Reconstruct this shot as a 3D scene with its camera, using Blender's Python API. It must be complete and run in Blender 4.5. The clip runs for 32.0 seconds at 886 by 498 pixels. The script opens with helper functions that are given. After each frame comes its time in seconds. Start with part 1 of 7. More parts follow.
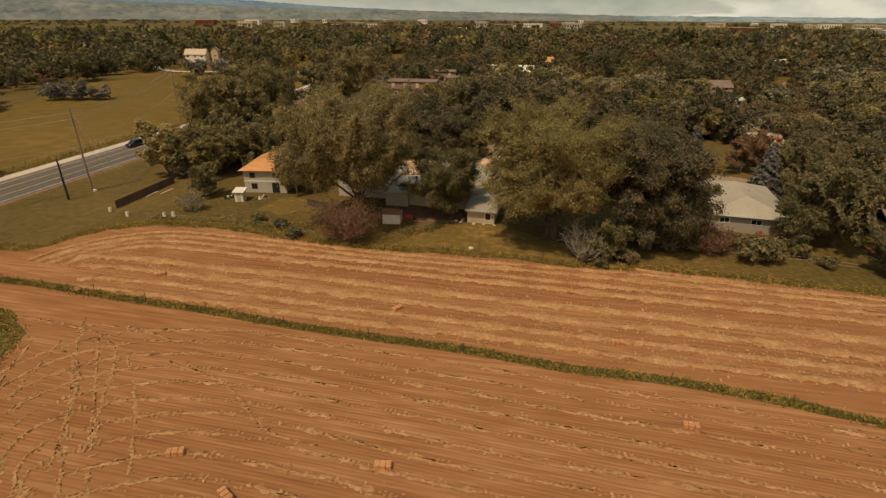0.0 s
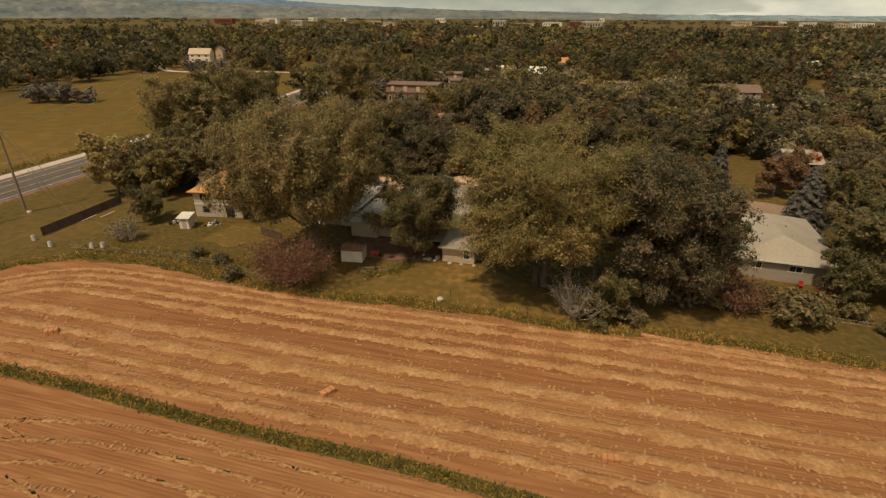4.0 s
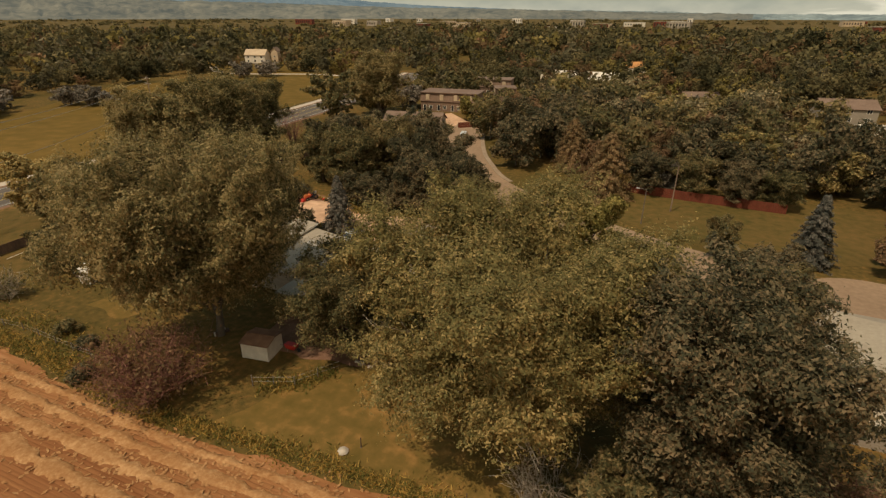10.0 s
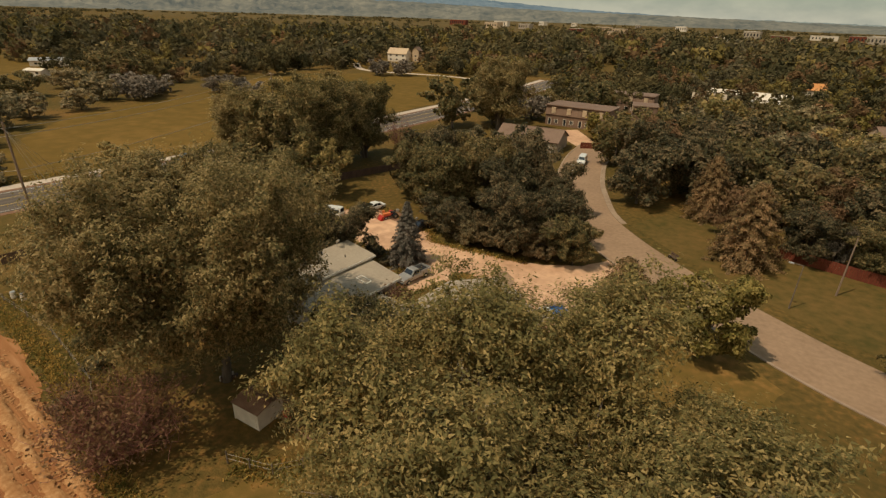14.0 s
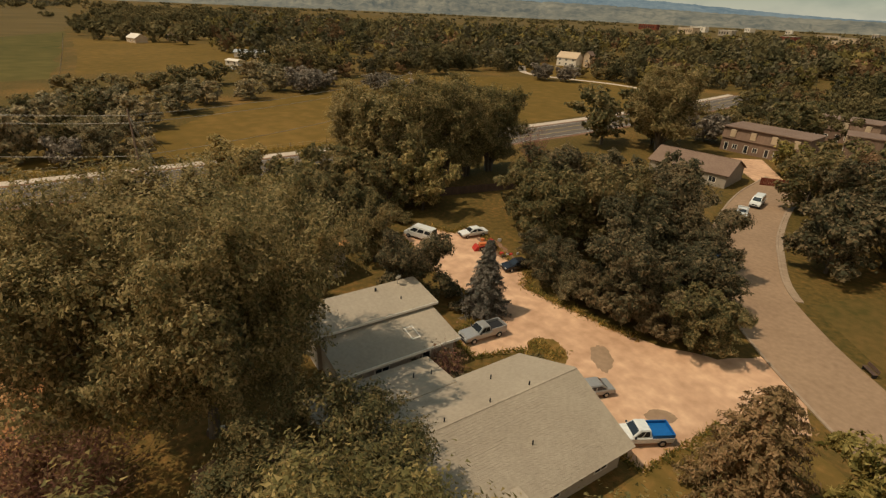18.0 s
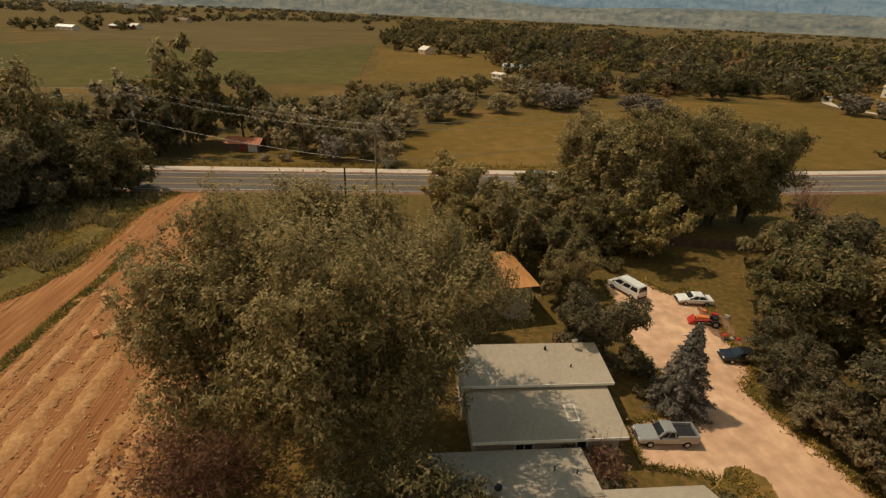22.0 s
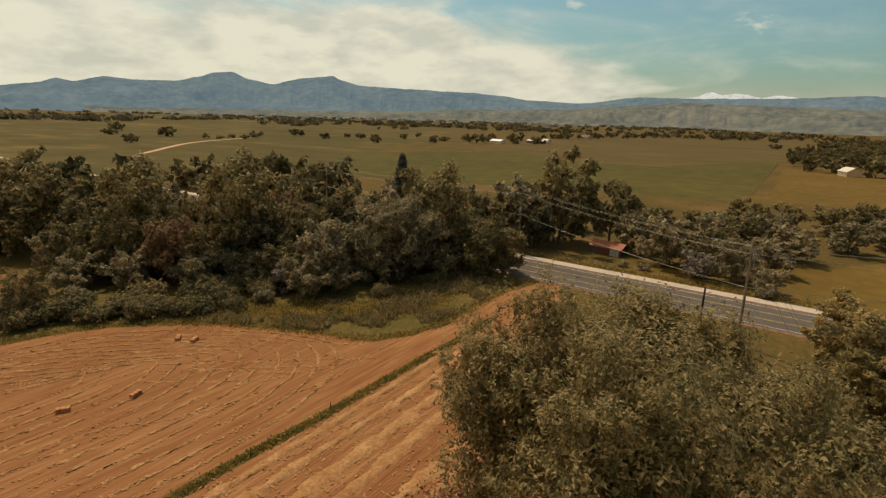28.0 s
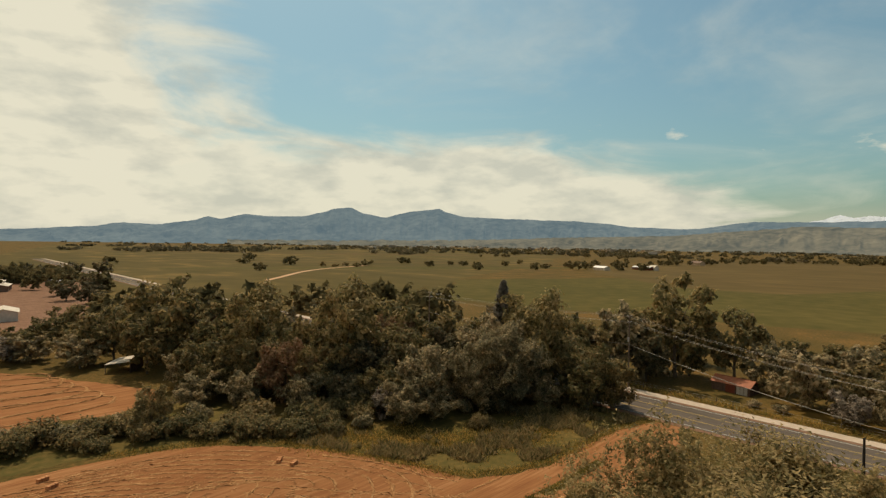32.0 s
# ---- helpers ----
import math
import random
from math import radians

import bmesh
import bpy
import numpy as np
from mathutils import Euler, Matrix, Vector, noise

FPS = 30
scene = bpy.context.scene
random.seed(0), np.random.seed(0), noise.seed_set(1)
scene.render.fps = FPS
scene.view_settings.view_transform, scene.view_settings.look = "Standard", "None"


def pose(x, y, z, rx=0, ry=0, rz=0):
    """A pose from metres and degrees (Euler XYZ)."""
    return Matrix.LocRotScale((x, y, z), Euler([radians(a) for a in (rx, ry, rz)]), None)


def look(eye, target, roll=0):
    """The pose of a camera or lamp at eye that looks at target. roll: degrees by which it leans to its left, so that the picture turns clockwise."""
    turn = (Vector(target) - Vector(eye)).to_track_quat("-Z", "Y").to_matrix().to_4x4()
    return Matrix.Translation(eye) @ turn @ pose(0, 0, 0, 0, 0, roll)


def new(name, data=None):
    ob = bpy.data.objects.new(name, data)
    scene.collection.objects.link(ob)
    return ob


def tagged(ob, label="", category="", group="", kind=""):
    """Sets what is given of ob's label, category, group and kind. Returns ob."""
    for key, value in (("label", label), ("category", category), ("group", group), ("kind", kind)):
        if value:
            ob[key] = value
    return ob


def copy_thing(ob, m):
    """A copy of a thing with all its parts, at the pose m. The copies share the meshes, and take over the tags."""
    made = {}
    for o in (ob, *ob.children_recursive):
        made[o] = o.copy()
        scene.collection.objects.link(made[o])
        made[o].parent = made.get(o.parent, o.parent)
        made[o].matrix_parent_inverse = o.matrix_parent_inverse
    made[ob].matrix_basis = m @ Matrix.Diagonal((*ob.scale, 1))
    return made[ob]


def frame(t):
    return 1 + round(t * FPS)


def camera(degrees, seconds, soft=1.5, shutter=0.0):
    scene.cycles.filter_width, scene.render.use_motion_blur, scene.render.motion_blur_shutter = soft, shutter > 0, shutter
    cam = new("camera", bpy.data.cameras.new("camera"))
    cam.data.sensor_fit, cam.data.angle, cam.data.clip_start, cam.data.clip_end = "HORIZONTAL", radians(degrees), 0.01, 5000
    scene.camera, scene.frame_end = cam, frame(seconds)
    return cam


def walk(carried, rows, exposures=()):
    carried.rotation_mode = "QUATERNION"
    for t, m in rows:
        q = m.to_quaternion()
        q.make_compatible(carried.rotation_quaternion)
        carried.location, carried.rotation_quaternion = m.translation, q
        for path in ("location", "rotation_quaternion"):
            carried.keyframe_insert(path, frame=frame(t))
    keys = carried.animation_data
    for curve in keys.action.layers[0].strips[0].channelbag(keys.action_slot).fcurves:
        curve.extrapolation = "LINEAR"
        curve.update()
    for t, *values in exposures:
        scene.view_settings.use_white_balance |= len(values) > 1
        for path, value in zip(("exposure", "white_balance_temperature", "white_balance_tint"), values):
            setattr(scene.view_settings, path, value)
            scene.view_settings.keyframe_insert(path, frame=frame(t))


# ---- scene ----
cam = camera(81.0, 32.0, soft=1.3)
PATH = [
    (0, (6.723, -22.388, 32.889), (6.325, -20.609, 32.066), 0.3),
    (0.5, (7.008, -20.57, 32.877), (6.614, -18.79, 32.053), 0.3),
    (1, (7.316, -18.651, 32.89), (6.924, -16.871, 32.066), 0.3),
    (1.5, (7.651, -16.641, 32.897), (7.267, -14.86, 32.073), 0.3),
    (2, (8.013, -14.541, 32.925), (7.613, -12.764, 32.099), 0.3),
    (2.5, (8.416, -12.353, 32.917), (7.967, -10.588, 32.091), 0.4),
    (3, (8.854, -10.04, 32.913), (8.4, -8.277, 32.086), 0.3),
    (3.5, (9.286, -7.694, 32.888), (8.828, -5.932, 32.061), 0.3),
    (5.5, (11.212, 2.212, 32.943), (10.729, 3.967, 32.114), 0.1),
    (6, (11.66, 4.764, 32.915), (11.151, 6.512, 32.088), 0.1),
    (6.5, (12.112, 7.306, 32.917), (11.585, 9.048, 32.089), 0.3),
    (7, (12.561, 9.799, 32.914), (12.017, 11.537, 32.086), 0.3),
    (7.5, (13.001, 12.241, 32.889), (12.44, 13.973, 32.06), 0.2),
    (8, (13.422, 14.564, 32.847), (12.84, 16.288, 32.019), 0.1),
    (8.5, (13.84, 16.828, 32.789), (13.237, 18.546, 31.961), 0.1),
    (9, (14.206, 19.092, 32.71), (13.577, 20.801, 31.883), 0.1),
    (9.5, (14.512, 21.38, 32.66), (13.851, 23.076, 31.832), 0.0),
    (10, (14.742, 23.63, 32.618), (14.038, 25.309, 31.791), 0.1),
    (10.5, (14.956, 25.755, 32.567), (14.186, 27.405, 31.741), 0.2),
    (11, (15.123, 27.821, 32.523), (14.276, 29.434, 31.696), 0.2),
    (11.5, (15.217, 29.822, 32.562), (14.302, 31.397, 31.735), 0.3),
    (12, (15.203, 31.792, 32.693), (14.236, 33.336, 31.868), 0.5),
    (12.5, (15.092, 33.725, 32.861), (14.085, 35.244, 32.035), 0.9),
    (13, (14.873, 35.628, 33.004), (13.834, 37.122, 32.176), 1.2),
    (13.5, (14.537, 37.54, 33.095), (13.462, 39.01, 32.268), 1.6),
    (14, (14.109, 39.488, 33.13), (12.998, 40.93, 32.303), 1.9),
    (14.5, (13.635, 41.487, 33.108), (12.486, 42.899, 32.279), 2.1),
    (16.5, (11.184, 51.498, 32.331), (9.834, 52.716, 31.497), 2.5),
    (17, (10.646, 53.127, 32.376), (9.244, 54.281, 31.539), 2.6),
    (17.5, (10.135, 54.626, 32.447), (8.68, 55.711, 31.607), 2.7),
    (18, (9.676, 56.021, 32.532), (8.172, 57.036, 31.692), 2.6),
    (18.5, (9.173, 57.298, 32.615), (7.615, 58.226, 31.773), 2.6),
    (19, (8.666, 58.455, 32.695), (7.054, 59.289, 31.854), 2.5),
    (19.5, (8.117, 59.47, 32.795), (6.459, 60.208, 31.953), 2.4),
    (20, (7.578, 60.316, 32.939), (5.884, 60.962, 32.095), 2.4),
    (20.5, (7.011, 61.042, 33.11), (5.281, 61.583, 32.265), 2.4),
    (21, (6.406, 61.741, 33.312), (4.645, 62.166, 32.464), 2.5),
    (21.5, (5.812, 62.406, 33.455), (4.025, 62.713, 32.611), 2.5),
    (22, (5.208, 62.965, 33.539), (3.4, 63.159, 32.707), 2.5),
    (22.5, (4.643, 63.431, 33.575), (2.821, 63.525, 32.757), 2.5),
    (23, (4.2, 63.789, 33.581), (2.369, 63.783, 32.777), 2.5),
    (23.5, (3.966, 64.049, 33.579), (2.13, 63.943, 32.793), 2.5),
    (24, (3.884, 64.201, 33.55), (2.04, 64.033, 32.794), 2.3),
    (24.5, (3.858, 64.279, 33.477), (2.01, 64.043, 32.75), 2.2),
    (26.5, (3.253, 64.033, 32.953), (1.473, 63.349, 32.35), 2.1),
    (27, (3.417, 64.115, 32.986), (1.683, 63.297, 32.417), 1.9),
    (27.5, (3.621, 64.189, 33.038), (1.947, 63.233, 32.505), 1.8),
    (28, (3.826, 64.221, 33.066), (2.224, 63.131, 32.571), 1.7),
    (28.5, (3.978, 64.224, 33.082), (2.472, 62.99, 32.624), 1.7),
    (29, (3.946, 64.237, 33.121), (2.525, 62.894, 32.702), 1.6),
    (29.5, (3.868, 64.224, 33.154), (2.472, 62.839, 32.786), 1.4),
    (30, (3.784, 64.176, 33.173), (2.396, 62.766, 32.877), 1.3),
    (30.5, (3.746, 64.152, 33.172), (2.359, 62.727, 32.951), 1.2),
    (31, (3.759, 64.182, 33.168), (2.371, 62.749, 33.022), 1.1),
    (31.5, (3.796, 64.249, 33.165), (2.404, 62.816, 33.085), 1.0),
    (32, (3.83, 64.326, 33.152), (2.433, 62.895, 33.127), 0.9),
]
walk(cam, [(t, look(eye, target, roll)) for t, eye, target, roll in PATH])

# ---- light ----
SUN_AZ, SUN_EL = radians(205), radians(60)
world = bpy.data.worlds.new("sky")
scene.world = world
world.use_nodes = True
wt = world.node_tree
wt.nodes.clear()


def wn(kind, operation=""):
    n = wt.nodes.new(kind)
    if operation:
        n.operation = operation
    return n


w_out = wn("ShaderNodeOutputWorld")
w_bg = wn("ShaderNodeBackground")
w_sky = wn("ShaderNodeTexSky")
w_sky.sky_type, w_sky.sun_disc, w_sky.sun_elevation, w_sky.sun_rotation = "NISHITA", False, SUN_EL, SUN_AZ
w_sky.air_density, w_sky.dust_density, w_sky.ozone_density = 1.2, 2.2, 1.6
w_co = wn("ShaderNodeTexCoord")
w_sep = wn("ShaderNodeSeparateXYZ")
w_add = wn("ShaderNodeMath", operation="ADD")
w_add.inputs[1].default_value = 0.16
w_div = wn("ShaderNodeVectorMath", operation="DIVIDE")
w_comb = wn("ShaderNodeCombineXYZ")
w_map = wn("ShaderNodeMapping")
w_map.inputs["Scale"].default_value = (0.75, 0.75, 1.0)
w_noise = wn("ShaderNodeTexNoise")
w_noise.inputs["Scale"].default_value = 1.5
w_noise.inputs["Detail"].default_value = 8
w_noise.inputs["Roughness"].default_value = 0.58
w_noise.inputs["Distortion"].default_value = 0.5


def w_math(op, a, b):
    """One arithmetic step; a and b are sockets or numbers."""
    n = wn("ShaderNodeMath", op)
    for slot, v in ((0, a), (1, b)):
        if isinstance(v, (int, float)):
            n.inputs[slot].default_value = v
        else:
            wt.links.new(v, n.inputs[slot])
    return n.outputs[0]


def w_range(v, lo, hi, top=1.0):
    n = wn("ShaderNodeMapRange")
    n.interpolation_type = "SMOOTHSTEP"
    wt.links.new(v, n.inputs["Value"])
    for key, q in (("From Min", lo), ("From Max", hi), ("To Min", 0.0), ("To Max", top)):
        n.inputs[key].default_value = q
    return n.outputs[0]


# a broad cloud sheet in the south-east and a lower bank that sinks towards the west
w_dot = wn("ShaderNodeVectorMath", operation="DOT_PRODUCT")
w_dot.inputs[1].default_value = (-0.716, 0.698, 0.0)
w_ramp = wn("ShaderNodeValToRGB")
w_ramp.color_ramp.elements[0].position, w_ramp.color_ramp.elements[0].color = 0.0, (0, 0, 0, 1)
w_ramp.color_ramp.elements[1].position, w_ramp.color_ramp.elements[1].color = 1.0, (1, 1, 1, 1)
w_tint = wn("ShaderNodeMix")
w_tint.data_type, w_tint.blend_type = "RGBA", "MULTIPLY"
w_tint.inputs[0].default_value = 1.0
w_mix = wn("ShaderNodeMix")
w_mix.data_type = "RGBA"
SKY_TINT, CLOUD = (0.066, 0.085, 0.075, 1), (0.80, 0.75, 0.58, 1)
w_tint.inputs[7].default_value = SKY_TINT
ln = wt.links.new
ln(w_co.outputs["Generated"], w_sep.inputs[0])
ln(w_sep.outputs["Z"], w_add.inputs[0])
ln(w_add.outputs[0], w_comb.inputs[0])
ln(w_add.outputs[0], w_comb.inputs[1])
w_comb.inputs[2].default_value = 1.0
ln(w_co.outputs["Generated"], w_div.inputs[0])
ln(w_comb.outputs[0], w_div.inputs[1])
ln(w_div.outputs[0], w_map.inputs["Vector"])
ln(w_map.outputs[0], w_noise.inputs["Vector"])
ln(w_co.outputs["Generated"], w_dot.inputs[0])
w_u, w_v = w_dot.outputs["Value"], w_sep.outputs["Z"]
w_rag = w_math("SUBTRACT", w_noise.outputs[0], 0.5)
w_side = w_math("MAXIMUM", w_math("SUBTRACT", w_u, 0.12), 0.0)
w_top = w_math("SUBTRACT", 0.215, w_math("MULTIPLY", w_math("MULTIPLY", w_side, w_side), 0.9))
w_bank = w_range(w_math("SUBTRACT", w_math("ADD", w_top, w_math("MULTIPLY", w_rag, 0.22)), w_v), -0.015, 0.07, 0.93)
w_sheet = w_range(w_math("SUBTRACT", w_math("MULTIPLY", w_rag, 0.6), w_u), 0.27, 0.45, 0.97)
w_veil = w_range(w_math("ADD", w_rag, 0.5), 0.45, 0.75, 0.30)
w_haze = w_range(w_math("SUBTRACT", 0.09, w_v), 0.0, 0.10, 0.62)
ln(w_math("MAXIMUM", w_math("MAXIMUM", w_bank, w_sheet), w_math("MAXIMUM", w_veil, w_haze)), w_ramp.inputs[0])
w_puff = wn("ShaderNodeTexNoise")
w_puff.inputs["Scale"].default_value, w_puff.inputs["Detail"].default_value, w_puff.inputs["Roughness"].default_value = 9.0, 5, 0.55
w_pmap = wn("ShaderNodeMapping")
w_pmap.inputs["Scale"].default_value = (1, 1, 2.6)
w_pramp = wn("ShaderNodeValToRGB")
w_pramp.color_ramp.elements[0].position, w_pramp.color_ramp.elements[0].color = 0.63, (0, 0, 0, 1)
w_pramp.color_ramp.elements[1].position, w_pramp.color_ramp.elements[1].color = 0.74, (0.8, 0.8, 0.8, 1)
w_pband = wn("ShaderNodeMapRange")
for key, v in (("From Min", 0.26), ("From Max", 0.19), ("To Min", 0.0), ("To Max", 1.0)):
    w_pband.inputs[key].default_value = v
w_pm = wn("ShaderNodeMath", "MULTIPLY")
w_pmax = wn("ShaderNodeMath", "MAXIMUM")
ln(w_co.outputs["Generated"], w_pmap.inputs["Vector"])
ln(w_pmap.outputs[0], w_puff.inputs["Vector"])
ln(w_puff.outputs[0], w_pramp.inputs[0])
ln(w_sep.outputs["Z"], w_pband.inputs["Value"])
ln(w_pramp.outputs[0], w_pm.inputs[0])
ln(w_pband.outputs[0], w_pm.inputs[1])
ln(w_pm.outputs[0], w_pmax.inputs[0])
ln(w_ramp.outputs[0], w_pmax.inputs[1])
ln(w_sky.outputs[0], w_tint.inputs[6])
w_tone = wn("ShaderNodeValToRGB")
w_tone.color_ramp.elements[0].position, w_tone.color_ramp.elements[0].color = 0.36, (0.60, 0.585, 0.475, 1)
w_tone.color_ramp.elements[1].position, w_tone.color_ramp.elements[1].color = 0.56, CLOUD
ln(w_puff.outputs[0], w_tone.inputs[0])
ln(w_tone.outputs[0], w_mix.inputs[7])
ln(w_pmax.outputs[0], w_mix.inputs[0])
ln(w_tint.outputs[2], w_mix.inputs[6])
ln(w_mix.outputs[2], w_bg.inputs[0])
w_bg.inputs[1].default_value = 1.0
ln(w_bg.outputs[0], w_out.inputs[0])

sun = new("sun", bpy.data.lights.new("sun", "SUN"))
sun.data.energy, sun.data.angle, sun.data.color = 3.1, radians(0.55), (1.0, 0.87, 0.68)
sun_dir = Vector((math.sin(SUN_AZ) * math.cos(SUN_EL), math.cos(SUN_AZ) * math.cos(SUN_EL), math.sin(SUN_EL)))
sun.matrix_world = look(sun_dir * 300, (0, 0, 0))

# ---- materials ----


def material(name, low, high, scale=2.0, rough=0.85, bump=0.0, bump_scale=20.0, big=0.08, metal=0.0, stretch=(1, 1, 1),
             island=0.0, obj=0.0, translucent=0.0, third=None, spec=0.3, distort=0.0):
    """Two colours mixed by fine and by broad noise in metres; island and obj vary single pieces and objects."""
    m = bpy.data.materials.new(name)
    m.use_nodes = True
    t = m.node_tree
    n, link = t.nodes, t.links.new
    p = n["Principled BSDF"]
    p.inputs["Roughness"].default_value, p.inputs["Metallic"].default_value = rough, metal
    p.inputs["Specular IOR Level"].default_value = spec
    geo = n.new("ShaderNodeNewGeometry")
    mp = n.new("ShaderNodeMapping")
    mp.inputs["Scale"].default_value = stretch
    link(geo.outputs["Position"], mp.inputs["Vector"])
    fine, broad = n.new("ShaderNodeTexNoise"), n.new("ShaderNodeTexNoise")
    for tex, s in ((fine, scale), (broad, big)):
        tex.inputs["Scale"].default_value, tex.inputs["Detail"].default_value = s, 5
        tex.inputs["Distortion"].default_value = distort
        link(mp.outputs[0], tex.inputs["Vector"])
    add = n.new("ShaderNodeMath")
    add.operation = "MULTIPLY_ADD"
    add.inputs[1].default_value = 0.55
    link(fine.outputs[0], add.inputs[0])
    half = n.new("ShaderNodeMath")
    half.operation = "MULTIPLY"
    half.inputs[1].default_value = 0.45
    link(broad.outputs[0], half.inputs[0])
    link(half.outputs[0], add.inputs[2])
    val = add.outputs[0]
    info = n.new("ShaderNodeObjectInfo")
    for amount, out in ((island, geo.outputs["Random Per Island"]), (obj, info.outputs["Random"])):
        if amount:
            k = n.new("ShaderNodeMath")
            k.operation = "MULTIPLY_ADD"
            k.inputs[1].default_value = amount
            link(out, k.inputs[0])
            s = n.new("ShaderNodeMath")
            s.operation = "SUBTRACT"
            s.inputs[1].default_value = amount / 2
            link(val, s.inputs[0])
            link(s.outputs[0], k.inputs[2])
            val = k.outputs[0]
    ramp = n.new("ShaderNodeValToRGB")
    e = ramp.color_ramp.elements
    e[0].position, e[0].color = 0.34, (*low, 1)
    e[1].position, e[1].color = 0.66, (*high, 1)
    if third:
        mid = e.new(0.52)
        mid.color = (*third, 1)
    link(val, ramp.inputs[0])
    link(ramp.outputs[0], p.inputs["Base Color"])
    if bump:
        b = n.new("ShaderNodeBump")
        b.inputs["Strength"].default_value, b.inputs["Distance"].default_value = min(1, bump), 0.06
        tx = n.new("ShaderNodeTexNoise")
        tx.inputs["Scale"].default_value, tx.inputs["Detail"].default_value = bump_scale, 4
        link(mp.outputs[0], tx.inputs["Vector"])
        link(tx.outputs[0], b.inputs["Height"])
        link(b.outputs[0], p.inputs["Normal"])
    if translucent:
        tr = n.new("ShaderNodeBsdfTranslucent")
        link(ramp.outputs[0], tr.inputs["Color"])
        mix = n.new("ShaderNodeMixShader")
        mix.inputs[0].default_value = translucent
        link(p.outputs[0], mix.inputs[1])
        link(tr.outputs[0], mix.inputs[2])
        link(mix.outputs[0], n["Material Output"].inputs["Surface"])
    return m


def plain(name, c, rough=0.6, metal=0.0, **kw):
    return material(name, tuple(v * 0.86 for v in c), tuple(min(1, v * 1.1) for v in c), scale=kw.pop("scale", 6), rough=rough, metal=metal, **kw)


def leaf(name, low, high, third=None):
    return material(name, low, high, scale=0.9, rough=0.6, big=0.22, island=0.46, obj=0.18, translucent=0.45, third=third, spec=0.09)


M_GRASS = material("rough grass", (0.064, 0.050, 0.014), (0.214, 0.109, 0.032), scale=1.3, big=0.045, bump=0.9, bump_scale=5, third=(0.119, 0.073, 0.021), spec=0.03)
M_WILD = material("tall wild grass", (0.072, 0.062, 0.017), (0.191, 0.118, 0.036), scale=0.8, big=0.09, bump=1, bump_scale=3, third=(0.124, 0.085, 0.025), spec=0.03)
M_LAWN = material("dry lawn", (0.111, 0.073, 0.018), (0.281, 0.142, 0.042), scale=0.9, big=0.12, bump=0.5, bump_scale=12, third=(0.163, 0.096, 0.026), spec=0.03)
M_PARK = material("green lawn", (0.075, 0.058, 0.016), (0.164, 0.092, 0.029), scale=0.7, big=0.06, bump=0.4, bump_scale=12, spec=0.03)
M_STUBBLE = material("cut stubble", (0.210, 0.078, 0.029), (0.388, 0.184, 0.078), scale=2.0, big=0.14, bump=0.5, bump_scale=14, stretch=(0.07, 1.0, 1), third=(0.290, 0.122, 0.046), distort=0.3, spec=0.03)
M_STRAW = material("loose straw", (0.280, 0.118, 0.042), (0.500, 0.270, 0.118), scale=3.4, big=0.35, bump=1, bump_scale=16, third=(0.380, 0.186, 0.074), spec=0.03)
M_MEADOW = material("hay meadow", (0.108, 0.066, 0.014), (0.192, 0.106, 0.027), scale=0.22, big=0.018, bump=0.4, bump_scale=3, third=(0.146, 0.085, 0.020), spec=0.03)
M_PASTURE = material("green pasture", (0.066, 0.056, 0.014), (0.124, 0.090, 0.025), scale=0.09, big=0.008, third=(0.094, 0.072, 0.019), spec=0.03)
M_DRY = material("dry pasture", (0.089, 0.059, 0.019), (0.147, 0.094, 0.033), scale=0.04, big=0.006, third=(0.116, 0.075, 0.026), stretch=(1, 0.5, 1), spec=0.03)
M_RANGE = material("olive rangeland", (0.066, 0.050, 0.014), (0.205, 0.124, 0.040), scale=0.03, big=0.005, third=(0.106, 0.074, 0.023), stretch=(1, 0.5, 1), spec=0.03)
M_ASPHALT = material("worn asphalt", (0.095, 0.074, 0.058), (0.157, 0.121, 0.094), scale=1.2, big=0.1, bump=0.15, bump_scale=60, stretch=(1, 0.08, 1), spec=0.03)
M_STREET = material("faded street asphalt", (0.240, 0.149, 0.088), (0.340, 0.216, 0.129), scale=1.5, big=0.12, bump=0.15, bump_scale=60, spec=0.03)
M_GRAVEL = material("pale gravel", (0.414, 0.232, 0.131), (0.683, 0.414, 0.245), scale=0.7, big=0.13, bump=0.5, bump_scale=30, third=(0.554, 0.323, 0.188), spec=0.03)
M_CONCRETE = material("concrete", (0.420, 0.315, 0.225), (0.560, 0.430, 0.315), scale=1.2, big=0.2, bump=0.1, bump_scale=40)
M_KERB = material("dusty tan concrete", (0.250, 0.165, 0.100), (0.360, 0.250, 0.160), scale=1.2, big=0.2, bump=0.1, bump_scale=40)
M_PAINTLINE = plain("road paint", (0.55, 0.50, 0.42), 0.7)
M_YELLOWLINE = plain("yellow road paint", (0.45, 0.29, 0.07), 0.7)
M_BARK = material("bark", (0.060, 0.044, 0.030), (0.155, 0.115, 0.080), scale=3, big=0.6, bump=0.8, bump_scale=9, stretch=(1, 1, 0.25))
M_PALEBARK = material("pale dead wood", (0.261, 0.196, 0.138), (0.493, 0.384, 0.275), scale=3, big=0.6)
M_TWIG = material("reddish bare twigs", (0.135, 0.054, 0.036), (0.297, 0.131, 0.087), scale=2, big=0.4, island=0.4)
M_LEAF_COTTON = leaf("cottonwood leaves", (0.124, 0.106, 0.043), (0.414, 0.290, 0.124), (0.236, 0.175, 0.065))
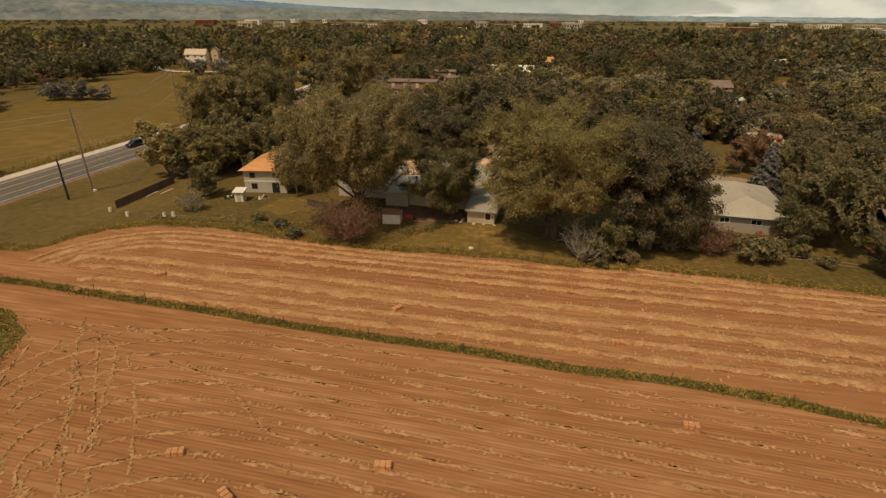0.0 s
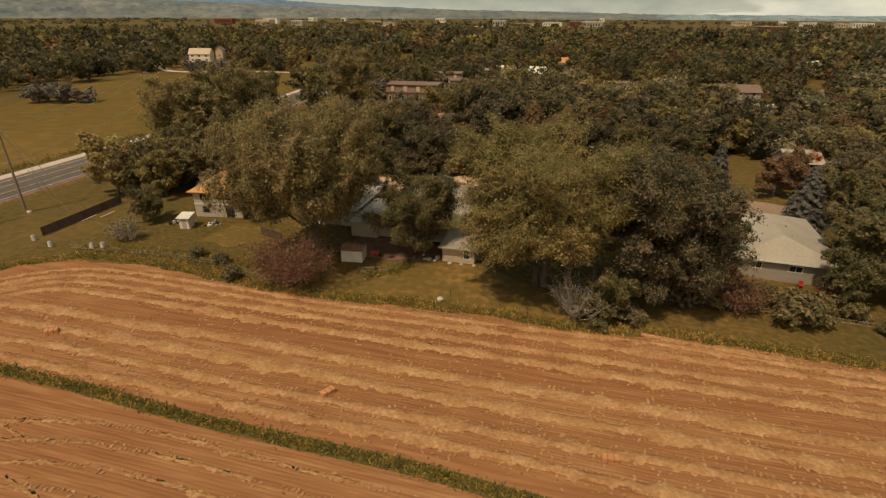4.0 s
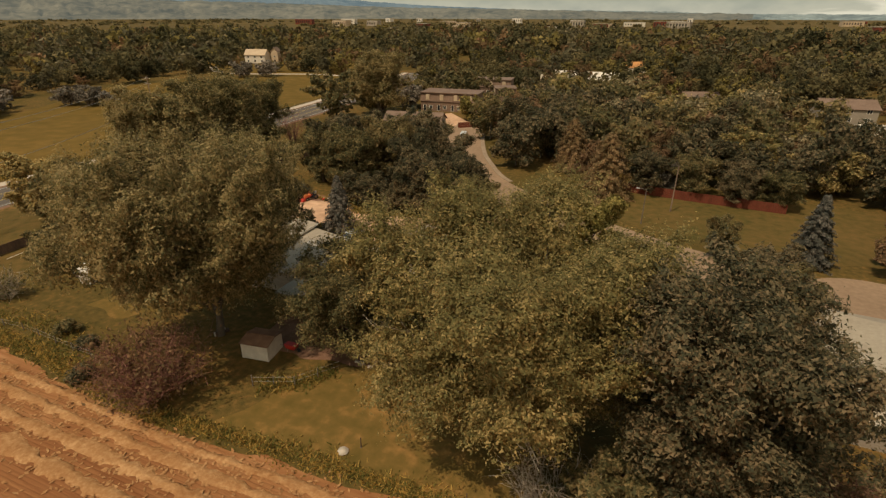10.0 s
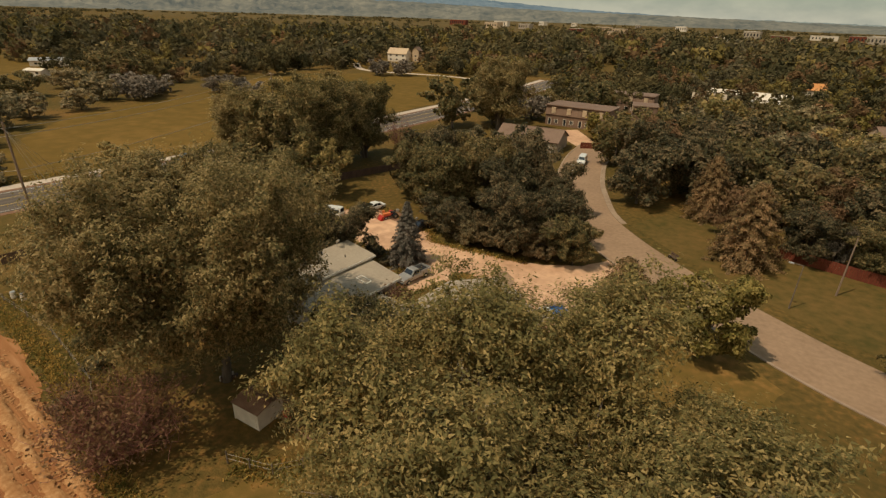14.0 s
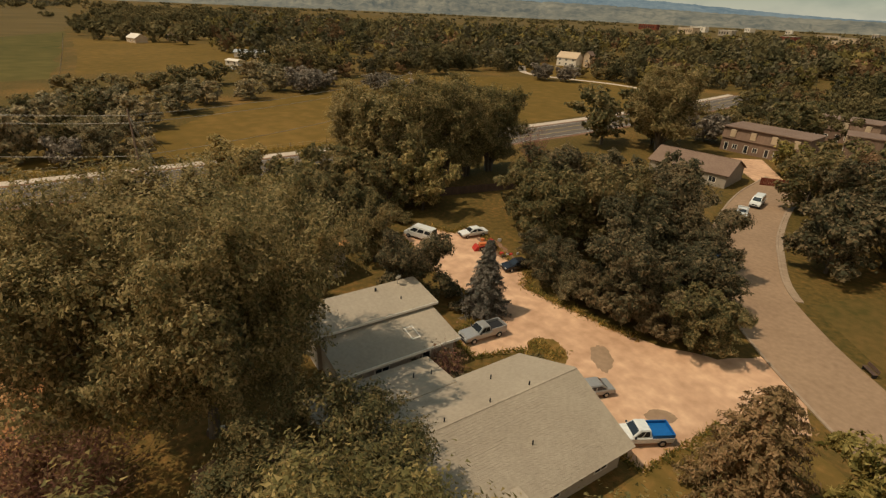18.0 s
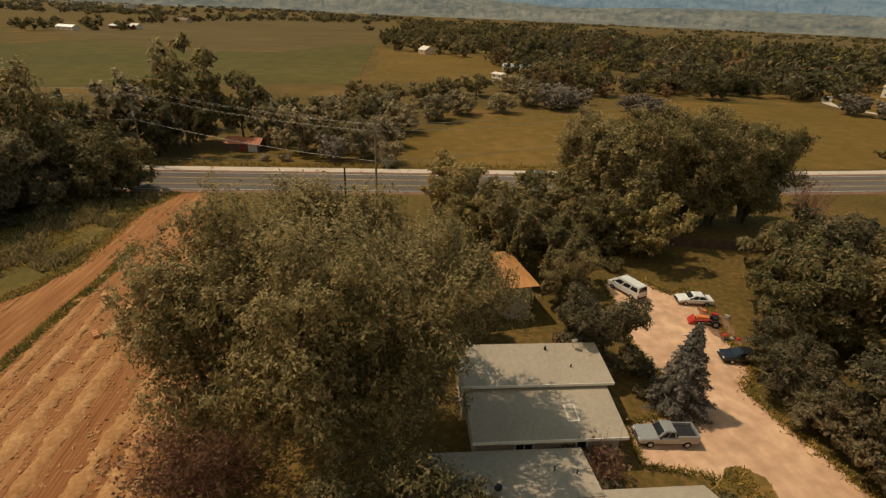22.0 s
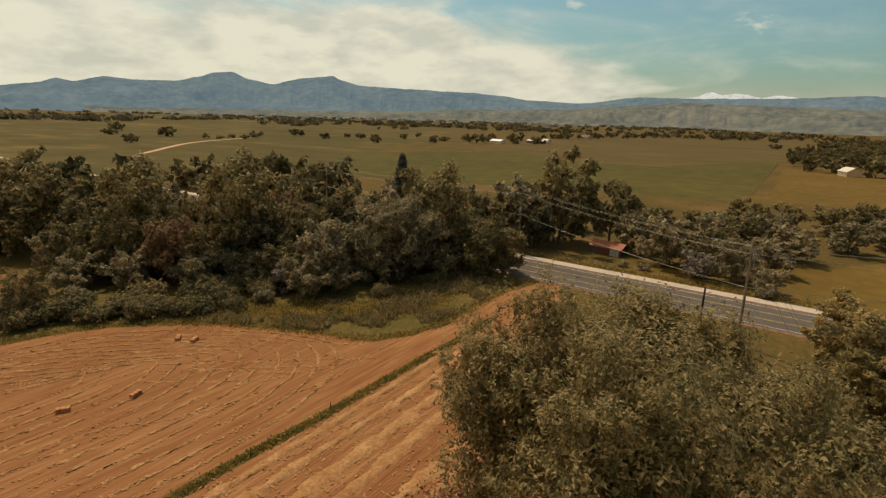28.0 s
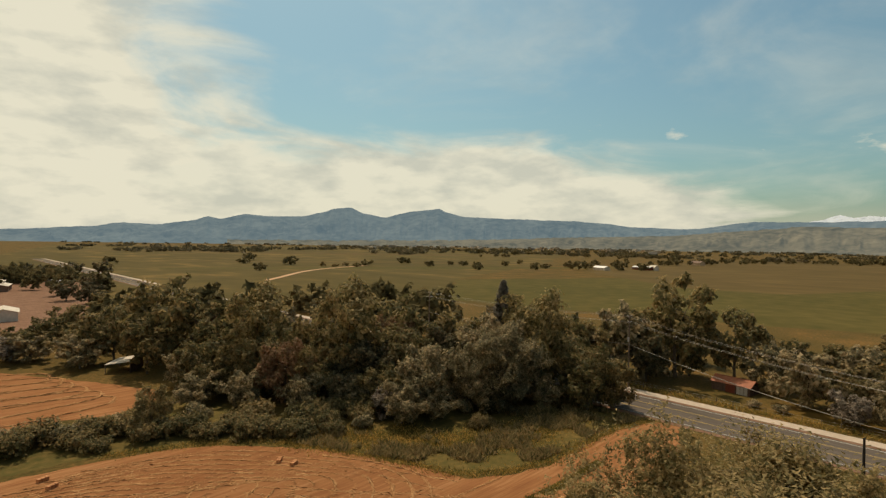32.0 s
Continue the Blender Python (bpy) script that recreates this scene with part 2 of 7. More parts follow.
M_LEAF_YEL = leaf("yellow-green cottonwood leaves", (0.182, 0.148, 0.052), (0.528, 0.360, 0.140), (0.342, 0.243, 0.086))
M_LEAF_DARK = leaf("dark green leaves", (0.074, 0.067, 0.034), (0.268, 0.182, 0.092), (0.150, 0.117, 0.058))
M_LEAF_MID = leaf("green leaves", (0.108, 0.096, 0.040), (0.330, 0.224, 0.094), (0.200, 0.151, 0.060))
M_LEAF_OLIVE = leaf("silvery olive leaves", (0.160, 0.136, 0.070), (0.470, 0.340, 0.180), (0.290, 0.222, 0.114))
M_LEAF_BROWN = leaf("brownish leaves", (0.146, 0.089, 0.040), (0.323, 0.175, 0.090), (0.228, 0.133, 0.062))
M_LEAF_BRIGHT = leaf("bright yellow-green leaves", (0.117, 0.097, 0.022), (0.409, 0.297, 0.089), (0.242, 0.183, 0.051))
M_LEAF_PALE = leaf("pale blossom leaves", (0.110, 0.088, 0.062), (0.420, 0.330, 0.240), (0.220, 0.172, 0.122))
M_LEAF_RED = leaf("red blossom leaves", (0.180, 0.040, 0.012), (0.750, 0.240, 0.080), (0.450, 0.110, 0.032))
M_NEEDLE = leaf("blue spruce needles", (0.095, 0.089, 0.065), (0.253, 0.205, 0.156), (0.162, 0.136, 0.101))
M_PINE = leaf("pine needles", (0.157, 0.104, 0.044), (0.410, 0.245, 0.117), (0.265, 0.167, 0.072))
M_FARLEAF = material("far tree leaves", (0.068, 0.057, 0.024), (0.300, 0.212, 0.094), scale=0.10, big=0.013, rough=0.8, island=0.05, third=(0.148, 0.113, 0.048), spec=0.03, translucent=0.3)
M_FARLEAF_DARK = material("dark far tree leaves", (0.042, 0.039, 0.017), (0.186, 0.144, 0.068), scale=0.10, big=0.013, rough=0.8, island=0.05, third=(0.092, 0.077, 0.035), spec=0.03, translucent=0.3)
M_FARLEAF_YEL = material("yellow-green far tree leaves", (0.092, 0.074, 0.023), (0.405, 0.276, 0.089), scale=0.10, big=0.013, rough=0.8, island=0.05, third=(0.200, 0.147, 0.046), spec=0.03, translucent=0.3)
M_FARLEAF_GREY = material("grey-green far tree leaves", (0.065, 0.057, 0.030), (0.285, 0.212, 0.117), scale=0.10, big=0.013, rough=0.8, island=0.05, third=(0.141, 0.113, 0.060), spec=0.03, translucent=0.3)
M_FARLEAF_RUST = material("brownish far tree leaves", (0.078, 0.050, 0.023), (0.345, 0.187, 0.089), scale=0.10, big=0.013, rough=0.8, island=0.05, third=(0.170, 0.099, 0.046), spec=0.03, translucent=0.3)
M_BLADE = leaf("grass blades", (0.134, 0.115, 0.025), (0.497, 0.290, 0.071), (0.252, 0.176, 0.044))
M_SHINGLE = material("pale grey shingles", (0.305, 0.233, 0.158), (0.396, 0.309, 0.212), scale=3, big=0.25, bump=0.4, bump_scale=12)
M_SHINGLE_B = material("brown shingles", (0.150, 0.088, 0.056), (0.225, 0.140, 0.092), scale=3, big=0.25, bump=0.4, bump_scale=12)
M_ORANGE_ROOF = material("rusty orange metal roof", (0.420, 0.170, 0.050), (0.620, 0.270, 0.085), scale=1.2, big=0.2, rough=0.55, stretch=(0.3, 2, 1))
M_RUST_ROOF = material("rusted red shed roof", (0.260, 0.082, 0.036), (0.400, 0.135, 0.058), scale=1.2, big=0.2, rough=0.7)
M_WALL_CREAM = material("cream painted siding", (0.360, 0.275, 0.195), (0.460, 0.360, 0.260), scale=1.5, big=0.3, stretch=(1, 1, 4))
M_WALL_GREY = material("grey painted siding", (0.270, 0.209, 0.149), (0.350, 0.276, 0.200), scale=1.5, big=0.3, stretch=(1, 1, 5))
M_WALL_TAN = material("tan stucco", (0.420, 0.285, 0.170), (0.520, 0.370, 0.230), scale=2, big=0.3, bump=0.3, bump_scale=20)
M_WALL_BROWN = material("brown timber wall", (0.150, 0.088, 0.056), (0.230, 0.140, 0.090), scale=1.5, big=0.3, stretch=(4, 4, 0.6))
M_WALL_WHITE = material("white painted wall", (0.560, 0.460, 0.350), (0.700, 0.590, 0.460), scale=1.5, big=0.3)
M_WHITE_TRIM = plain("white trim", (0.66, 0.57, 0.45), 0.6)
M_GLASS = plain("dark window glass", (0.02, 0.022, 0.024), 0.08, spec=0.6)
M_FENCE_DARK = material("dark weathered fence boards", (0.060, 0.034, 0.024), (0.125, 0.072, 0.048), scale=4, big=0.5, stretch=(3, 3, 0.5))
M_FENCE_RED = material("red cedar fence boards", (0.109, 0.024, 0.010), (0.181, 0.044, 0.019), scale=3, big=0.3, stretch=(3, 3, 0.5))
M_POST = material("weathered post", (0.100, 0.075, 0.055), (0.200, 0.150, 0.110), scale=5, big=0.5)
M_POLE = material("creosoted pole", (0.142, 0.091, 0.061), (0.285, 0.190, 0.129), scale=4, big=0.5, stretch=(3, 3, 0.3))
M_POLE_DARK = material("black charred pole", (0.012, 0.010, 0.009), (0.036, 0.028, 0.022), scale=4, big=0.5)
M_WIRE = plain("wire", (0.34, 0.29, 0.23), 0.5, 0.2)
M_TYRE = plain("tyre rubber", (0.016, 0.015, 0.014), 0.85)
M_RIM = plain("alloy rim", (0.42, 0.40, 0.37), 0.35, 0.8)
M_LAMP_W = plain("headlamp", (0.62, 0.60, 0.54), 0.15)
M_LAMP_R = plain("tail lamp", (0.40, 0.02, 0.015), 0.25)
M_BLACKTRIM = plain("black trim", (0.022, 0.020, 0.019), 0.6)
M_ROCK = material("pale stone", (0.330, 0.250, 0.180), (0.500, 0.400, 0.300), scale=3, big=0.5, bump=0.5)
M_ORANGE = plain("orange tarpaulin", (0.62, 0.17, 0.05), 0.6)
M_RED = plain("red plastic", (0.42, 0.035, 0.022), 0.45)
M_BROWN_SOIL = material("bare soil", (0.154, 0.078, 0.045), (0.275, 0.150, 0.090), scale=1, big=0.2, bump=0.6, spec=0.03)
M_HAY = material("pressed hay bale", (0.420, 0.170, 0.060), (0.600, 0.270, 0.105), scale=6, big=0.8, bump=1, bump_scale=25)
M_STEEL = plain("galvanised steel", (0.48, 0.44, 0.39), 0.45, 0.5)

# ---- geometry helpers ----


def part(name, bm, mat, parent=None, label=""):
    me = bpy.data.meshes.new(name)
    bm.to_mesh(me)
    bm.free()
    me.materials.append(mat)
    ob = new(name, me)
    if parent is not None:
        ob.parent = parent
    return tagged(ob, label)


def np_mesh(name, verts, faces, mat, parent=None, label="", smooth=False):
    verts, faces = np.asarray(verts, np.float32), np.asarray(faces, np.int32)
    me = bpy.data.meshes.new(name)
    k = faces.shape[1]
    me.vertices.add(len(verts))
    me.vertices.foreach_set("co", verts.ravel())
    me.loops.add(faces.size)
    me.loops.foreach_set("vertex_index", faces.ravel())
    me.polygons.add(len(faces))
    me.polygons.foreach_set("loop_start", np.arange(0, faces.size, k, dtype=np.int32))
    if smooth:
        me.polygons.foreach_set("use_smooth", np.ones(len(faces), bool))
    me.update(calc_edges=True)
    me.materials.append(mat)
    ob = new(name, me)
    if parent is not None:
        ob.parent = parent
    return tagged(ob, label)


def thing(name, m, label, category, group="", kind=""):
    ob = new(name)
    ob.empty_display_size = 0.3
    ob.matrix_world = m
    return tagged(ob, label, category, group, kind)


def box(x0, x1, y0, y1, z0, z1, bevel=0.0, bm=None):
    bm = bm or bmesh.new()
    got = bmesh.ops.create_cube(bm, size=1, matrix=Matrix.Translation(((x0 + x1) / 2, (y0 + y1) / 2, (z0 + z1) / 2)) @ Matrix.Diagonal((x1 - x0, y1 - y0, z1 - z0, 1)))
    if bevel:
        edges = list({e for v in got["verts"] for e in v.link_edges})
        bmesh.ops.bevel(bm, geom=edges, offset=bevel, segments=2, affect="EDGES", profile=0.5)
    return bm


def prism(points, y0, y1, bm=None):
    """A side outline in x and z, drawn out from y0 to y1."""
    bm = bm or bmesh.new()
    a = [bm.verts.new((x, y0, z)) for x, z in points]
    b = [bm.verts.new((x, y1, z)) for x, z in points]
    n = len(points)
    bm.faces.new(a)
    bm.faces.new(b[::-1])
    for i in range(n):
        bm.faces.new((a[i], b[i], b[(i + 1) % n], a[(i + 1) % n]))
    bmesh.ops.recalc_face_normals(bm, faces=bm.faces)
    return bm


def slab(corners, thick, bm=None):
    """A plate of that thickness below a plane outline."""
    bm = bm or bmesh.new()
    n = Vector(corners[1]) - Vector(corners[0])
    n = n.cross(Vector(corners[2]) - Vector(corners[0])).normalized()
    if n.z < 0:
        n = -n
    a = [bm.verts.new(c) for c in corners]
    b = [bm.verts.new(Vector(c) - n * thick) for c in corners]
    bm.faces.new(a)
    bm.faces.new(b[::-1])
    for i in range(len(corners)):
        j = (i + 1) % len(corners)
        bm.faces.new((a[i], b[i], b[j], a[j]))
    bmesh.ops.recalc_face_normals(bm, faces=bm.faces)
    return bm


def rod(p, q, r0, r1=None, sides=8, bm=None):
    bm = bm or bmesh.new()
    p, q = Vector(p), Vector(q)
    r1 = r0 if r1 is None else r1
    d = q - p
    m = Matrix.Translation((p + q) / 2) @ d.to_track_quat("Z", "Y").to_matrix().to_4x4()
    bmesh.ops.create_cone(bm, cap_ends=True, segments=sides, radius1=r0, radius2=r1, depth=d.length, matrix=m)
    return bm


def sheet(name, points, z, mat, label, category="", step=0.0, kind="structure", wobble=0.0, thick=0.0):
    """A level sheet with a wavering outline."""
    pts = []
    n = len(points)
    for i in range(n):
        a, b = Vector(points[i]), Vector(points[(i + 1) % n])
        k = max(1, int((b - a).length / step)) if step else 1
        for j in range(k):
            p = a.lerp(b, j / k)
            if wobble:
                p = p + Vector((noise.noise((p.x * 0.35, p.y * 0.35, 3)), noise.noise((p.x * 0.35, p.y * 0.35, 9)))) * wobble
            pts.append(p)
    bm = bmesh.new()
    f = bm.faces.new([bm.verts.new((p.x, p.y, z)) for p in pts])
    if f.normal.z < 0 or (f.normal_update() or f.normal.z < 0):
        f.normal_flip()
    if thick:
        got = bmesh.ops.extrude_face_region(bm, geom=[f])
        for v in got["geom"]:
            if isinstance(v, bmesh.types.BMVert):
                v.co.z -= thick
        bmesh.ops.recalc_face_normals(bm, faces=bm.faces)
    bmesh.ops.triangulate(bm, faces=[f for f in bm.faces if len(f.verts) > 4])
    ob = part(name, bm, mat)
    return tagged(ob, label, category, kind=kind)


def ribbon(name, path, width, z, mat, label, category="", shift=0.0, thick=0.0, parent=None):
    """A strip of that width along a path of (x, y), moved sideways by shift."""
    P = [Vector(p) for p in path]
    bm = bmesh.new()
    rows = []
    for i, p in enumerate(P):
        d = (P[min(i + 1, len(P) - 1)] - P[max(i - 1, 0)]).normalized()
        s = Vector((d.y, -d.x))
        l, r = p + s * (shift - width / 2), p + s * (shift + width / 2)
        row = [bm.verts.new((l.x, l.y, z)), bm.verts.new((r.x, r.y, z))]
        if thick:
            row += [bm.verts.new((r.x, r.y, z - thick)), bm.verts.new((l.x, l.y, z - thick))]
        rows.append(row)
    for a, b in zip(rows, rows[1:]):
        k = len(a)
        for i in range(k if thick else 1):
            bm.faces.new((a[i], a[(i + 1) % k], b[(i + 1) % k], b[i]))
    if thick:
        bm.faces.new(rows[0])
        bm.faces.new(rows[-1][::-1])
    bmesh.ops.recalc_face_normals(bm, faces=bm.faces)
    if not thick and bm.faces[:] and sum(f.normal.z for f in bm.faces) < 0:
        for f in bm.faces:
            f.normal_flip()
    ob = part(name, bm, mat, parent)
    return tagged(ob, label, category, kind="" if parent else "structure")


def curve_path(points, n=10):
    """Smooth path through the points (Catmull-Rom)."""
    P = [np.array(p, float) for p in points]
    P = [2 * P[0] - P[1]] + P + [2 * P[-1] - P[-2]]
    out = []
    for a, b, c, d in zip(P, P[1:], P[2:], P[3:]):
        for i in range(n):
            t = i / n
            out.append(tuple(0.5 * (2 * b + (c - a) * t + (2 * a - 5 * b + 4 * c - d) * t * t + (3 * b - a - 3 * c + d) * t**3)))
    out.append(tuple(P[-2]))
    return out


# ---- trees ----


def leaf_quads(rng, centres, outward, size, droop=0.25, long=1.5, loose=0.42, tri=False):
    """Small pointed leaf sprays at the centres, their faces turned outward by and large; three-cornered ones for far trees."""
    n = len(centres)
    nor = outward + rng.normal(0, loose, (n, 3)) + (0, 0, 0.6)
    nor /= np.linalg.norm(nor, axis=1, keepdims=True) + 1e-9
    a = np.cross(nor, rng.normal(0, 1, (n, 3)))
    a /= np.linalg.norm(a, axis=1, keepdims=True) + 1e-9
    b = np.cross(nor, a)
    s = (size * rng.uniform(0.55, 1.35, n))[:, None]
    a, b = a * s * long / 2, b * s / 2
    a[:, 2] -= droop * s[:, 0] * 0.5
    if tri:
        v = np.stack([centres - a, centres - b + a * 0.7, centres + b + a * 0.7], 1).reshape(-1, 3)
        return v, np.arange(3 * n).reshape(n, 3)
    v = np.stack([centres - a, centres - b * 1.0 + a * 0.15, centres + a, centres + b * 1.0 + a * 0.15], 1).reshape(-1, 3)
    return v, np.arange(4 * n).reshape(n, 4)


def ruffle(rng, c, span):
    """Pushes points about by a few crossing waves, so that foliage masses lose their roundness; span is the crown's radius."""
    out = c.copy()
    for amp, wave in ((0.085, 0.55), (0.055, 0.30), (0.032, 0.15)):
        for _ in range(3):
            d, push = rng.normal(0, 1, 3), rng.normal(0, 1, 3)
            d /= np.linalg.norm(d)
            out += (amp * span * np.sin(c @ d * 6.283 / (wave * span) + rng.uniform(0, 6.283)))[:, None] * push * (0.55, 0.55, 0.5)
    return out


def blob_points(rng, blobs, n, inner=0.5):
    B = np.array(blobs, float)
    wgt = B[:, 3] ** 2
    k = rng.choice(len(B), n, p=wgt / wgt.sum())
    d = rng.normal(0, 1, (n, 3))
    d /= np.linalg.norm(d, axis=1, keepdims=True)
    rad = B[k, 3] * rng.uniform(inner, 1.0, n) ** 0.6 * (1 + 0.10 * rng.normal(0, 1, n).clip(-1.5, 1.8))
    c = B[k, :3] + d * rad[:, None] * (1, 1, 0.85)
    return c, d


def tubes(rng, segs, sides=6):
    """Tapered branches; each is (points, radius at start, radius at end)."""
    V, F, base = [], [], 0
    for pts, r0, r1 in segs:
        pts = np.array(pts, float)
        m = len(pts)
        ang = np.linspace(0, 2 * np.pi, sides, endpoint=False)
        for i, p in enumerate(pts):
            d = pts[min(i + 1, m - 1)] - pts[max(i - 1, 0)]
            d /= np.linalg.norm(d) + 1e-9
            u = np.cross(d, (0.3, 0.9, 0.1))
            u /= np.linalg.norm(u) + 1e-9
            w = np.cross(d, u)
            r = r0 + (r1 - r0) * i / (m - 1)
            V.append(p + r * (np.cos(ang)[:, None] * u + np.sin(ang)[:, None] * w))
        for i in range(m - 1):
            for s in range(sides):
                a, b = base + i * sides + s, base + i * sides + (s + 1) % sides
                F.append((a, b, b + sides, a + sides))
        base += m * sides
    return np.concatenate(V), np.array(F)


def limb(rng, a, b, bend, n=5):
    a, b = np.array(a, float), np.array(b, float)
    off = rng.normal(0, bend, 3)
    return [a + (b - a) * t + off * math.sin(math.pi * t) for t in np.linspace(0, 1, n)]


def broad_blobs(rng, h, r, low=0.25, count=18, top=1.0, full=2.2, lobes=(0.72, 1.12)):
    """Uneven foliage masses filling a crown of height h and radius r: a core, boughs that stand out of it, and small tufts on their ends."""
    out = []
    zc, hz = h * (low + 1) / 2, h * (1 - low) / 2
    lobe = rng.uniform(*lobes, (7, 3))
    for i in range(count):
        t = (i + 0.5) / count
        ph = i * 2.4 + rng.uniform(-0.5, 0.5)
        zz = -0.9 + 1.7 * t
        side = math.sqrt(max(0.06, 1 - abs(zz) ** full))
        rr = side * rng.uniform(0.42, 0.92) * top * lobe[int(ph / 6.2832 * 7) % 7, int(t * 2.99)]
        b = r * rng.uniform(0.15, 0.34)
        p = (r * rr * math.cos(ph), r * rr * math.sin(ph), zc + zz * (hz - b * 0.5) * rng.uniform(0.86, 1.08))
        out.append((*p, b))
        for k in range(3):
            q = b * rng.uniform(0.3, 0.55)
            a2, e2 = ph + rng.uniform(-0.9, 0.9), rng.uniform(-0.4, 0.9)
            out.append((p[0] + b * 1.1 * math.cos(a2) * math.cos(e2), p[1] + b * 1.1 * math.sin(a2) * math.cos(e2), p[2] + b * 1.05 * math.sin(e2), q))
    out.append((0, 0, zc, r * 0.36))
    return out


def tree(name, seed, h, r, mat, label, category="tree", leaves=3000, size=0.45, low=0.25, count=16, trunk_r=0.0, bark=None,
         blobs=None, trunks=1, long=1.5, dead=0, m=None, lean=(0, 0), sides=4, full=2.2, tri=False, spray=1, lobes=(0.72, 1.12)):
    rng = np.random.default_rng(seed)
    ob = thing(name, m or Matrix(), label, category)
    blobs = blobs or broad_blobs(rng, h, r, low, count, full=full, lobes=lobes)
    c, d = blob_points(rng, blobs, leaves // spray)
    c = ruffle(rng, c, r)
    if spray > 1:
        c, d = np.repeat(c, spray, 0), np.repeat(d, spray, 0)
        along = np.tile(np.linspace(-0.5, 0.5, spray), len(c) // spray)[:, None]
        run = np.repeat(rng.normal(0, 0.5, (len(c) // spray, 3)), spray, 0)
        c = c + (d * 0.7 + run + (0, 0, 0.3)) * along + rng.normal(0, 0.09, c.shape)
    keep = c[:, 2] > 0.25
    v, f = leaf_quads(rng, c[keep], d[keep], size, long=long, tri=tri)
    c2, d2 = blob_points(rng, blobs, leaves // 7, 0.15)
    keep = c2[:, 2] > 0.5
    v2, f2 = leaf_quads(rng, c2[keep] * (0.93, 0.93, 0.97), d2[keep], size * 1.5, long=long, tri=tri)
    np_mesh("crown", np.concatenate([v, v2]), np.concatenate([f, f2 + len(v)]), mat, ob)
    tr = trunk_r or h * 0.022
    stems, segs = [], []
    for k in range(trunks):
        a = k * 2 * math.pi / max(1, trunks)
        foot = (0.5 * (trunks > 1) * math.cos(a), 0.5 * (trunks > 1) * math.sin(a), -0.15)
        top = (lean[0] + foot[0] * 2.6, lean[1] + foot[1] * 2.6, h * 0.62)
        stems.append((limb(rng, foot, top, h * 0.012, 7), tr, tr * 0.22))
        for bx, by, bz, br in [b for b in blobs if b[3] > r * 0.21][k::trunks]:
            t = min(0.9, max(0.16, (bz - h * 0.18) / (h * 0.95)))
            p = np.array(foot) + (np.array(top) - foot) * t
            segs.append((limb(rng, p, (bx, by, bz + br * 0.3), br * 0.18), tr * (0.55 - 0.35 * t), tr * 0.06))
    dry = []
    for k in range(dead):
        bx, by, bz, br = [b for b in blobs if b[2] + b[3] < h * 0.97][int(rng.integers(len(blobs) // 2))]
        q = np.array((bx, by, bz)) + rng.normal(0, 1, 3).clip(-1, 1) * br * 1.0
        dry.append((limb(rng, (bx * 0.72, by * 0.72, bz * 0.88), q, br * 0.25), 0.045, 0.016))
    for stem in stems:
        v, f = tubes(rng, [stem], 8)
        np_mesh("trunk", v, f, M_BARK, ob, smooth=True)
    v, f = tubes(rng, segs, sides)
    np_mesh("bough_work", v, f, M_BARK, ob)["kind"] = "stuff"
    if dry:
        v, f = tubes(rng, dry, 4)
        np_mesh("twig_work", v, f, bark or M_BARK, ob, "pale dead twigs")["kind"] = "stuff"
    return ob


def conifer(name, seed, h, r, mat, label, leaves=2600, size=0.5, whorls=16, m=None, power=0.9, long=2.6):
    rng = np.random.default_rng(seed)
    ob = thing(name, m or Matrix(), label, "tree")
    C, D = [], []
    segs = [([(0, 0, -0.1), (0, 0, h * 0.5), (0, 0, h * 0.98)], h * 0.02, 0.02)]
    for i in range(whorls):
        t = (i + 0.3) / whorls
        z = h * (0.06 + 0.92 * t)
        rr = r * (1 - t) ** power * rng.uniform(0.85, 1.12) + 0.12
        k = int(8 - 3 * t)
        for j in range(k):
            a = j * 2 * math.pi / k + i * 0.7 + rng.uniform(-0.25, 0.25)
            q = np.array((rr * math.cos(a), rr * math.sin(a), z - rr * 0.22))
            n = max(4, int(leaves / whorls / k * (0.5 + 1.3 * (1 - t))))
            s = rng.uniform(0.12, 1.0, n)
            pts = np.array((0, 0, z))[None] * (1 - s[:, None]) + q[None] * s[:, None]
            pts += rng.normal(0, 1, (n, 3)) * (0.08 + 0.13 * rr * (1.1 - s))[:, None] * (1, 1, 0.75)
            C.append(pts)
            out = np.array((math.cos(a), math.sin(a), 0.35))
            D.append(np.repeat(out[None], n, 0))
            if i % 2 == 0:
                segs.append(([(0, 0, z), tuple((np.array((0, 0, z)) + q) / 2), tuple(q)], 0.05, 0.01))
    v, f = leaf_quads(rng, np.concatenate(C), np.concatenate(D), size, long=long, loose=0.5, tri=True)
    np_mesh("crown", v, f, mat, ob)
    v, f = tubes(rng, segs[:1], 7)
    np_mesh("trunk", v, f, M_BARK, ob, smooth=True)
    v, f = tubes(rng, segs[1:], 4)
    np_mesh("bough_work", v, f, M_BARK, ob)["kind"] = "stuff"
    return ob


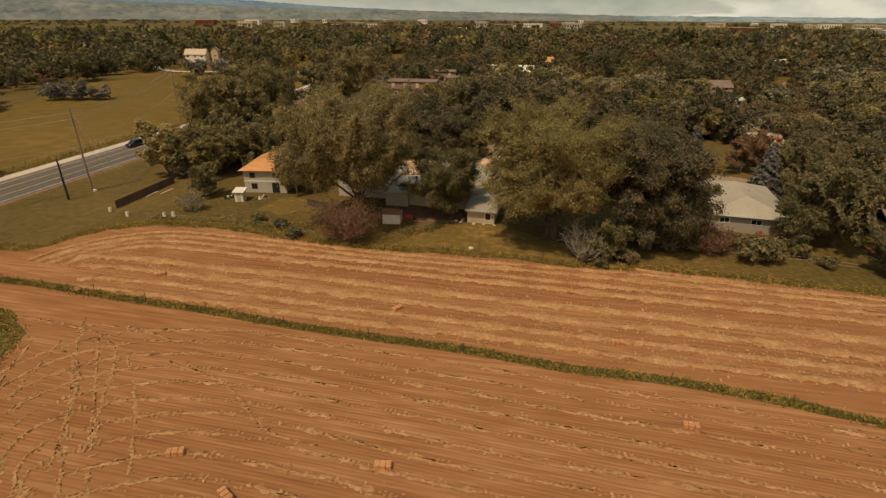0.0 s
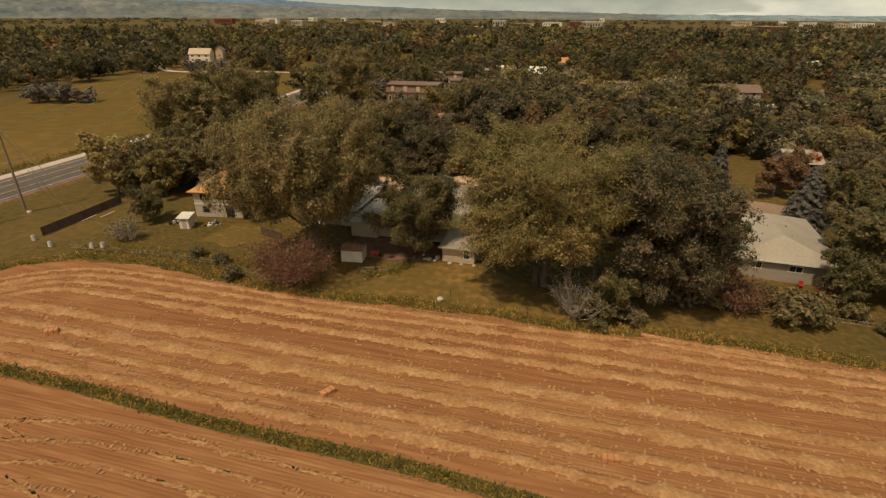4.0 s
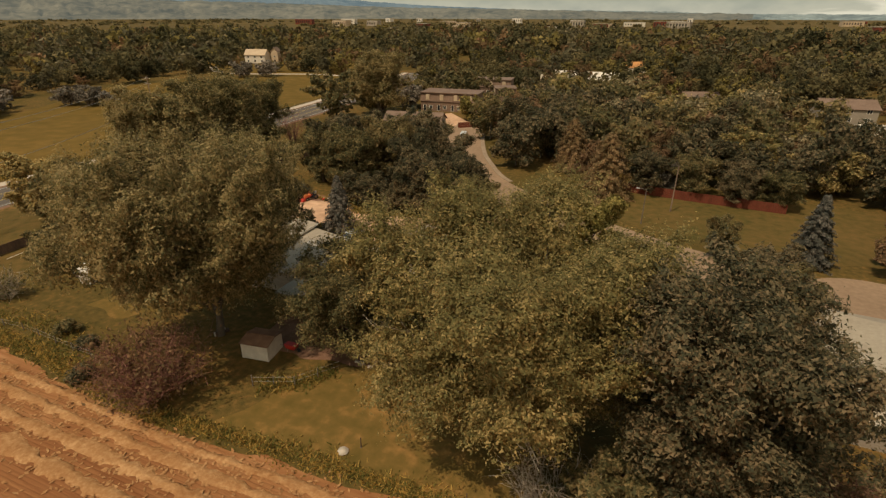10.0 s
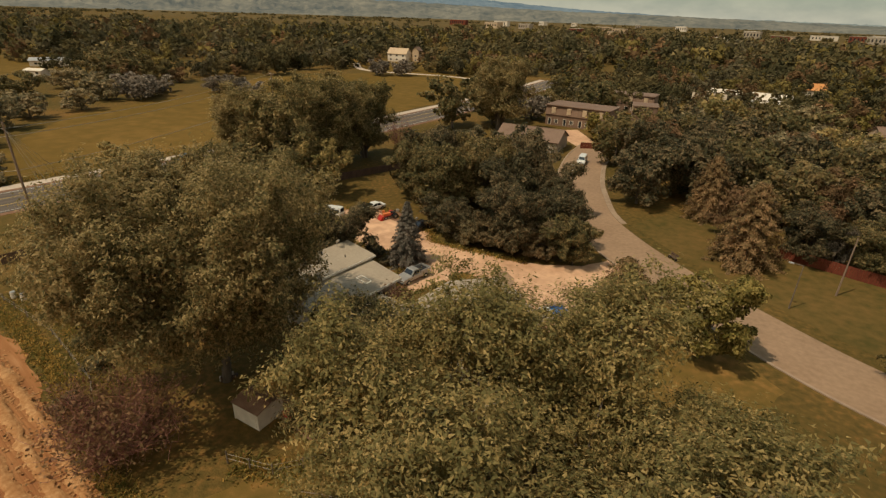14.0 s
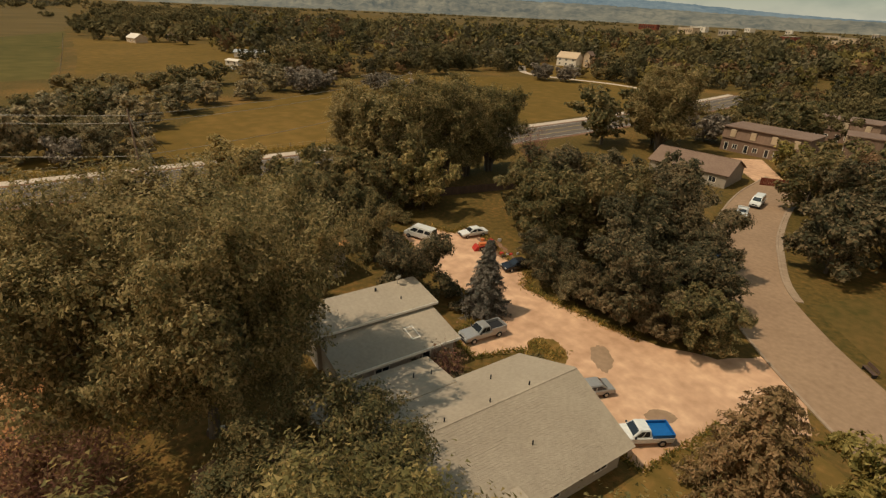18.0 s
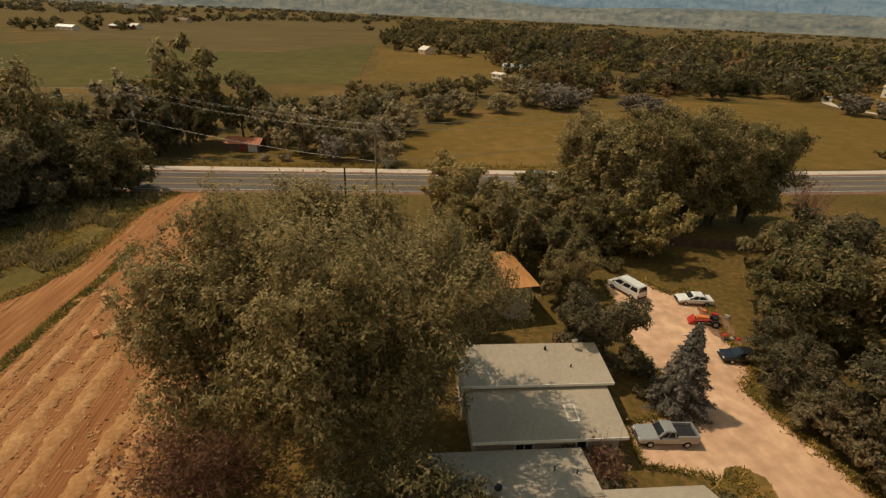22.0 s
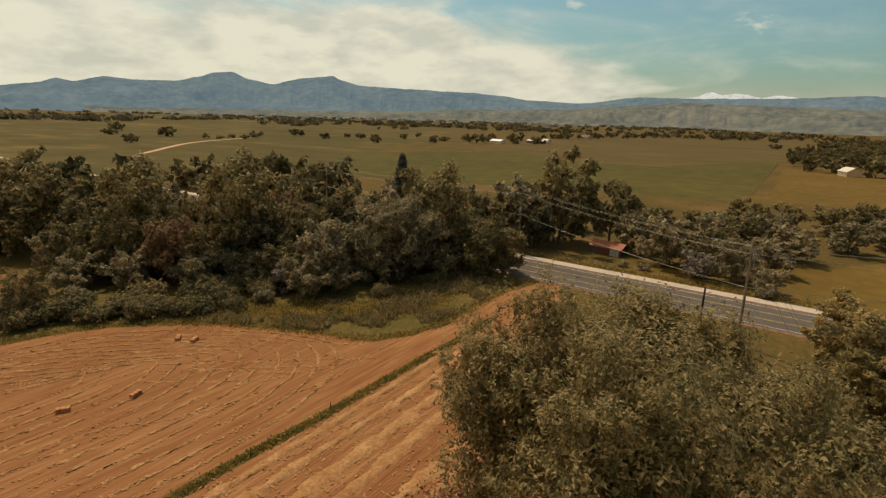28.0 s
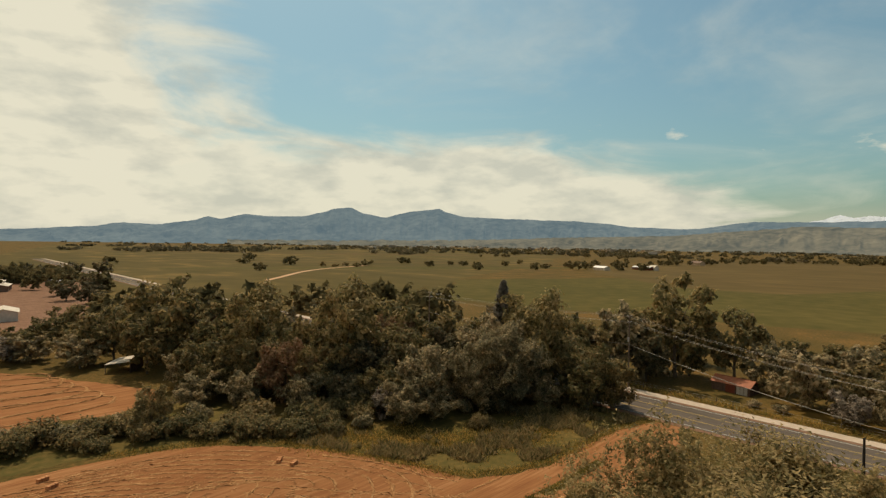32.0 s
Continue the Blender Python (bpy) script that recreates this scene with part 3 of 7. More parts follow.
def bush(name, seed, h, r, mat, label, leaves=900, size=0.3, category="shrub", m=None, count=9):
    rng = np.random.default_rng(seed)
    ob = thing(name, m or Matrix(), label, category)
    blobs = []
    for i in range(count):
        a = i * 2.4
        q = r * 0.62 * math.sqrt((i + 0.5) / count)
        blobs.append((q * math.cos(a), q * math.sin(a), h * rng.uniform(0.36, 0.68), min(r, h) * rng.uniform(0.3, 0.44)))
    c, d = blob_points(rng, blobs, leaves, 0.4)
    c = ruffle(rng, c, r)
    c[:, 2] = np.abs(c[:, 2])
    v, f = leaf_quads(rng, c, d, size)
    np_mesh("crown", v, f, mat, ob)
    segs = [(limb(rng, (0, 0, -0.05), (b[0], b[1], b[2]), 0.15), 0.06, 0.015) for b in blobs]
    v, f = tubes(rng, segs, 4)
    np_mesh("stemwork", v, f, M_BARK, ob)["kind"] = "stuff"
    return ob

# ---- setting: ground, fields, roads ----
sheet("ground", [(-4800, -4800), (4800, -4800), (4800, 4800), (-4800, 4800)], 0.0, M_GRASS, "rough green and brown grassland reaching the horizon", "ground")
FIELD = [(-94, 27), (-93, 23), (-83, 20.4), (-73, 20), (-63, 20.6), (-54, 18.4), (-49.8, 15), (-46.4, 6.5), (-42.8, -2.4), (-37.8, -9.9),
         (-29.2, -19.4), (-22.6, -23), (-14, -25.2), (2, -27), (40, -30), (120, -34), (120, 46.5), (40, 47.6), (31, 47.8), (21, 48), (16, 47.2),
         (12, 46.2), (5, 47.2), (-9, 46.8), (-18, 45.8), (-25, 45.1), (-34, 46.8), (-46, 48), (-59, 46.8), (-65, 43.6), (-68, 38.5), (-70, 33), (-84, 31.2)]
sheet("field", FIELD, 0.02, M_STUBBLE, "mown stubble field of orange-brown cut straw", "field", step=1.5, wobble=0.9)
sheet("field_south", [(60, -48), (-2, -48.6), (-12, -49.6), (-20, -47), (-28, -52), (-31.5, -57), (-24.7, -71), (-15.7, -85), (-5.8, -101), (60, -140)], 0.02,
      M_STUBBLE, "second mown stubble field beyond the shrubs", "field", step=2, wobble=1.2)
sheet("wild_meadow", [(-50, 14), (-46, 5), (-42, -4), (-37, -11), (-28, -21), (-14, -27), (0, -29), (-5, -46), (-30, -48), (-60, -20), (-92, 8), (-94, 22), (-83, 19.6), (-63, 19.8)], 0.012,
      M_WILD, "tall unmown green and brown meadow grass", "meadow", step=2, wobble=1.2)
sheet("yard_lawn", [(-17.5, 48.2), (-12.5, 57.5), (-8, 60), (-3, 60.3), (3, 58), (14, 52), (22, 50), (20, 48.7), (9, 48), (-8, 47.8)], 0.014,
      M_LAWN, "dry golden-green backyard lawn", "lawn", step=1.2, wobble=0.6)
sheet("yard_soil", [(-22, 58.5), (-13, 59.5), (-7.8, 60.5), (-8, 66), (-17, 67), (-23, 66)], 0.016, M_BROWN_SOIL, "bare shaded soil behind the house", "ground", step=1, wobble=0.8)
sheet("garden_soil", [(-47, 57.5), (-40, 57), (-36.5, 60), (-38, 65), (-45, 66)], 0.016, M_LAWN, "dry rusty grass beside the house", "ground", step=1, wobble=0.8)
sheet("street_lawn", [(-5.5, 82), (-2.5, 80), (14, 84), (16, 93), (8, 99), (-1, 101.5), (-6, 96), (-6.3, 91)], 0.014, M_LAWN, "dry front lawn beside the parked truck", "lawn", step=1.5, wobble=0.5)
sheet("park_lawn", [(-12, 128), (-3, 121), (8, 114.5), (20, 108), (33, 104), (58, 112), (60, 134), (20, 136), (-8, 140)], 0.014, M_PARK, "green mown lawn with a fence behind it", "lawn", step=3, wobble=0.6)
sheet("corner_lawn", [(-43, 160), (-38, 148), (-33.5, 138), (-40, 136), (-48, 152)], 0.014, M_PARK, "small green corner lawn", "lawn", step=2, wobble=0.4)
sheet("roadside_lawn", [(-93, 30), (-71, 34), (-69, 50), (-58, 60), (-62, 92), (-92, 92)], 0.01, M_PARK, "green grass beside the road", "grass", step=2, wobble=1)


def road_x(y):
    return -0.0004 * (y - 80) ** 2 if y > 80 else 0.0


ROAD = [(-101.4 + road_x(y), y) for y in range(-900, 330, 10)]
ROADN = ROAD
ribbon("road", ROADN, 12.6, 0.03, M_ASPHALT, "grey worn asphalt road with painted lines", "road")
ribbon("road_shoulder", ROADN, 15.2, 0.022, M_BROWN_SOIL, "gravel shoulder of the road", "road")
ribbon("footpath", ROADN, 3.0, 0.05, M_CONCRETE, "pale concrete footpath beside the road", "path", shift=-8.9, thick=0.06)
for off, w, mat, nm in ((-5.6, 0.16, M_PAINTLINE, "white edge line"), (5.6, 0.16, M_PAINTLINE, "white edge line"), (-1.9, 0.14, M_YELLOWLINE, "yellow lane line"),
                        (1.9, 0.14, M_YELLOWLINE, "yellow lane line"), (-2.2, 0.1, M_YELLOWLINE, "yellow lane line"), (2.2, 0.1, M_YELLOWLINE, "yellow lane line")):
    ribbon("road_marking", ROADN, w, 0.037, mat, nm + " painted on the road", "marking", shift=off)

STREET = curve_path([(-42, 185), (-38, 166), (-31.5, 148), (-26, 137), (-19.5, 126.5), (-10, 117.5), (0, 110.6), (9, 105.5), (22, 99.5), (36, 96.5)])
ribbon("street", STREET, 9.4, 0.028, M_STREET, "faded tan asphalt residential street", "street")
sheet("turning_circle", [(43 + 8.5 * math.cos(a / 24 * 6.2832), 95.4 + 7 * math.sin(a / 24 * 6.2832)) for a in range(24)], 0.033, M_STREET, "faded asphalt turning circle at the street's end", "street")
ribbon("kerb", STREET, 0.32, 0.13, M_KERB, "concrete kerb along the street", "kerb", shift=4.86, thick=0.16)
ribbon("kerb", STREET[:44], 0.32, 0.13, M_KERB, "concrete kerb along the street", "kerb", shift=-4.86, thick=0.16)
ribbon("pavement", STREET[8:44], 0.7, 0.12, M_KERB, "narrow concrete pavement beside the kerb", "pavement", shift=-5.4, thick=0.14)
LOT = [(-56.5, 92), (-50, 91.5), (-43, 89.8), (-38, 90.4), (-33.5, 91.5), (-30.2, 89.6), (-29.4, 84), (-24.6, 83.6), (-23.3, 89), (-19, 87.4), (-17, 86.2), (-6, 86.4), (-5.8, 93),
       (-6, 97), (-1, 102.6), (-3.5, 107.6), (-9, 111.8), (-11.5, 106), (-17.9, 101.6), (-26.5, 99.6), (-33.7, 98.3), (-36, 101), (-42, 102), (-49, 103.6), (-54, 104), (-53, 100), (-57, 98)]
sheet("gravel_yard", LOT, 0.02, M_GRAVEL, "pale dusty gravel parking yard", "gravel yard", step=1, wobble=0.5)


def oval(x, y, a, b, turn, n=26, ragged=0.18):
    """A ragged oval outline."""
    c, d = math.cos(radians(turn)), math.sin(radians(turn))
    pts = []
    for i in range(n):
        w = i * 6.2832 / n
        q = 1 + ragged * noise.noise((math.cos(w) * 2.2 + x, math.sin(w) * 2.2 + y, 5)) + 0.5 * ragged * noise.noise((math.cos(w) * 6 + x, math.sin(w) * 6 + y, 8))
        u, v = a * q * math.cos(w), b * q * math.sin(w)
        pts.append((x + u * c - v * d, y + u * d + v * c))
    return pts


sheet("lot_island", oval(-21.6, 91.0, 2.9, 2.1, -30, n=60, ragged=0.2), 0.026, M_LAWN, "dry grass island in the gravel", "grass")
sheet("lot_patch", oval(-17.9, 95.3, 2.3, 1.1, -40, n=60, ragged=0.22), 0.026, M_STREET, "grey patch of packed ground in the gravel", "ground")
sheet("lot_patch", oval(-9.2, 93.2, 1.4, 0.9, 60, n=60, ragged=0.22), 0.026, M_STREET, "grey patch of packed ground in the gravel", "ground")
sheet("lot_patch", oval(-45.5, 102.6, 4.5, 1.6, -8, n=70, ragged=0.3), 0.024, M_BROWN_SOIL, "rusty dry weeds beside the parked cars", "ground")
sheet("driveway", [(-62, 192), (-44, 176), (-39, 180), (-56, 200)], 0.024, M_GRAVEL, "pale driveway before the terraced houses", "driveway")

# far fields
sheet("hay_meadow", [(-114, 30), (-114, 95), (-117, 170), (-124, 250), (-140, 300), (-170, 278), (-219, 262), (-232, 200), (-198, 140), (-182, 98), (-150, 74)], 0.012, M_MEADOW, "golden hay meadow with mown lines", "meadow", step=6, wobble=2)
sheet("green_pasture", [(-205, -150), (-260, 44), (-420, 45), (-600, 47), (-620, -60), (-480, -190), (-330, -260)], 0.010, M_PASTURE, "broad green pasture beyond the trees", "pasture", step=20, wobble=6)
sheet("dry_pasture", [(-600, 47), (-1400, 50), (-1500, -300), (-900, -330), (-560, -260), (-420, -100), (-430, -30)], 0.014, M_DRY, "broad dry brown pasture", "pasture", step=30, wobble=9)
sheet("west_meadow", [(-275, 52), (-500, 52), (-490, 108), (-420, 165), (-330, 175), (-290, 120)], 0.012, M_MEADOW, "mown meadow beyond the shrubs", "meadow", step=15, wobble=3)
sheet("south_pasture", [(-200, -160), (-330, -262), (-700, -420), (-1500, -900), (-1900, -2600), (-300, -2400), (0, -700), (-60, -260)], 0.008, M_RANGE, "olive open rangeland", "pasture", step=60, wobble=20)
sheet("north_plain", [(-3600, 1000), (-2000, 900), (0, 950), (2600, 900), (3600, 1500), (3600, 4000), (-3600, 4000)], 0.008, M_DRY, "dry far plain to the north", "plain", step=120, wobble=40)
sheet("farm_meadow", [(-150, 284), (-228, 270), (-300, 320), (-250, 400), (-190, 360)], 0.016, M_MEADOW, "meadow before the white farmhouse", "meadow", step=10, wobble=3)
ribbon("farm_track", curve_path([(-150, 287), (-180, 288), (-229, 273), (-268, 300)]), 4.5, 0.03, M_CONCRETE, "pale gravel farm track", "track")
ribbon("range_track", curve_path([(-190, -340), (-300, -455), (-420, -520)]), 5, 0.03, M_GRAVEL, "pale dirt track over the range", "track")
sheet("farmyard", [(-40, -190), (-8, -150), (40, -180), (30, -420), (-70, -400), (-60, -280)], 0.015, M_BROWN_SOIL, "bare orange farmyard ground", "yard", step=8, wobble=3)

for name, a, b, w, mat, z, text in (("dry_band", (-1500, -420), (-260, -1500), 190, M_DRY, 0.012, "golden dry band of rangeland"), ("dry_band", (-900, -330), (-230, -760), 46, M_DRY, 0.013, "golden dry strip of rangeland"),
                                    ("green_band", (-720, -300), (-170, -560), 60, M_PASTURE, 0.012, "green strip of irrigated pasture"), ("dry_band", (-1000, -60), (-520, -150), 60, M_DRY, 0.018, "bare brown strip in the pasture"),
                                    ("green_band", (-1250, -560), (-420, -1050), 50, M_PASTURE, 0.016, "green strip of irrigated pasture")):
    dx, dy = b[0] - a[0], b[1] - a[1]
    n = math.hypot(dx, dy)
    ox, oy = -dy / n * w / 2, dx / n * w / 2
    sheet(name, [(a[0] + ox * 0.4, a[1] + oy * 0.4), (a[0] - ox * 0.4, a[1] - oy * 0.4), ((a[0] + b[0]) / 2 - ox, (a[1] + b[1]) / 2 - oy), (b[0] - ox * 0.5, b[1] - oy * 0.5), (b[0] + ox * 0.5, b[1] + oy * 0.5), ((a[0] + b[0]) / 2 + ox, (a[1] + b[1]) / 2 + oy)],
          z, mat, text, "pasture", step=25, wobble=8)

# ---- distant hills ----


def skyline(points, a):
    """Elevation in degrees between summits and saddles given by bearing."""
    for (a0, e0), (a1, e1) in zip(points, points[1:]):
        if a0 <= a <= a1:
            f = (a - a0) / (a1 - a0)
            return e0 + (e1 - e0) * (0.55 * f + 0.45 * (0.5 - 0.5 * math.cos(math.pi * f)))
    return points[0][1] if a < points[0][0] else points[-1][1]


def ridge(name, dist, points, rough, colour, glow, seed, label, foot=-40, steps=900, deep=0.17, patch=0.016):
    """A far range from its summits and saddles, with spurs and gullies running down its face; glow puts the air's haze
    into the surface.
    """
    V, F = [], []
    a_first, a_last = points[0][0], points[-1][0]
    rows = 15
    for i in range(steps + 1):
        a = a_first + (a_last - a_first) * i / steps
        e = skyline(points, a) + rough * (0.7 * noise.noise((a * 0.8, seed, 4)) + 0.5 * noise.noise((a * 2.6, seed, 7)) + 0.3 * noise.noise((a * 7.0, seed, 9)))
        e = max(-0.3, e)
        x, y = -math.sin(radians(a)), math.cos(radians(a))
        top = dist * math.tan(radians(e)) + 33
        for k in range(rows):
            f = k / (rows - 1)
            d = dist * (1 - deep * f)
            z = top * (1 - f) ** 1.2 + foot * f
            bend = a + 0.9 * noise.noise((a * 0.6, f * 1.5, seed + 5))
            spur = abs(noise.noise((bend * 0.55, f * 2.4, seed))) + 0.5 * abs(noise.noise((bend * 1.5 + f * 2, f * 4.5, seed + 2))) + 0.3 * noise.noise((bend * 3.5, f * 9.0, seed + 3))
            wig = (0.5 - spur) * dist * 0.022 * math.sin(math.pi * min(1.0, f * 1.15)) * deep / 0.17
            V.append((x * (d - wig), y * (d - wig), z + 0.22 * wig * (k > 0)))
    for i in range(steps):
        for k in range(rows - 1):
            p = i * rows + k
            F.append((p, p + 1, p + rows + 1, p + rows))
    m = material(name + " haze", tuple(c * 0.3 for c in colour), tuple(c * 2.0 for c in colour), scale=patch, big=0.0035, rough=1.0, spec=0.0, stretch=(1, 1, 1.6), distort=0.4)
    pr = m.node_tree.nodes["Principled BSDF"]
    # distance haze is put in as an even glow of the whole face
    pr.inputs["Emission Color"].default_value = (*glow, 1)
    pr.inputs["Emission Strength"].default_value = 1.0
    ob = np_mesh(name, V, F, m)
    return tagged(ob, label, "mountains", kind="structure")


RANGE = [(0, 0.0), (12, 0.25), (20, 0.55), (40, 1.6), (52, 2.6), (62, 2.25), (65.5, 1.8), (71.2, 2.45), (75.5, 2.55), (81.7, 2.45), (86, 2.65), (91.6, 2.42), (99.5, 2.35), (104, 2.42), (109.5, 1.7), (115, 1.9), (118, 2.3),
         (121.3, 2.52), (128.5, 2.72), (132.9, 2.88), (134.8, 3.35), (135.7, 3.72), (138.5, 3.42), (140, 3.1), (141.6, 2.67), (144, 3.05), (145.4, 3.66), (147.1, 3.55), (148.3, 3.1), (150.6, 2.57), (154.1, 2.5), (156.3, 2.66),
         (158.7, 2.09), (159.9, 2.3), (161.5, 1.8), (164.5, 1.35), (167.3, 1.45), (170, 1.0), (176, 0.58), (188, 0.1)]
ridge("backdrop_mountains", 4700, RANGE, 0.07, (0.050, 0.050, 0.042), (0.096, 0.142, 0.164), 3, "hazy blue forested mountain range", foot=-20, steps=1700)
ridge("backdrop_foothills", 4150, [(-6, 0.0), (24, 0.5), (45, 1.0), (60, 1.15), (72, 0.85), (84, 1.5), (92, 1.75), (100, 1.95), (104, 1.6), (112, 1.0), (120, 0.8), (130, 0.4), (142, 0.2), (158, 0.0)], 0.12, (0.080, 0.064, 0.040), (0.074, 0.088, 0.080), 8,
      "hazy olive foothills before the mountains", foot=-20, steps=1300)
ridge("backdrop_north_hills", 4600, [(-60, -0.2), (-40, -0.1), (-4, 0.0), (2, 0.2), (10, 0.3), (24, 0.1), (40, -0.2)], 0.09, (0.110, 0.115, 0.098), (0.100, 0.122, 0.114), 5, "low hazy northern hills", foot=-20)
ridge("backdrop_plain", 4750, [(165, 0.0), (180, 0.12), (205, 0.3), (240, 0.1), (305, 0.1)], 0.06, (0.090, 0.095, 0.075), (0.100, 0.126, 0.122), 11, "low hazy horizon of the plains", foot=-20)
# sunlit brightness of the snow is put in as glow; the face is nearly upright
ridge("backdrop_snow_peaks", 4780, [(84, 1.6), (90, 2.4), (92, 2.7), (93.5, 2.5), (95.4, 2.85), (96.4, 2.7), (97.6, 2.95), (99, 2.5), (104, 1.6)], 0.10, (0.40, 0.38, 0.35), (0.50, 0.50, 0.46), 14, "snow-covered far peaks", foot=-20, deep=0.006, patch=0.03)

# ---- windrows of straw ----


def windrow(path, width, seed, label="raked windrow of pale loose straw on the stubble", high=0.13, wisps=6, thin=0.0, sways=1.0):
    rng = np.random.default_rng(seed)
    P = np.array(path, float)
    seg = np.linalg.norm(np.diff(P, axis=0), axis=1)
    s = np.concatenate([[0], np.cumsum(seg)])
    n = int(s[-1] / 0.45)
    u = np.linspace(0, s[-1], n)
    X, Y = np.interp(u, s, P[:, 0]), np.interp(u, s, P[:, 1])
    dx, dy = np.gradient(X), np.gradient(Y)
    L = np.hypot(dx, dy)
    nx, ny = -dy / L, dx / L
    sway = sways * np.array([0.6 * noise.noise((q * 0.05, seed, 0)) + 0.16 * noise.noise((q * 0.4, seed, 5)) for q in u])
    wid = np.array([width * (0.7 + 1.1 * abs(noise.noise((q * 0.16, seed, 9))) + 0.45 * noise.noise((q * 0.8, seed, 2))) for q in u])
    V, F = [], []
    prof = ((-0.5, -0.012), (-0.33, 0.55), (-0.1, 1.0), (0.15, 0.9), (0.36, 0.5), (0.5, -0.012))
    for k, (a, hgt) in enumerate(prof):
        off = sway + a * wid + (rng.normal(0, 0.16, n) if k in (0, 5) else rng.normal(0, 0.07, n))
        z = (0.065 if high > 0.02 else 0.05) + hgt * high * (0.55 + 0.75 * rng.random(n)) if hgt > 0 else np.full(n, 0.012 if high > 0.05 else 0.042)
        V.append(np.stack([X + nx * off, Y + ny * off, z], 1))
    V = np.stack(V, 1).reshape(-1, 3)
    for i in range(n - 1):
        for k in range(5):
            p = i * 6 + k
            F.append((p, p + 1, p + 7, p + 6))
    # loose wisps at the edges
    m = int(n * wisps)
    j = rng.integers(0, n, m)
    off = sway[j] + rng.normal(0, 0.62, m) * wid[j]
    c = np.stack([X[j] + nx[j] * off, Y[j] + ny[j] * off, rng.uniform(0.06, 0.15, m)], 1)
    wv, wf = leaf_quads(rng, c, np.tile((0, 0, 1.0), (m, 1)), 0.2, long=2.2, droop=0, loose=0.3)
    base = len(V)
    F = np.array(F)
    if thin:
        # broken lines: only where the rake left enough
        F = F[np.array([noise.noise((u[i // 5] * 0.13, seed, 31)) > thin for i in range(len(F))])]
    ob = np_mesh("windrow", np.concatenate([V, wv]), np.concatenate([F, wf + base]), M_STRAW)
    return tagged(ob, label, "straw", "windrows in the field", kind="stuff")


for k, (yy, ww) in enumerate(((45.6, 1.1), (43.9, 1.5), (41.9, 1.5), (39.7, 1.7), (35.3, 2.0), (32.2, 1.9), (29.0, 1.5), (26.4, 1.5))):
    path = [(110, yy + 0.6), (60, yy + 0.3), (20, yy + (0.7 if yy > 43 else 0)), (-10, yy - 0.2), (-36, yy)]
    if yy > 38:
        rr = yy - 29.5
        path += [(-50 - rr * math.sin(a) * 1.05, 29.5 + rr * math.cos(a)) for a in (0.0, 0.3, 0.6, 0.9, 1.2, 1.5)]
    else:
        path += [(-52, yy - 0.4), (-62 + (36 - yy), yy - 1.6)]
    windrow(curve_path(path, 8), ww * 0.92, 20 + k)
windrow(curve_path([(19, 48.0), (24, 47.7), (29, 47.4), (33, 47.0)]), 1.0, 44, "thick pale straw windrow along the field's edge")
for k in range(6):
    windrow(curve_path([(50, -53 - k * 7), (10, -52 - k * 6.5), (-12, -53 - k * 6), (-22 + k * 1.5, -57 - k * 5.5), (-16 + k, -64 - k * 6), (30, -72 - k * 7)], 8), 0.6, 80 + k)

for k in range(13):
    d = 1.2 + 2.1 * k
    windrow(curve_path([(110, 12 - d * 1.15), (60, 17 - d * 1.05), (30, 20.6 - d), (0, 21.8 - d), (-24 + d * 0.3, 22.4 - d), (-40 + d * 0.75, 19.5 - d), (-46.5 + d * 0.95, 11 - d * 0.72), (-43.5 + d, 0.5 - d * 0.3),
                        (-36.5 + d, -9.5), (-27 + d, -18.6 + d * 0.15), (-12 + d, -23.4 + d * 0.2)], 8), 0.34, 120 + k, "thin broken line of straw on the stubble", 0.03, 2.2, -0.12)

# wheel tracks where the mower turned at the field's west end
for k, track in enumerate(([(-46, 19.6), (-40, 12.2), (-32.4, 4.1), (-27, -2)], [(-41, 16.3), (-33.7, 8.3), (-28.3, 2.5), (-25, -1.5)], [(-35.5, 14.3), (-30.6, 9.9), (-25.8, 4.3), (-22, -1)],
                           [(-48, 15), (-45.4, 10), (-43.5, 7)], [(-44.8, 15.3), (-42.4, 9.8), (-40.5, 4.6)], [(-46.3, 17.9), (-40, 16.5), (-35.9, 13.2), (-32.8, 8.5), (-28.9, 2.3)],
                           [(-53.4, 18.2), (-46.3, 17.9), (-39.2, 19), (-33, 18)], [(-44.5, 14.3), (-38.7, 11.6), (-33.6, 5.3), (-30, 0)], [(-30.5, 14.5), (-22.7, 12.6), (-15.8, 8), (-10.6, 7.2)])):
    windrow(curve_path(track, 8), 0.24, 150 + k, "faint pale wheel track in the stubble", 0.012, 0.9, -0.4, 0.25)


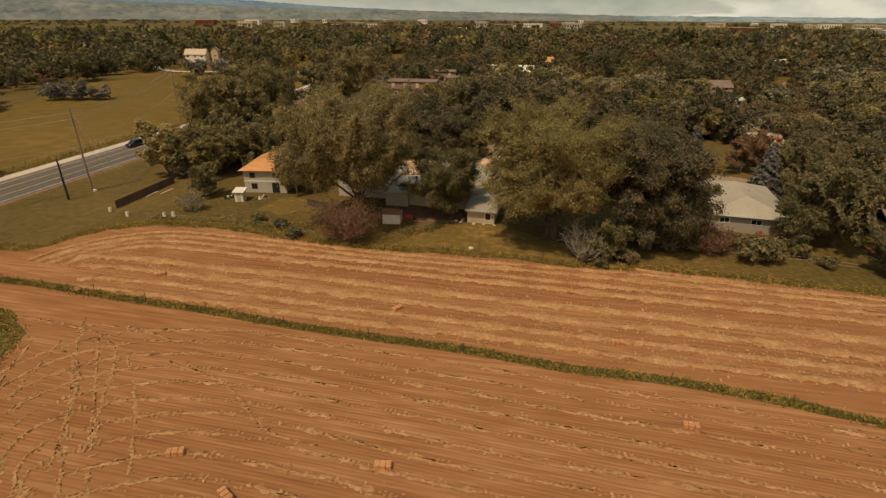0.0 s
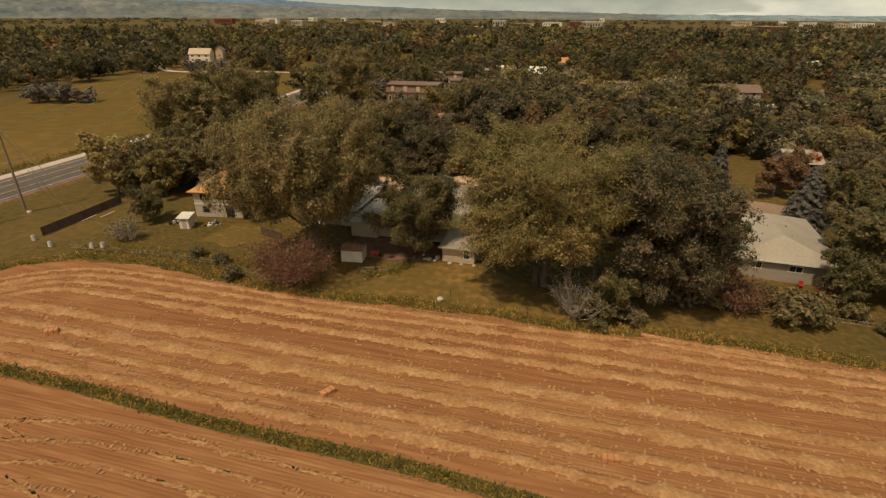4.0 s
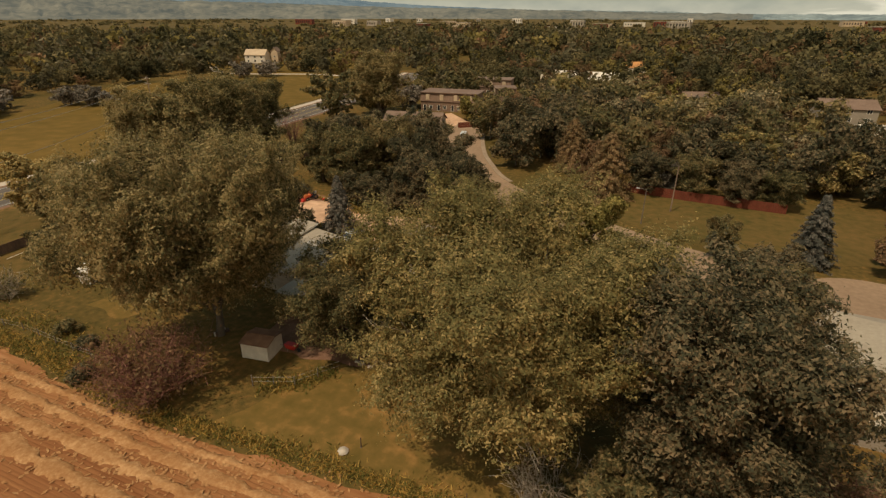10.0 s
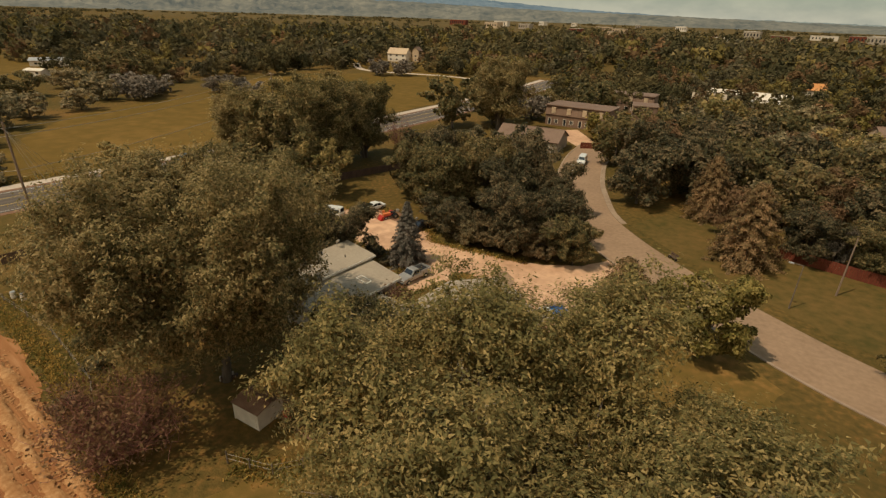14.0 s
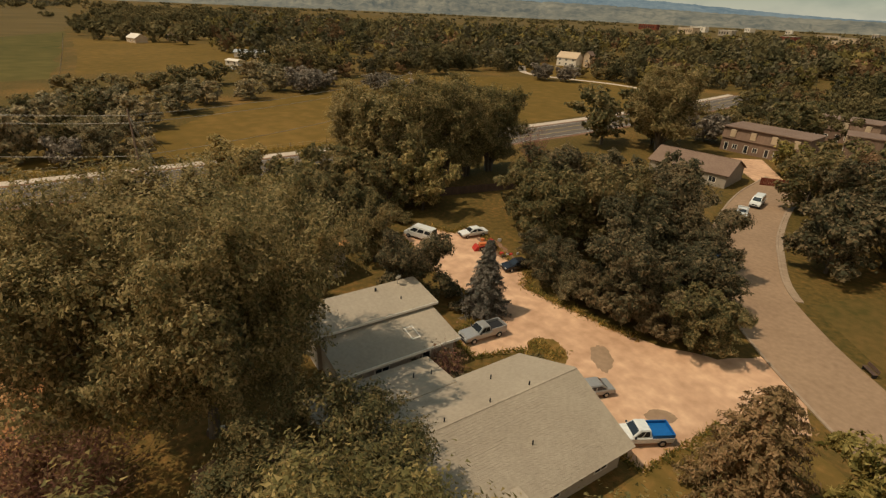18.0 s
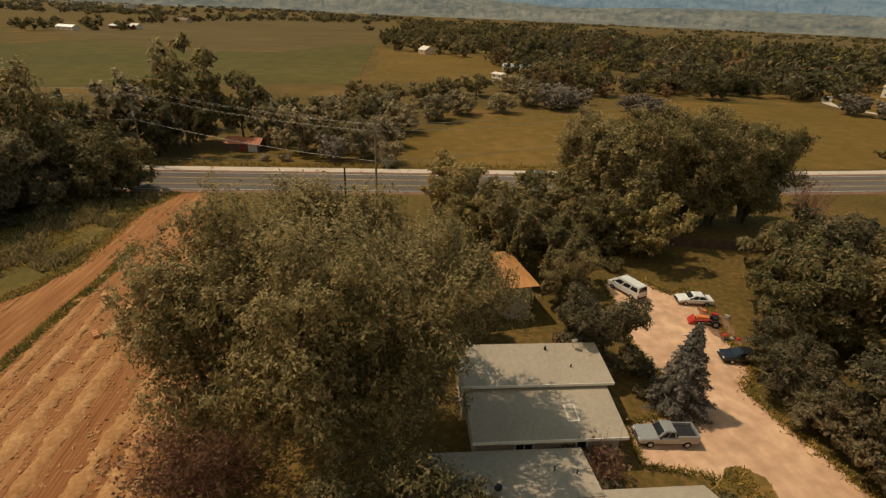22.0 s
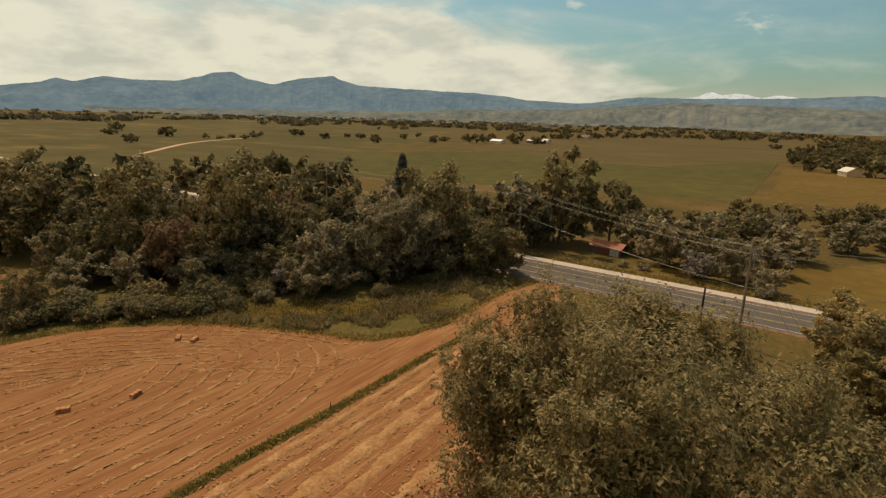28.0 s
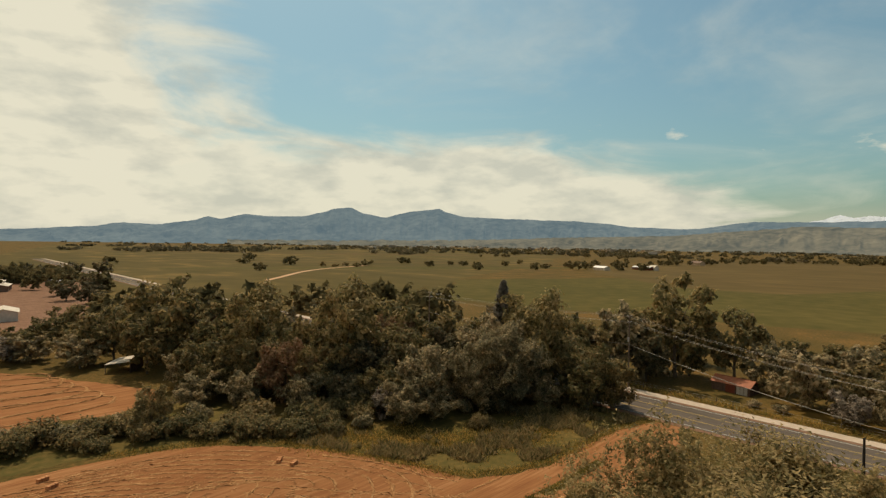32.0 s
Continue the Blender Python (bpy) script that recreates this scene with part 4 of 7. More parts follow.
def stubble_rows(seed, pitch=0.36):
    """Drill rows of cut stalks: low ragged ridges side by side, between the field's edge and the grass strip."""
    rng = np.random.default_rng(seed)
    V, F = [], []
    y = -24.5
    while y < 45.2:
        y += pitch
        if abs(y - 23.9) < 1.9:
            continue
        west = float(np.interp(y, (-27, -19, -10, -2, 6, 15, 20, 22, 26, 31, 36, 41, 46), (-10, -26, -35, -40, -44, -47, -52, -60, -66, -66, -63, -59, -44)))
        x = np.arange(west, 62, 1.0)
        n = len(x)
        wave = np.array([1.6 * noise.noise((q * 0.02, y * 0.02, 7)) + 0.07 * noise.noise((q * 0.5, y, 3)) for q in x])
        sag = -0.0012 * np.clip(x - 8, 0, None) ** 2 * (y < 24)
        tall = 0.022 + 0.045 * rng.random(n) + 0.018 * np.array([noise.noise((q * 0.12, y * 0.3, 2)) for q in x])
        base = len(V)
        for q, w, s2, h in zip(x, wave, sag, tall):
            yy = y + w + s2
            V += [(q, yy - pitch / 2, 0.021), (q, yy + 0.04, 0.022 + max(0.01, h)), (q, yy + pitch / 2, 0.021)]
        for k in range(n - 1):
            p = base + 3 * k
            F += [(p, p + 3, p + 4, p + 1), (p + 1, p + 4, p + 5, p + 2)]
    return tagged(np_mesh("stubble_rows", V, F, M_STUBBLE), "low ragged drill rows of cut stubble", "stubble", kind="stuff")


stubble_rows(61)

# strip of tall grass between the fields, with stakes
STRIP = curve_path([(-69, 25.0), (-57, 25.1), (-46, 24.6), (-34, 24.4), (-22, 23.7), (-12, 23.5), (0, 23.4), (10, 22.7), (20, 22.9), (30, 22.1), (38, 20.7), (60, 18.5), (110, 14)])


def grass_belt(name, path, width, per_m, hgt, seed, label, mat=None):
    rng = np.random.default_rng(seed)
    P = np.array(path, float)
    s = np.concatenate([[0], np.cumsum(np.linalg.norm(np.diff(P, axis=0), axis=1))])
    n = int(s[-1] * per_m)
    u = rng.uniform(0, s[-1], n)
    x, y = np.interp(u, s, P[:, 0]), np.interp(u, s, P[:, 1])
    k = np.clip(np.searchsorted(s, u) - 1, 0, len(P) - 2)
    d = (P[k + 1] - P[k]) / (np.linalg.norm(P[k + 1] - P[k], axis=1, keepdims=True) + 1e-9)
    wloc = width * (0.8 + 0.5 * np.array([noise.noise((q * 0.15, seed, 0)) for q in u]))
    off = rng.normal(0, 0.30, n) * wloc
    c = np.stack([x - d[:, 1] * off, y + d[:, 0] * off, np.full(n, 0.0)], 1)
    return tufts(name, rng, c, hgt, label, mat or M_BLADE)


def tufts(name, rng, c, hgt, label, mat, lean=0.85, wide=0.075):
    n = len(c)
    a = rng.uniform(0, 2 * np.pi, n)
    w = np.stack([np.cos(a), np.sin(a), 0 * a], 1) * (wide * rng.uniform(0.5, 1.4, n))[:, None]
    up = np.stack([rng.normal(0, lean, n), rng.normal(0, lean, n), np.ones(n)], 1) * (hgt * rng.uniform(0.45, 1.3, n))[:, None]
    v = np.stack([c - w, c + w, c + up + w * 0.35, c + up * 1.05 - w * 0.35], 1).reshape(-1, 3)
    ob = np_mesh(name, v, np.arange(4 * n).reshape(n, 4), mat)
    return tagged(ob, label, "grass", kind="stuff")


ribbon("grass_strip", STRIP, 1.5, 0.026, M_WILD, "strip of green grass between the two fields", "grass")
grass_belt("strip_grass", STRIP, 1.5, 150, 0.2, 1, "tall green grass along the strip between the fields")
EDGE = curve_path([(-84, 32.6), (-70.5, 35), (-68, 41), (-63, 46), (-56, 48.6), (-46, 49), (-34, 48), (-25, 46.6), (-16, 47.4), (-8, 48), (4, 48.3), (11, 47.4), (18, 49), (31, 49), (45, 48.6), (110, 48.4)])
grass_belt("edge_grass", EDGE, 2.4, 150, 0.2, 2, "tall green grass along the field's edge")
grass_belt("meadow_edge_grass", curve_path([(-94, 22), (-83, 19.4), (-63, 19.6), (-50.5, 14), (-46.5, 5), (-38, -11.5), (-29, -21), (-14, -27)]), 3.2, 70, 0.26, 3, "tall grass at the edge of the wild meadow")
grass_belt("meadow_edge_grass", curve_path([(-84, 9), (-66, 10), (-57, 3), (-48, -6), (-40, -17)]), 13.0, 300, 0.32, 4, "tall wild meadow grass")
rngm = np.random.default_rng(66)
c = np.stack([rngm.uniform(-92, -30, 60000), rngm.uniform(-20, 21, 60000), np.zeros(60000)], 1)
edge = np.interp(c[:, 0], (-92, -83, -63, -50.5, -46.5, -38, -30), (21, 18.6, 18.8, 13, 4, -12, -20))
patch = np.array([noise.noise((px * 0.16, py * 0.16, 4)) + 0.5 * noise.noise((px * 0.5, py * 0.5, 8)) for px, py in c[:, :2]])
c = c[(c[:, 1] < edge) & (c[:, 1] > edge - 17) & (patch > -0.02)]
tufts("meadow_weeds", rngm, c, 0.75, "patches of tall dark green weeds in the wild meadow", M_LEAF_MID, lean=0.5, wide=0.13)
grass_belt("road_verge_grass", curve_path([(-113.5, -20), (-113.8, 60), (-115.5, 120)]), 3.0, 26, 0.6, 5, "long grass beside the footpath")
grass_belt("yard_grass", curve_path([(-62, 50), (-48, 52), (-36, 51), (-30, 54)]), 5.0, 90, 0.24, 6, "uncut green grass behind the gardens")
grass_belt("garden_weeds", curve_path([(-17, 53.5), (-13.5, 55.5), (-11.5, 58.5)]), 2.6, 110, 0.3, 7, "weeds inside the garden fence")
grass_belt("yard_edge_weeds", LOT[:14], 0.9, 60, 0.24, 8, "dry weeds along the edge of the gravel yard")
grass_belt("yard_edge_weeds", LOT[18:] + LOT[:1], 1.6, 70, 0.26, 9, "dry weeds along the edge of the gravel yard")
grass_belt("island_weeds", [(-23.6, 90.2), (-21.6, 91.4), (-19.8, 91.6)], 3.0, 160, 0.2, 10, "dry weeds on the grass island")

# ---- trees near the camera ----
rng0 = np.random.default_rng(77)


def place(x, y, turn=0.0, s=1.0, sz=None):
    return Matrix.Translation((x, y, 0)) @ Matrix.Rotation(turn, 4, "Z") @ Matrix.Diagonal((s, s, sz or s, 1))


tree("cottonwood", 1, 22.2, 13.2, M_LEAF_COTTON, "tall old cottonwood with an uneven olive-green crown", leaves=240000, spray=8, size=0.155, long=2.2, tri=True, low=0.25, count=54, trunk_r=0.55, dead=110, full=2.5,
     m=place(-26.8, 58.9, 1.57) @ Matrix.Diagonal((0.88, 0.84, 1, 1)))
tree("cottonwood", 2, 21.2, 10.6, M_LEAF_YEL, "tall yellow-green cottonwood with bare twigs in its crown", leaves=290000, spray=8, size=0.115, long=2.1, tri=True, low=0.25, count=52, lobes=(0.98, 1.1), trunk_r=0.5, trunks=2, dead=150, full=4.2,
     bark=M_PALEBARK, m=place(6.7, 56.8) @ Matrix.Diagonal((1.05, 1, 1, 1)))
tree("elm_tree", 3, 20.4, 7.7, M_LEAF_DARK, "dense dark green elm beside the cottonwood", leaves=130000, spray=6, size=0.17, long=1.9, tri=True, low=0.05, count=34, trunk_r=0.45, trunks=2, m=place(21.3, 56.2))
tree("elm_tree", 4, 13.0, 5.6, M_LEAF_MID, "small leafy green tree behind the garden", leaves=80000, spray=6, size=0.125, long=2.1, tri=True, low=0.12, count=32, full=3.0, trunk_r=0.2, m=place(-12.4, 62.6))
tree("dark_shrub_tree", 5, 7.0, 3.6, M_LEAF_MID, "dense dark green shrub tree beneath the cottonwood", leaves=22000, size=0.15, long=2.2, tri=True, low=0.03, count=16, m=place(15.0, 50.6))


def bare_shrub(seed, h, r, m, label, mat, n=520, leafy=0.0, lmat=None):
    """Fine bare branches in a round bush."""
    rng = np.random.default_rng(seed)
    ob = thing("bare_shrub", m, label, "shrub")
    segs = []
    for i in range(n // 14):
        a, q = rng.uniform(0, 6.283), rng.uniform(0.35, 1)
        tip = np.array((r * q * math.cos(a), r * q * math.sin(a), h * rng.uniform(0.45, 1.0) * (1.1 - 0.45 * q)))
        pts = limb(rng, (0.3 * math.cos(a), 0.3 * math.sin(a), -0.1), tip, 0.35)
        segs.append((pts, 0.05, 0.012))
        for j in range(13):
            p = pts[1] + (pts[-1] - pts[1]) * rng.uniform(0.1, 1)
            segs.append((limb(rng, p, p + rng.normal(0, 1, 3) * (0.75, 0.75, 0.6) + (0, 0, 0.35), 0.12, 3), 0.02, 0.006))
    v, f = tubes(rng, segs, 4)
    np_mesh("branchwork", v, f, mat, ob)
    if leafy:
        k = int(leafy)
        c = np.concatenate([np.array(s[0][-1])[None] for s in segs])
        c = c[rng.integers(0, len(c), k)] + rng.normal(0, 0.22, (k, 3))
        v, f = leaf_quads(rng, c, rng.normal(0, 1, (k, 3)), 0.2)
        np_mesh("foliage", v, f, lmat or M_LEAF_BROWN, ob)
    return ob


bare_shrub(31, 8.0, 6.0, place(-25.0, 48.8), "large half-dead shrub of reddish bare twigs", M_TWIG, 2000, 4200, M_LEAF_BROWN)
bare_shrub(32, 7.0, 4.0, place(11.8, 50.0), "tangle of pale dead branches below the cottonwood", M_PALEBARK, 700)
bare_shrub(36, 4.6, 3.4, place(30.6, 57.0), "reddish brown half-bare shrub beside the bungalow", M_TWIG, 700, 2600, M_LEAF_BROWN)
bare_shrub(33, 3.2, 1.6, place(-23.6, 79.6), "bare brown twiggy shrub against the house wall", M_TWIG, 420, 500)
bare_shrub(34, 4.2, 2.4, place(-57.5, 54.8), "small half-bare shrub in the yard", M_PALEBARK, 420, 700, M_LEAF_MID)
bare_shrub(35, 10.0, 4.2, place(-80, 141), "bare brown dead tree near the road", M_TWIG, 700)

# prototypes of the trees that stand further off
PROTO = {
    "mid": tree("shade_tree", 11, 14, 6.2, M_LEAF_MID, "broad leafy green shade tree", leaves=17000, size=0.245, long=2.2, tri=True, low=0.12, count=18, m=place(-40.6, 109.5)),
    "dark": tree("shade_tree", 12, 14, 6.4, M_LEAF_DARK, "dense dark green shade tree", leaves=19000, size=0.235, long=2.2, tri=True, low=0.06, count=20, m=place(-31.5, 123.0)),
    "cotton": tree("poplar_tree", 13, 20, 7.2, M_LEAF_COTTON, "tall olive-green poplar with several stems", leaves=15400, size=0.331, long=2.2, tri=True, low=0.12, count=24, trunks=2, m=place(-73.0, 98.5)),
    "olive": tree("russian_olive", 14, 10, 5.2, M_LEAF_OLIVE, "silvery grey-green bushy olive tree", leaves=20000, size=0.185, long=2.2, tri=True, low=0.04, count=18, m=place(-121, 55.5)),
    "willow": tree("willow_tree", 15, 18, 8.4, M_LEAF_OLIVE, "broad silvery willow with a rounded crown", leaves=30000, size=0.235, long=2.2, tri=True, low=0.04, count=26, m=place(-77.5, -2.5)),
    "brown": tree("shade_tree", 16, 12, 5.2, M_LEAF_BROWN, "thin brownish tree with sparse leaves", leaves=7920, size=0.259, long=2.2, tri=True, low=0.15, count=16, m=place(14, 150)),
    "bright": tree("shade_tree", 17, 10.5, 4.8, M_LEAF_BRIGHT, "bright yellow-green young tree", leaves=10120, size=0.245, long=2.2, tri=True, low=0.12, count=14, m=place(8.0, 94.0)),
    "pale": tree("flowering_tree", 18, 6.5, 4.0, M_LEAF_PALE, "small tree covered in pale blossom", leaves=6160, size=0.259, long=2.2, tri=True, low=0.03, count=12, m=place(-57, -12.0)),
    "yel": tree("cottonwood", 19, 13, 5.4, M_LEAF_YEL, "yellow-green cottonwood beside the road", leaves=11440, size=0.274, long=2.2, tri=True, low=0.12, count=18, m=place(-77, 73.0)),
}
POPLAR = tree("poplar_tree", 24, 21.5, 7.4, M_LEAF_COTTON, "tall olive-green poplar with several stems beside the road", leaves=52000, spray=5, size=0.2, long=2.1, tri=True, low=0.1, count=40, full=2.0, trunks=3, m=place(-76, 105))
SPRUCE = conifer("spruce_tree", 41, 9.6, 3.1, M_NEEDLE, "conical blue-green spruce beside the gravel yard", leaves=18000, size=0.15, whorls=24, m=place(-31.3, 90.0))
PINE = conifer("pine_tree", 42, 10.4, 4.9, M_PINE, "brownish green pine beside the lawn", leaves=15000, size=0.16, whorls=22, long=3.0, m=place(-0.6, 91.2), power=0.5)


SIZES = {"mid": (14, 6.2), "dark": (14, 6.4), "cotton": (20, 7.2), "olive": (10, 5.2), "willow": (18, 8.4), "brown": (12, 5.2), "bright": (10.5, 4.8), "pale": (6.5, 4.0), "yel": (13, 5.4)}
# plainer forms of the same trees for those that stand further off
LOOK = {"mid": ("shade_tree", M_LEAF_MID), "dark": ("shade_tree", M_LEAF_DARK), "cotton": ("poplar_tree", M_LEAF_COTTON), "olive": ("russian_olive", M_LEAF_OLIVE),
        "brown": ("shade_tree", M_LEAF_BROWN), "yel": ("cottonwood", M_LEAF_YEL), "willow": ("willow_tree", M_LEAF_OLIVE), "bright": ("shade_tree", M_LEAF_BRIGHT), "pale": ("flowering_tree", M_LEAF_PALE)}
MIDDLE, FAR = {}, {}
for k, (kind, (nm, mt)) in enumerate(LOOK.items()):
    h0, r0 = SIZES[kind]
    MIDDLE[kind] = tree(nm, 210 + k, h0, r0, mt, PROTO[kind]["label"], leaves=5200, size=0.070 * r0, long=1.7, low=0.06, count=22, sides=3, tri=True, m=place(88 + 7 * (k % 4), 150 + 9 * k))
    FAR[kind] = tree(nm, 230 + k, h0, r0, mt, PROTO[kind]["label"], leaves=1900, size=0.115 * r0, long=1.5, low=0.05, count=16, sides=3, tri=True, m=place(112 + 7 * (k % 3), 152 + 9 * k))


def plant(kind, x, y, h, r, label="", lower=0.0):
    if isinstance(kind, str):
        away = min(math.hypot(x - 10, y - 45), math.hypot(x - 4, y - 64))
        src = FAR[kind] if away > 118 else MIDDLE[kind] if away > 74 else PROTO[kind]
        h0, r0 = SIZES[kind]
    else:
        src = kind
        h0, r0 = (9.6, 2.9) if src is SPRUCE else (21.5, 7.4) if src is POPLAR else (10.4, 4.9)
    ob = copy_thing(src, Matrix())
    ob.matrix_world = Matrix.Translation((x, y, -lower)) @ Matrix.Rotation(rng0.uniform(0, 6.28), 4, "Z") @ Matrix.Diagonal((r / r0, r / r0, h / h0, 1))
    if label:
        ob["label"] = label
    return ob


def row(kind, *spots):
    for x, y, h, r in spots:
        plant(kind, x, y, h, r)


# beside the gravel yard and the houses
row("dark", (-37.6, 83.8, 9.8, 4.5), (-22.5, 103.5, 11.6, 5.2), (-44, 118, 14.5, 6.4), (-29, 113, 12.5, 5.2), (-38, 131, 14, 6))
row("mid", (-14.6, 105.6, 8.0, 4.0), (-50, 112, 12.5, 5.5), (-36, 116, 15, 6.2))
row("dark", (-31.0, 101.4, 6.8, 3.2), (-26, 102.6, 6.5, 3.0), (-22, 103.4, 8, 3.6), (-17.5, 104.2, 7, 3.4), (-35.5, 102.4, 6.5, 3.2))
plant("olive", -28.6, 100.8, 4.6, 2.2)
plant("mid", -12.8, 105.6, 7.0, 3.6)
for x, y, h, r in ((-83, 98, 20.5, 7.2), (-76, 113, 22.5, 8.0), (-79, 127, 19.5, 7.6), (-78, 120, 20.5, 7.0)):
    plant(POPLAR, x, y, h, r)
plant("yel", -64, 101, 12, 5.0)
row("mid", (-72.5, 74, 12, 5), (-66, 88, 9, 4.4), (-60, 80, 12, 5), (-73, 87, 12, 5.6), (-59.8, 62.6, 6.6, 3.0))
row("mid", (-66, 95, 11, 5), (-69, 80, 10, 4.8), (-56.5, 86.5, 9.5, 4.0), (-49.5, 84.5, 9.0, 3.8))
row("dark", (-18, 112, 10, 5), (-46, 125, 13, 6), (-54, 123, 12, 6), (-24, 121, 11, 5))
plant("yel", -43.6, 68.2, 11.5, 3.6, "leafy green tree at the corner of the two-storey house")
plant("mid", -43.2, 71.6, 9.6, 2.6)
row("yel", (-67.0, 74.5, 10, 4.4), (-72, 82, 11, 4.8))
# along the street and the lawn
row("dark", (-15.5, 140, 12.5, 6), (-5.5, 147, 14, 6.4), (31, 140, 10.5, 5.2), (41, 140, 10.5, 5.2), (22, 141, 12, 5.6), (-12, 150, 13, 6), (55, 139, 11, 5.5))
plant(PINE, 6.5, 123.5, 13, 5.6, "broad brownish pine on the green lawn")
plant(PINE, -3, 141, 12, 4.6)
plant(SPRUCE, 37, 105.5, 10.6, 3.3, "blue-green spruce at the turning circle")
plant(SPRUCE, 47.5, 89, 11, 3.8, "dark spruce beside the neighbouring house")
plant("mid", 25.4, 102.4, 7.0, 2.6, "small greyish green tree on the lawn")
row("dark", (14, 131.4, 9, 4.6), (29.5, 130.2, 8.6, 4.4))
row("mid", (21.5, 131, 9.4, 4.6), (36, 129.8, 8, 4.2))
row("brown", (53.0, 113, 9.5, 3.8), (14, 136, 9, 4), (48, 106, 9.5, 4.2), (3, 133, 10, 4))
plant("pale", 17, 131, 7, 2.6, "small pale pink tree by the red fence")
row("mid", (50, 63.5, 14, 6.2), (56, 73, 13, 6), (29, 66, 9, 4), (62, 92, 12, 6), (57, 84, 10, 5))
rngn = np.random.default_rng(8)
for _ in range(190):
    x, y = rngn.uniform(-30, 118), rngn.uniform(129, 232)
    if y < 140 + 0.0 * x and x < 46 or (x < 8 and y < 150):
        continue
    if min((x - px) ** 2 + (y - py) ** 2 for px, py in STREET) < 150 or math.hypot(x - 26, y - 254) < 14 or math.hypot(x + 40, y - 213) < 12:
        continue
    if any(abs((x - hx) * math.cos(w) - (y - hy) * math.sin(w)) < 8.5 and -46 < (x - hx) * math.sin(w) + (y - hy) * math.cos(w) < 12 for hx, hy, w in ((69, 236, 0.29), (28, 254, 0.08), (70, 210, 0.3))):
        continue
    if math.hypot(x - 24, y - 214) < 15 or math.hypot(x - 68, y - 222) < 16 or math.hypot(x - 56, y - 121) < 10:
        continue
    kind = ("mid", "dark", "mid", "brown", "cotton", "dark", "olive", "yel")[int(rngn.integers(8))]
    r = rngn.uniform(4.2, 6.8)
    plant(kind, x, y, r * rngn.uniform(1.7, 2.4), r)
for x, y, h, r in ((44, 62, 8, 3.6), (48, 70, 11, 5), (54, 92, 11, 5), (60, 102, 12, 5.5), (66, 84, 13, 6), (70, 96, 13, 6), (53, 54, 7, 3.4), (68, 112, 12, 6), (76, 104, 13, 6), (72, 72, 13, 6), (80, 86, 14, 6.5), (30, 90, 8, 4),
                   (64, 124, 12, 6), (78, 120, 13, 6.4), (88, 108, 13, 6), (92, 92, 14, 6.5), (30, 82, 9, 4), (26, 72, 9, 4.2), (24, 63, 8, 4)):
    plant("mid" if (x + y) % 3 else "dark", x, y, h, r)
# yard shrubs
BUSH = bush("garden_shrub", 51, 2.6, 2.2, M_LEAF_MID, "rounded green shrub in a garden", leaves=1500, size=0.24, m=place(33.5, 60.4))
BUSH2 = bush("dark_shrub", 52, 2.2, 2.0, M_LEAF_DARK, "low dark green rounded shrub", leaves=1300, size=0.24, m=place(-25.6, 77.6))
BUSH3 = bush("olive_shrub", 53, 2.6, 2.4, M_LEAF_OLIVE, "greyish wild shrub in the meadow", leaves=1500, size=0.26, m=place(-50.5, -11.0))
BUSH4 = bush("wild_thicket", 54, 3.0, 3.4, M_LEAF_MID, "low green thicket of wild shrubs", leaves=2400, size=0.3, count=13, m=place(-40, -14.5))


def shrubs(src, *spots):
    for x, y, s in spots:
        ob = copy_thing(src, Matrix())
        ob.matrix_world = place(x, y, rng0.uniform(0, 6.28), s, s * rng0.uniform(0.85, 1.2))


shrubs(BUSH, (36.4, 54.8, 1.5), (38.4, 56.4, 1.3), (36.5, 58.6, 1.15), (40.5, 59.5, 0.9), (30.5, 58.2, 0.8), (27.5, 57, 1.0), (43.5, 58, 0.8), (-20.5, 88.3, 0.5), (-43, 52.5, 0.7), (14.2, 47.8, 0.6), (46, 55, 0.7), (-60.5, 95, 0.9))
shrubs(BUSH2, (-33.5, 47.6, 0.8), (-38, 51.5, 0.7), (-27.5, 80.6, 0.6), (-36.5, 88.6, 0.9), (-33.2, 87.3, 0.6), (24.5, 56.5, 1.3), (28.8, 60.5, 1.2), (18, 50.5, 1.0), (34, 98, 0.8), (51, 100.5, 1.3), (-22.4, 79.0, 0.9))
shrubs(BUSH3, (-60.5, -13.5, 1.2), (-45.5, -19, 1.0), (-117.5, 33, 0.7), (-117.5, 38, 0.8), (-113, 62, 0.8), (-30, -33, 1.2), (-12, -37, 1.3), (-4, -41, 1.2), (4, -43, 1.3), (-18, -40, 1.1))
shrubs(BUSH4, (-46, -15.5, 1.0), (-52.5, -17.5, 1.0), (-34.5, -20, 1.1), (-29, -24.5, 1.0), (-24, -30, 1.1), (-19, -35, 1.1), (-57, -20, 1.0), (-12, -33.5, 1.0), (-4, -36, 1.1), (6, -38, 1.1), (16, -40, 1.2), (-38, -27, 1.2), (-80, 6, 0.8), (-66, 2.5, 0.7), (-43, -19.5, 1.1), (-38.5, -17.5, 1.0), (-33, -25, 1.1), (-36, -22, 1.0), (-27, -28, 1.0), (-48.5, -20, 1.1), (-52, -13.5, 0.9), (-55.5, -15.5, 1.0), (-22, -38, 1.1), (-15, -36.5, 1.1), (-8, -39, 1.2), (0, -39, 1.1), (11, -41, 1.2), (22, -43, 1.3), (30, -44, 1.3), (-20.5, -29.5, 0.9), (-14, -30, 0.8), (-45, -12, 0.8))
plant("mid", -22.5, -33.5, 8.2, 3.6, "leafy upright tree at the edge of the field")
